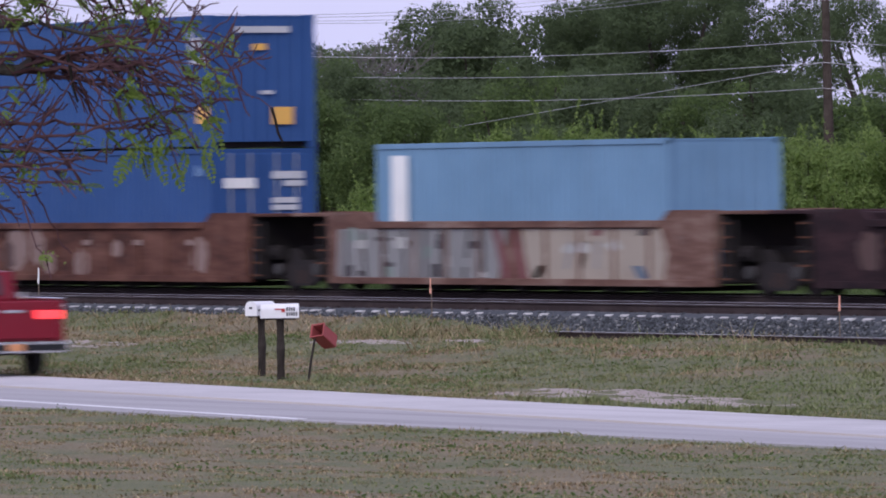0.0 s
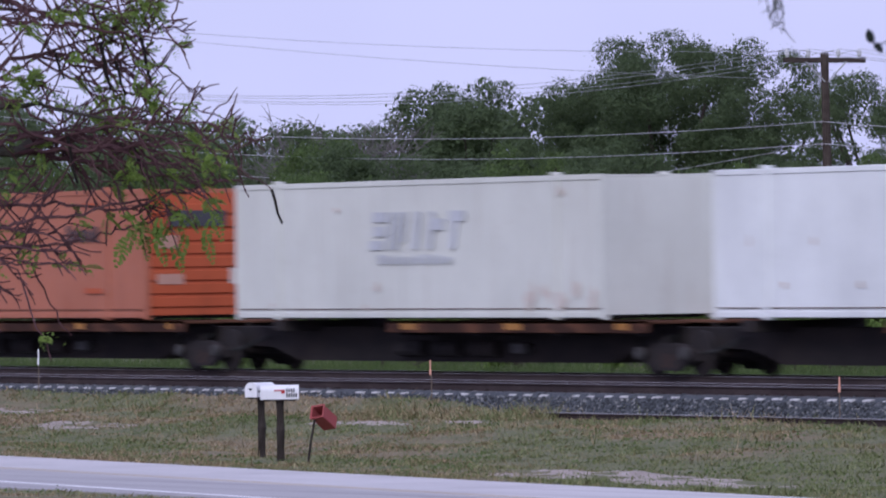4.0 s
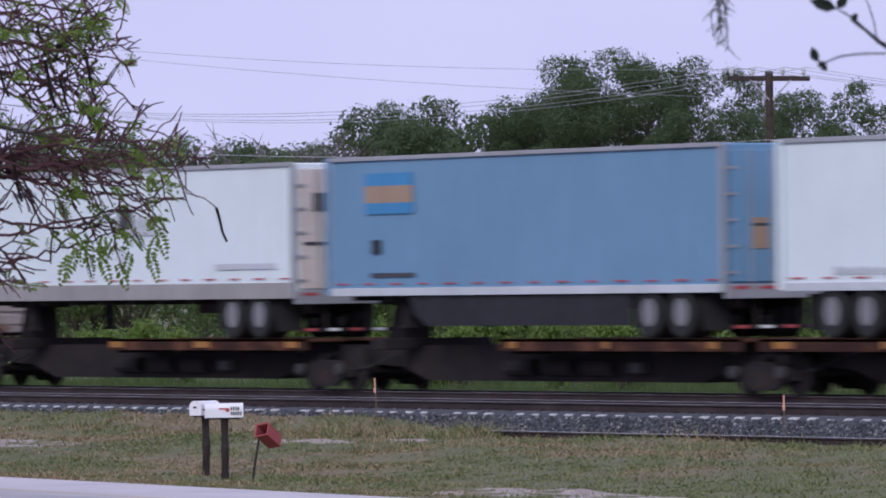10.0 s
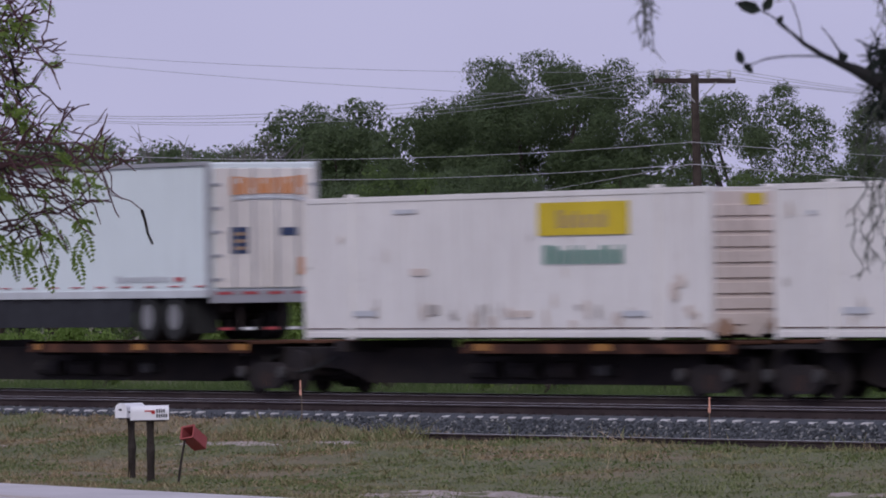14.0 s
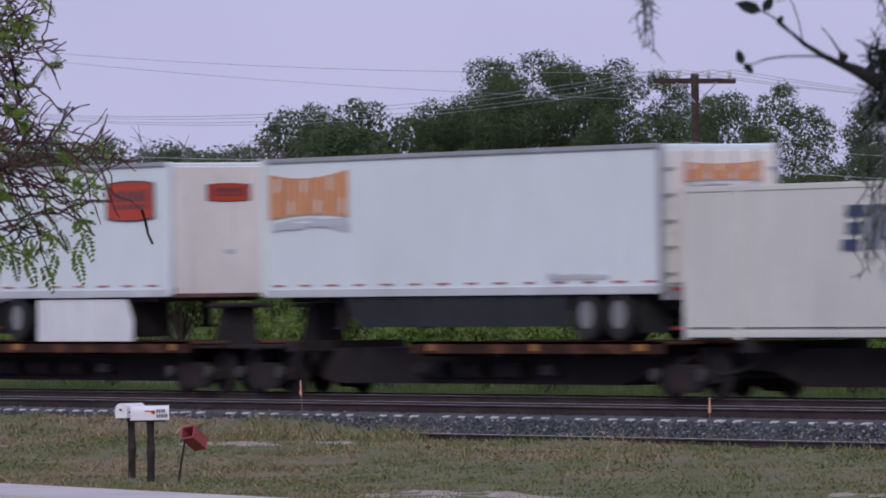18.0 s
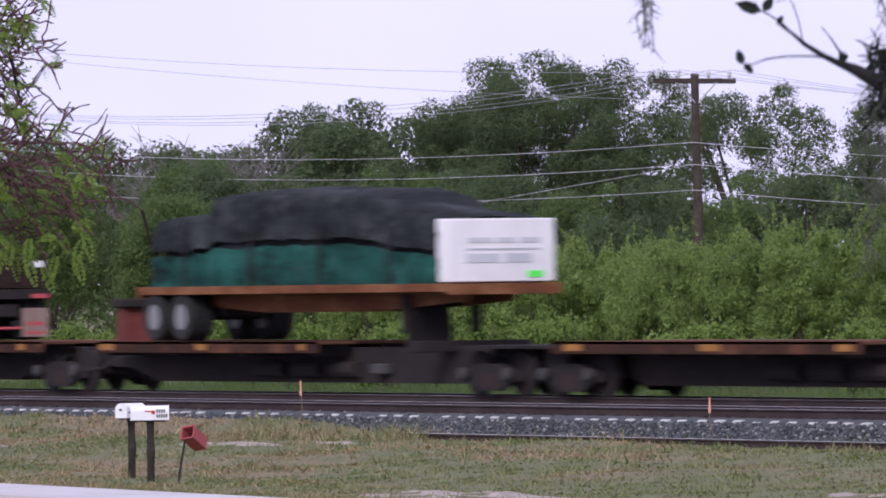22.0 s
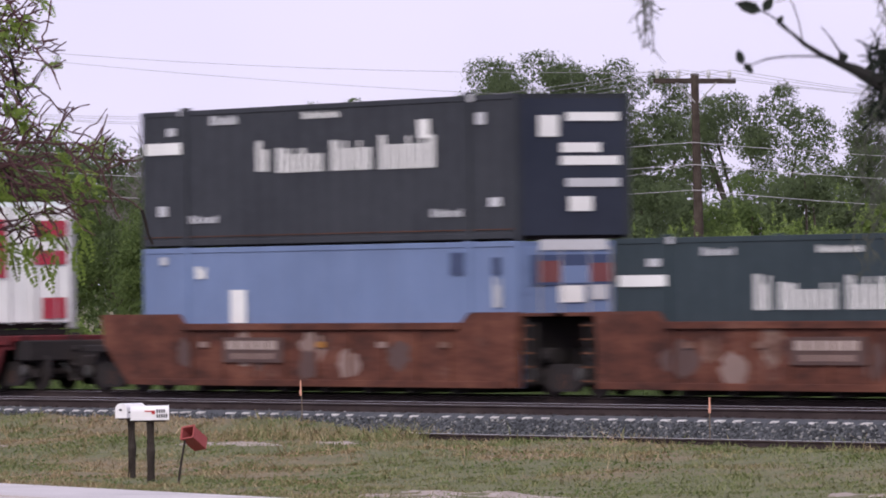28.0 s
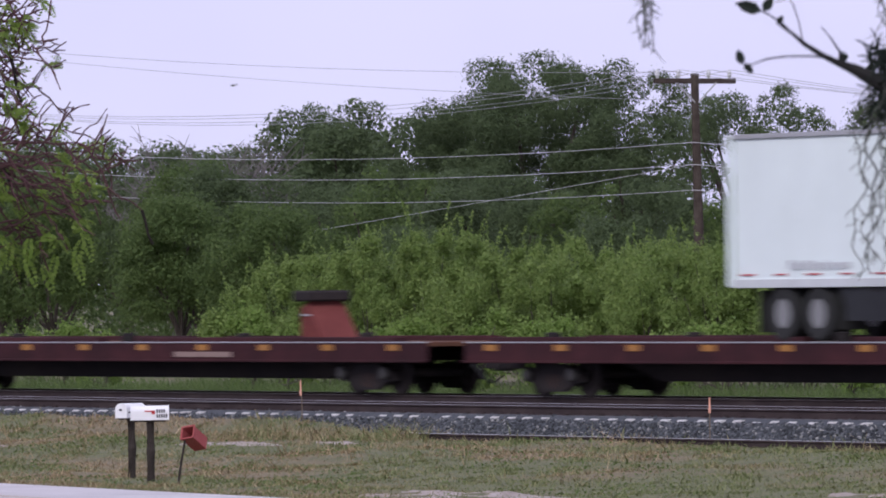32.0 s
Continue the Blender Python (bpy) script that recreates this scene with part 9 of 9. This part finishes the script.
    for i in range(4):
        strand(bm, 1558 + r.uniform(-6, 20), -30, r.uniform(90, 170), 8, 0.003)
    part("moss", bm, "moss", ob, "thin hanging grey moss")


oak_twig()


# ---- the pickup on the road ----
TRUCK_SPEED = 29.5
TRUCK_X, TRUCK_Y = -129.4, 60.75


def pickup():
    M["truck_red"] = paint("dark_red_car_paint", (0.18, 0.008, 0.021), (0.12, 0.05, 0.05), 0.15, rough=0.25, streak=False)
    M["chrome"] = paint("chrome", (0.72, 0.72, 0.74), (0.4, 0.38, 0.36), 0.1, rough=0.15, metal=0.95, streak=False)
    m, n, l, b = material("lit_tail_lamp", 0.3)
    b.inputs["Base Color"].default_value = (0.6, 0.02, 0.02, 1)
    b.inputs["Emission Color"].default_value = (1.0, 0.05, 0.06, 1)
    b.inputs["Emission Strength"].default_value = 1.6
    M["tail_lit"] = m
    m, n, l, b = material("car_glass", 0.05)
    b.inputs["Base Color"].default_value = (0.03, 0.035, 0.04, 1)
    M["car_glass"] = m
    t = empty("pickup_truck", pose(TRUCK_X, TRUCK_Y, ROAD_Z), "dark red pickup with a chrome bumper and lit tail lamps", "pickup truck")
    # -x is ahead; the tail is at x = 0
    part("bed_floor", box(bmesh.new(), -2.45, -0.03, -0.86, 0.86, 0.62, 0.74, 0.02), "truck_red", t)
    for s in (-1, 1):
        y0, y1 = sorted((s * 0.96, s * 0.86))
        part("bed_side", prism(bmesh.new(), [(-2.45, 0.55), (-1.65, 0.55), (-1.55, 0.85), (-1.2, 0.98), (-0.85, 0.85), (-0.75, 0.55), (-0.02, 0.58), (0.0, 0.85), (0.0, 1.32), (-0.1, 1.36), (-2.45, 1.36)], y0, y1), "truck_red", t)
        part("tail_lamp", box(bmesh.new(), -0.02, 0.03, min(s * 0.42, s * 0.94), max(s * 0.42, s * 0.94), 1.02, 1.17, 0.01), "tail_lit", t, "lit red tail lamp") if s > 0 else part("tail_lamp", box(bmesh.new(), -0.02, 0.03, -0.94, -0.42, 1.02, 1.17, 0.01), "tail_lit", t, "lit red tail lamp")
        part("bed_rail", box(bmesh.new(), -2.45, -0.05, min(s * 0.84, s * 0.97), max(s * 0.84, s * 0.97), 1.355, 1.395, 0.012), "chrome", t, "pale bed rail cap")
    gate = part("tailgate", box(bmesh.new(), -0.06, 0.0, -0.86, 0.86, 0.66, 1.34, 0.02), "truck_red", t)
    part("gate_handle", box(bmesh.new(), 0.0, 0.02, -0.2, 0.2, 1.13, 1.18, 0.005), "chrome", gate)
    bump = part("bumper", slab_x(bmesh.new(), [(-0.98, 0.42), (0.98, 0.42), (1.0, 0.48), (1.0, 0.62), (-1.0, 0.62), (-1.0, 0.48)], 0.02, 0.16), "chrome", t)
    part("bumper_trim", box(bmesh.new(), 0.16, 0.175, -0.95, 0.95, 0.46, 0.57, 0.005), "skirt", bump)
    part("number_plate", box(bmesh.new(), 0.176, 0.185, -0.16, 0.14, 0.46, 0.58), "logo_orange", bump, "plain orange bar")
    cab = [(-2.5, 0.5), (-2.5, 1.36), (-2.62, 1.84), (-3.55, 1.86), (-4.1, 1.36), (-5.3, 1.26), (-5.45, 1.0), (-5.45, 0.5), (-5.05, 0.5), (-4.9, 0.85), (-4.3, 0.85), (-4.15, 0.5)]
    part("cab", prism(bmesh.new(), cab, -0.92, 0.92), "truck_red", t)
    part("rear_window", prism(bmesh.new(), [(-2.495, 1.42), (-2.485, 1.42), (-2.595, 1.78), (-2.605, 1.78)], -0.66, 0.66), "car_glass", t)
    for s in (-1, 1):
        y0, y1 = sorted((s * 0.922, s * 0.93))
        part("side_window", prism(bmesh.new(), [(-2.75, 1.4), (-2.78, 1.76), (-3.5, 1.78), (-3.95, 1.4)], y0, y1), "car_glass", t)
        part("mirror", box(bmesh.new(), -3.98, -3.88, min(s * 0.95, s * 1.15), max(s * 0.95, s * 1.15), 1.4, 1.58, 0.02), "chrome", t)
    part("windscreen", prism(bmesh.new(), [(-3.60, 1.82), (-3.58, 1.84), (-4.10, 1.40), (-4.12, 1.38)], -0.78, 0.78), "car_glass", t)
    part("chassis", box(bmesh.new(), -5.2, -0.1, -0.5, 0.5, 0.38, 0.62, 0.03), "black", t)
    part("aerial", rod(bmesh.new(), (-0.3, 0.3, 1.38), (-0.3, 0.3, 1.5), 0.02, seg=6), "white", t)
    wheels = []
    for x in (-1.2, -4.6):
        for s in (-1, 1):
            w = empty("wheel", pose(x, s * 0.8, 0.37))
            w.parent = t
            bm = bmesh.new()
            lathe(bm, [(-0.1, 0.21), (-0.11, 0.33), (-0.08, 0.37), (0.08, 0.37), (0.11, 0.33), (0.1, 0.21)], (0, 0, 0), "y", 24, True)
            part("tyre", bm, "rubber", w)
            bm = bmesh.new()
            lathe(bm, [(s * 0.09, 0.21), (s * 0.06, 0.17), (s * 0.09, 0.07), (s * 0.1, 0.001)], (0, 0, 0), "y", 16)
            for k in range(5):
                box(bm, -0.02, 0.02, s * 0.07 - 0.01, s * 0.07 + 0.01, 0.06, 0.2)
                bmesh.ops.rotate(bm, verts=bm.verts, cent=(0, 0, 0), matrix=Matrix.Rotation(2 * math.pi / 5, 3, "Y"))
            part("rim", bm, "chrome", w)
            wheels.append((w, x, s * 0.8))
    return t, wheels


truck, truck_wheels = pickup()


# ---- a bird that crosses the sky at the end ----
def bird():
    b = empty("bird", pose(0, 0, 0), "small grey bird in flight", "bird")
    bm = bmesh.new()
    bmesh.ops.create_uvsphere(bm, u_segments=10, v_segments=6, radius=1.0, matrix=Matrix.Diagonal((0.045, 0.015, 0.015, 1)))
    part("body", bm, "galv", b)
    part("tail", prism(bmesh.new(), [(-0.09, 0.0), (-0.04, 0.005), (-0.04, -0.005)], -0.015, 0.015), "galv", b)
    for s in (-1, 1):
        bm = bmesh.new()
        v = [bm.verts.new(p) for p in ((0.025, 0, 0.005), (0.01, s * 0.06, 0.025), (-0.02, s * 0.10, 0.015), (-0.025, s * 0.05, 0.015), (-0.02, 0, 0.005))]
        bm.faces.new(v)
        r = bmesh.ops.extrude_face_region(bm, geom=bm.faces[:])
        bmesh.ops.translate(bm, verts=[q for q in r["geom"] if isinstance(q, bmesh.types.BMVert)], vec=(0, 0, 0.004))
        part("wing", bm, "galv", b)
    return b


flyer = bird()


# ---- what moves ----
def motions():
    times = [0.0, 2.0, 4.0, 6.0, 8.0, 10.0, 12.0, 14.0, 16.0, 18.0, 20.0, 22.0, 24.0, 26.0, 28.0, 30.0, 32.0]
    for ob, x, z, rz in MOVERS:
        walk(ob, [(t, pose(x + travel(t), FAR_TRACK, z, 0, 0, rz)) for t in times])
    # the pickup drives off along the road
    turn = math.degrees(math.atan(0.105))
    walk(truck, [(t, pose(TRUCK_X - TRUCK_SPEED * t, TRUCK_Y + 0.105 * TRUCK_SPEED * t, ROAD_Z, 0, 0, -turn)) for t in (0.0, 8.0, 16.0, 24.0, 32.0)])
    # the five-spoked wheels turn 152 degrees a step, which looks the same as 80
    for w, x, y in truck_wheels:
        walk(w, [(k / 30, pose(x, y, 0.37, 0, -(k * 80.3) % 360, 0)) for k in range(0, 961)])
    # the bird glides over the trees
    O, A, B = sight(60.843, 120.0, 120 * math.tan(radians(0.247)))
    here = lambda x, y: O + A * ((x - 784) / 118.5) + Vector((0, 0, (441 - y) / 118.5))
    rows = [(t, here(606 - 190 * (t - 31), 94 + (53 if t > 31 else 24) * (t - 31))) for t in (0.0, 16.0, 24.0, 28.0, 30.0, 31.0, 32.0)]
    walk(flyer, [(t, pose(p.x, p.y, p.z, 0, 0, 205)) for t, p in rows])


motions()
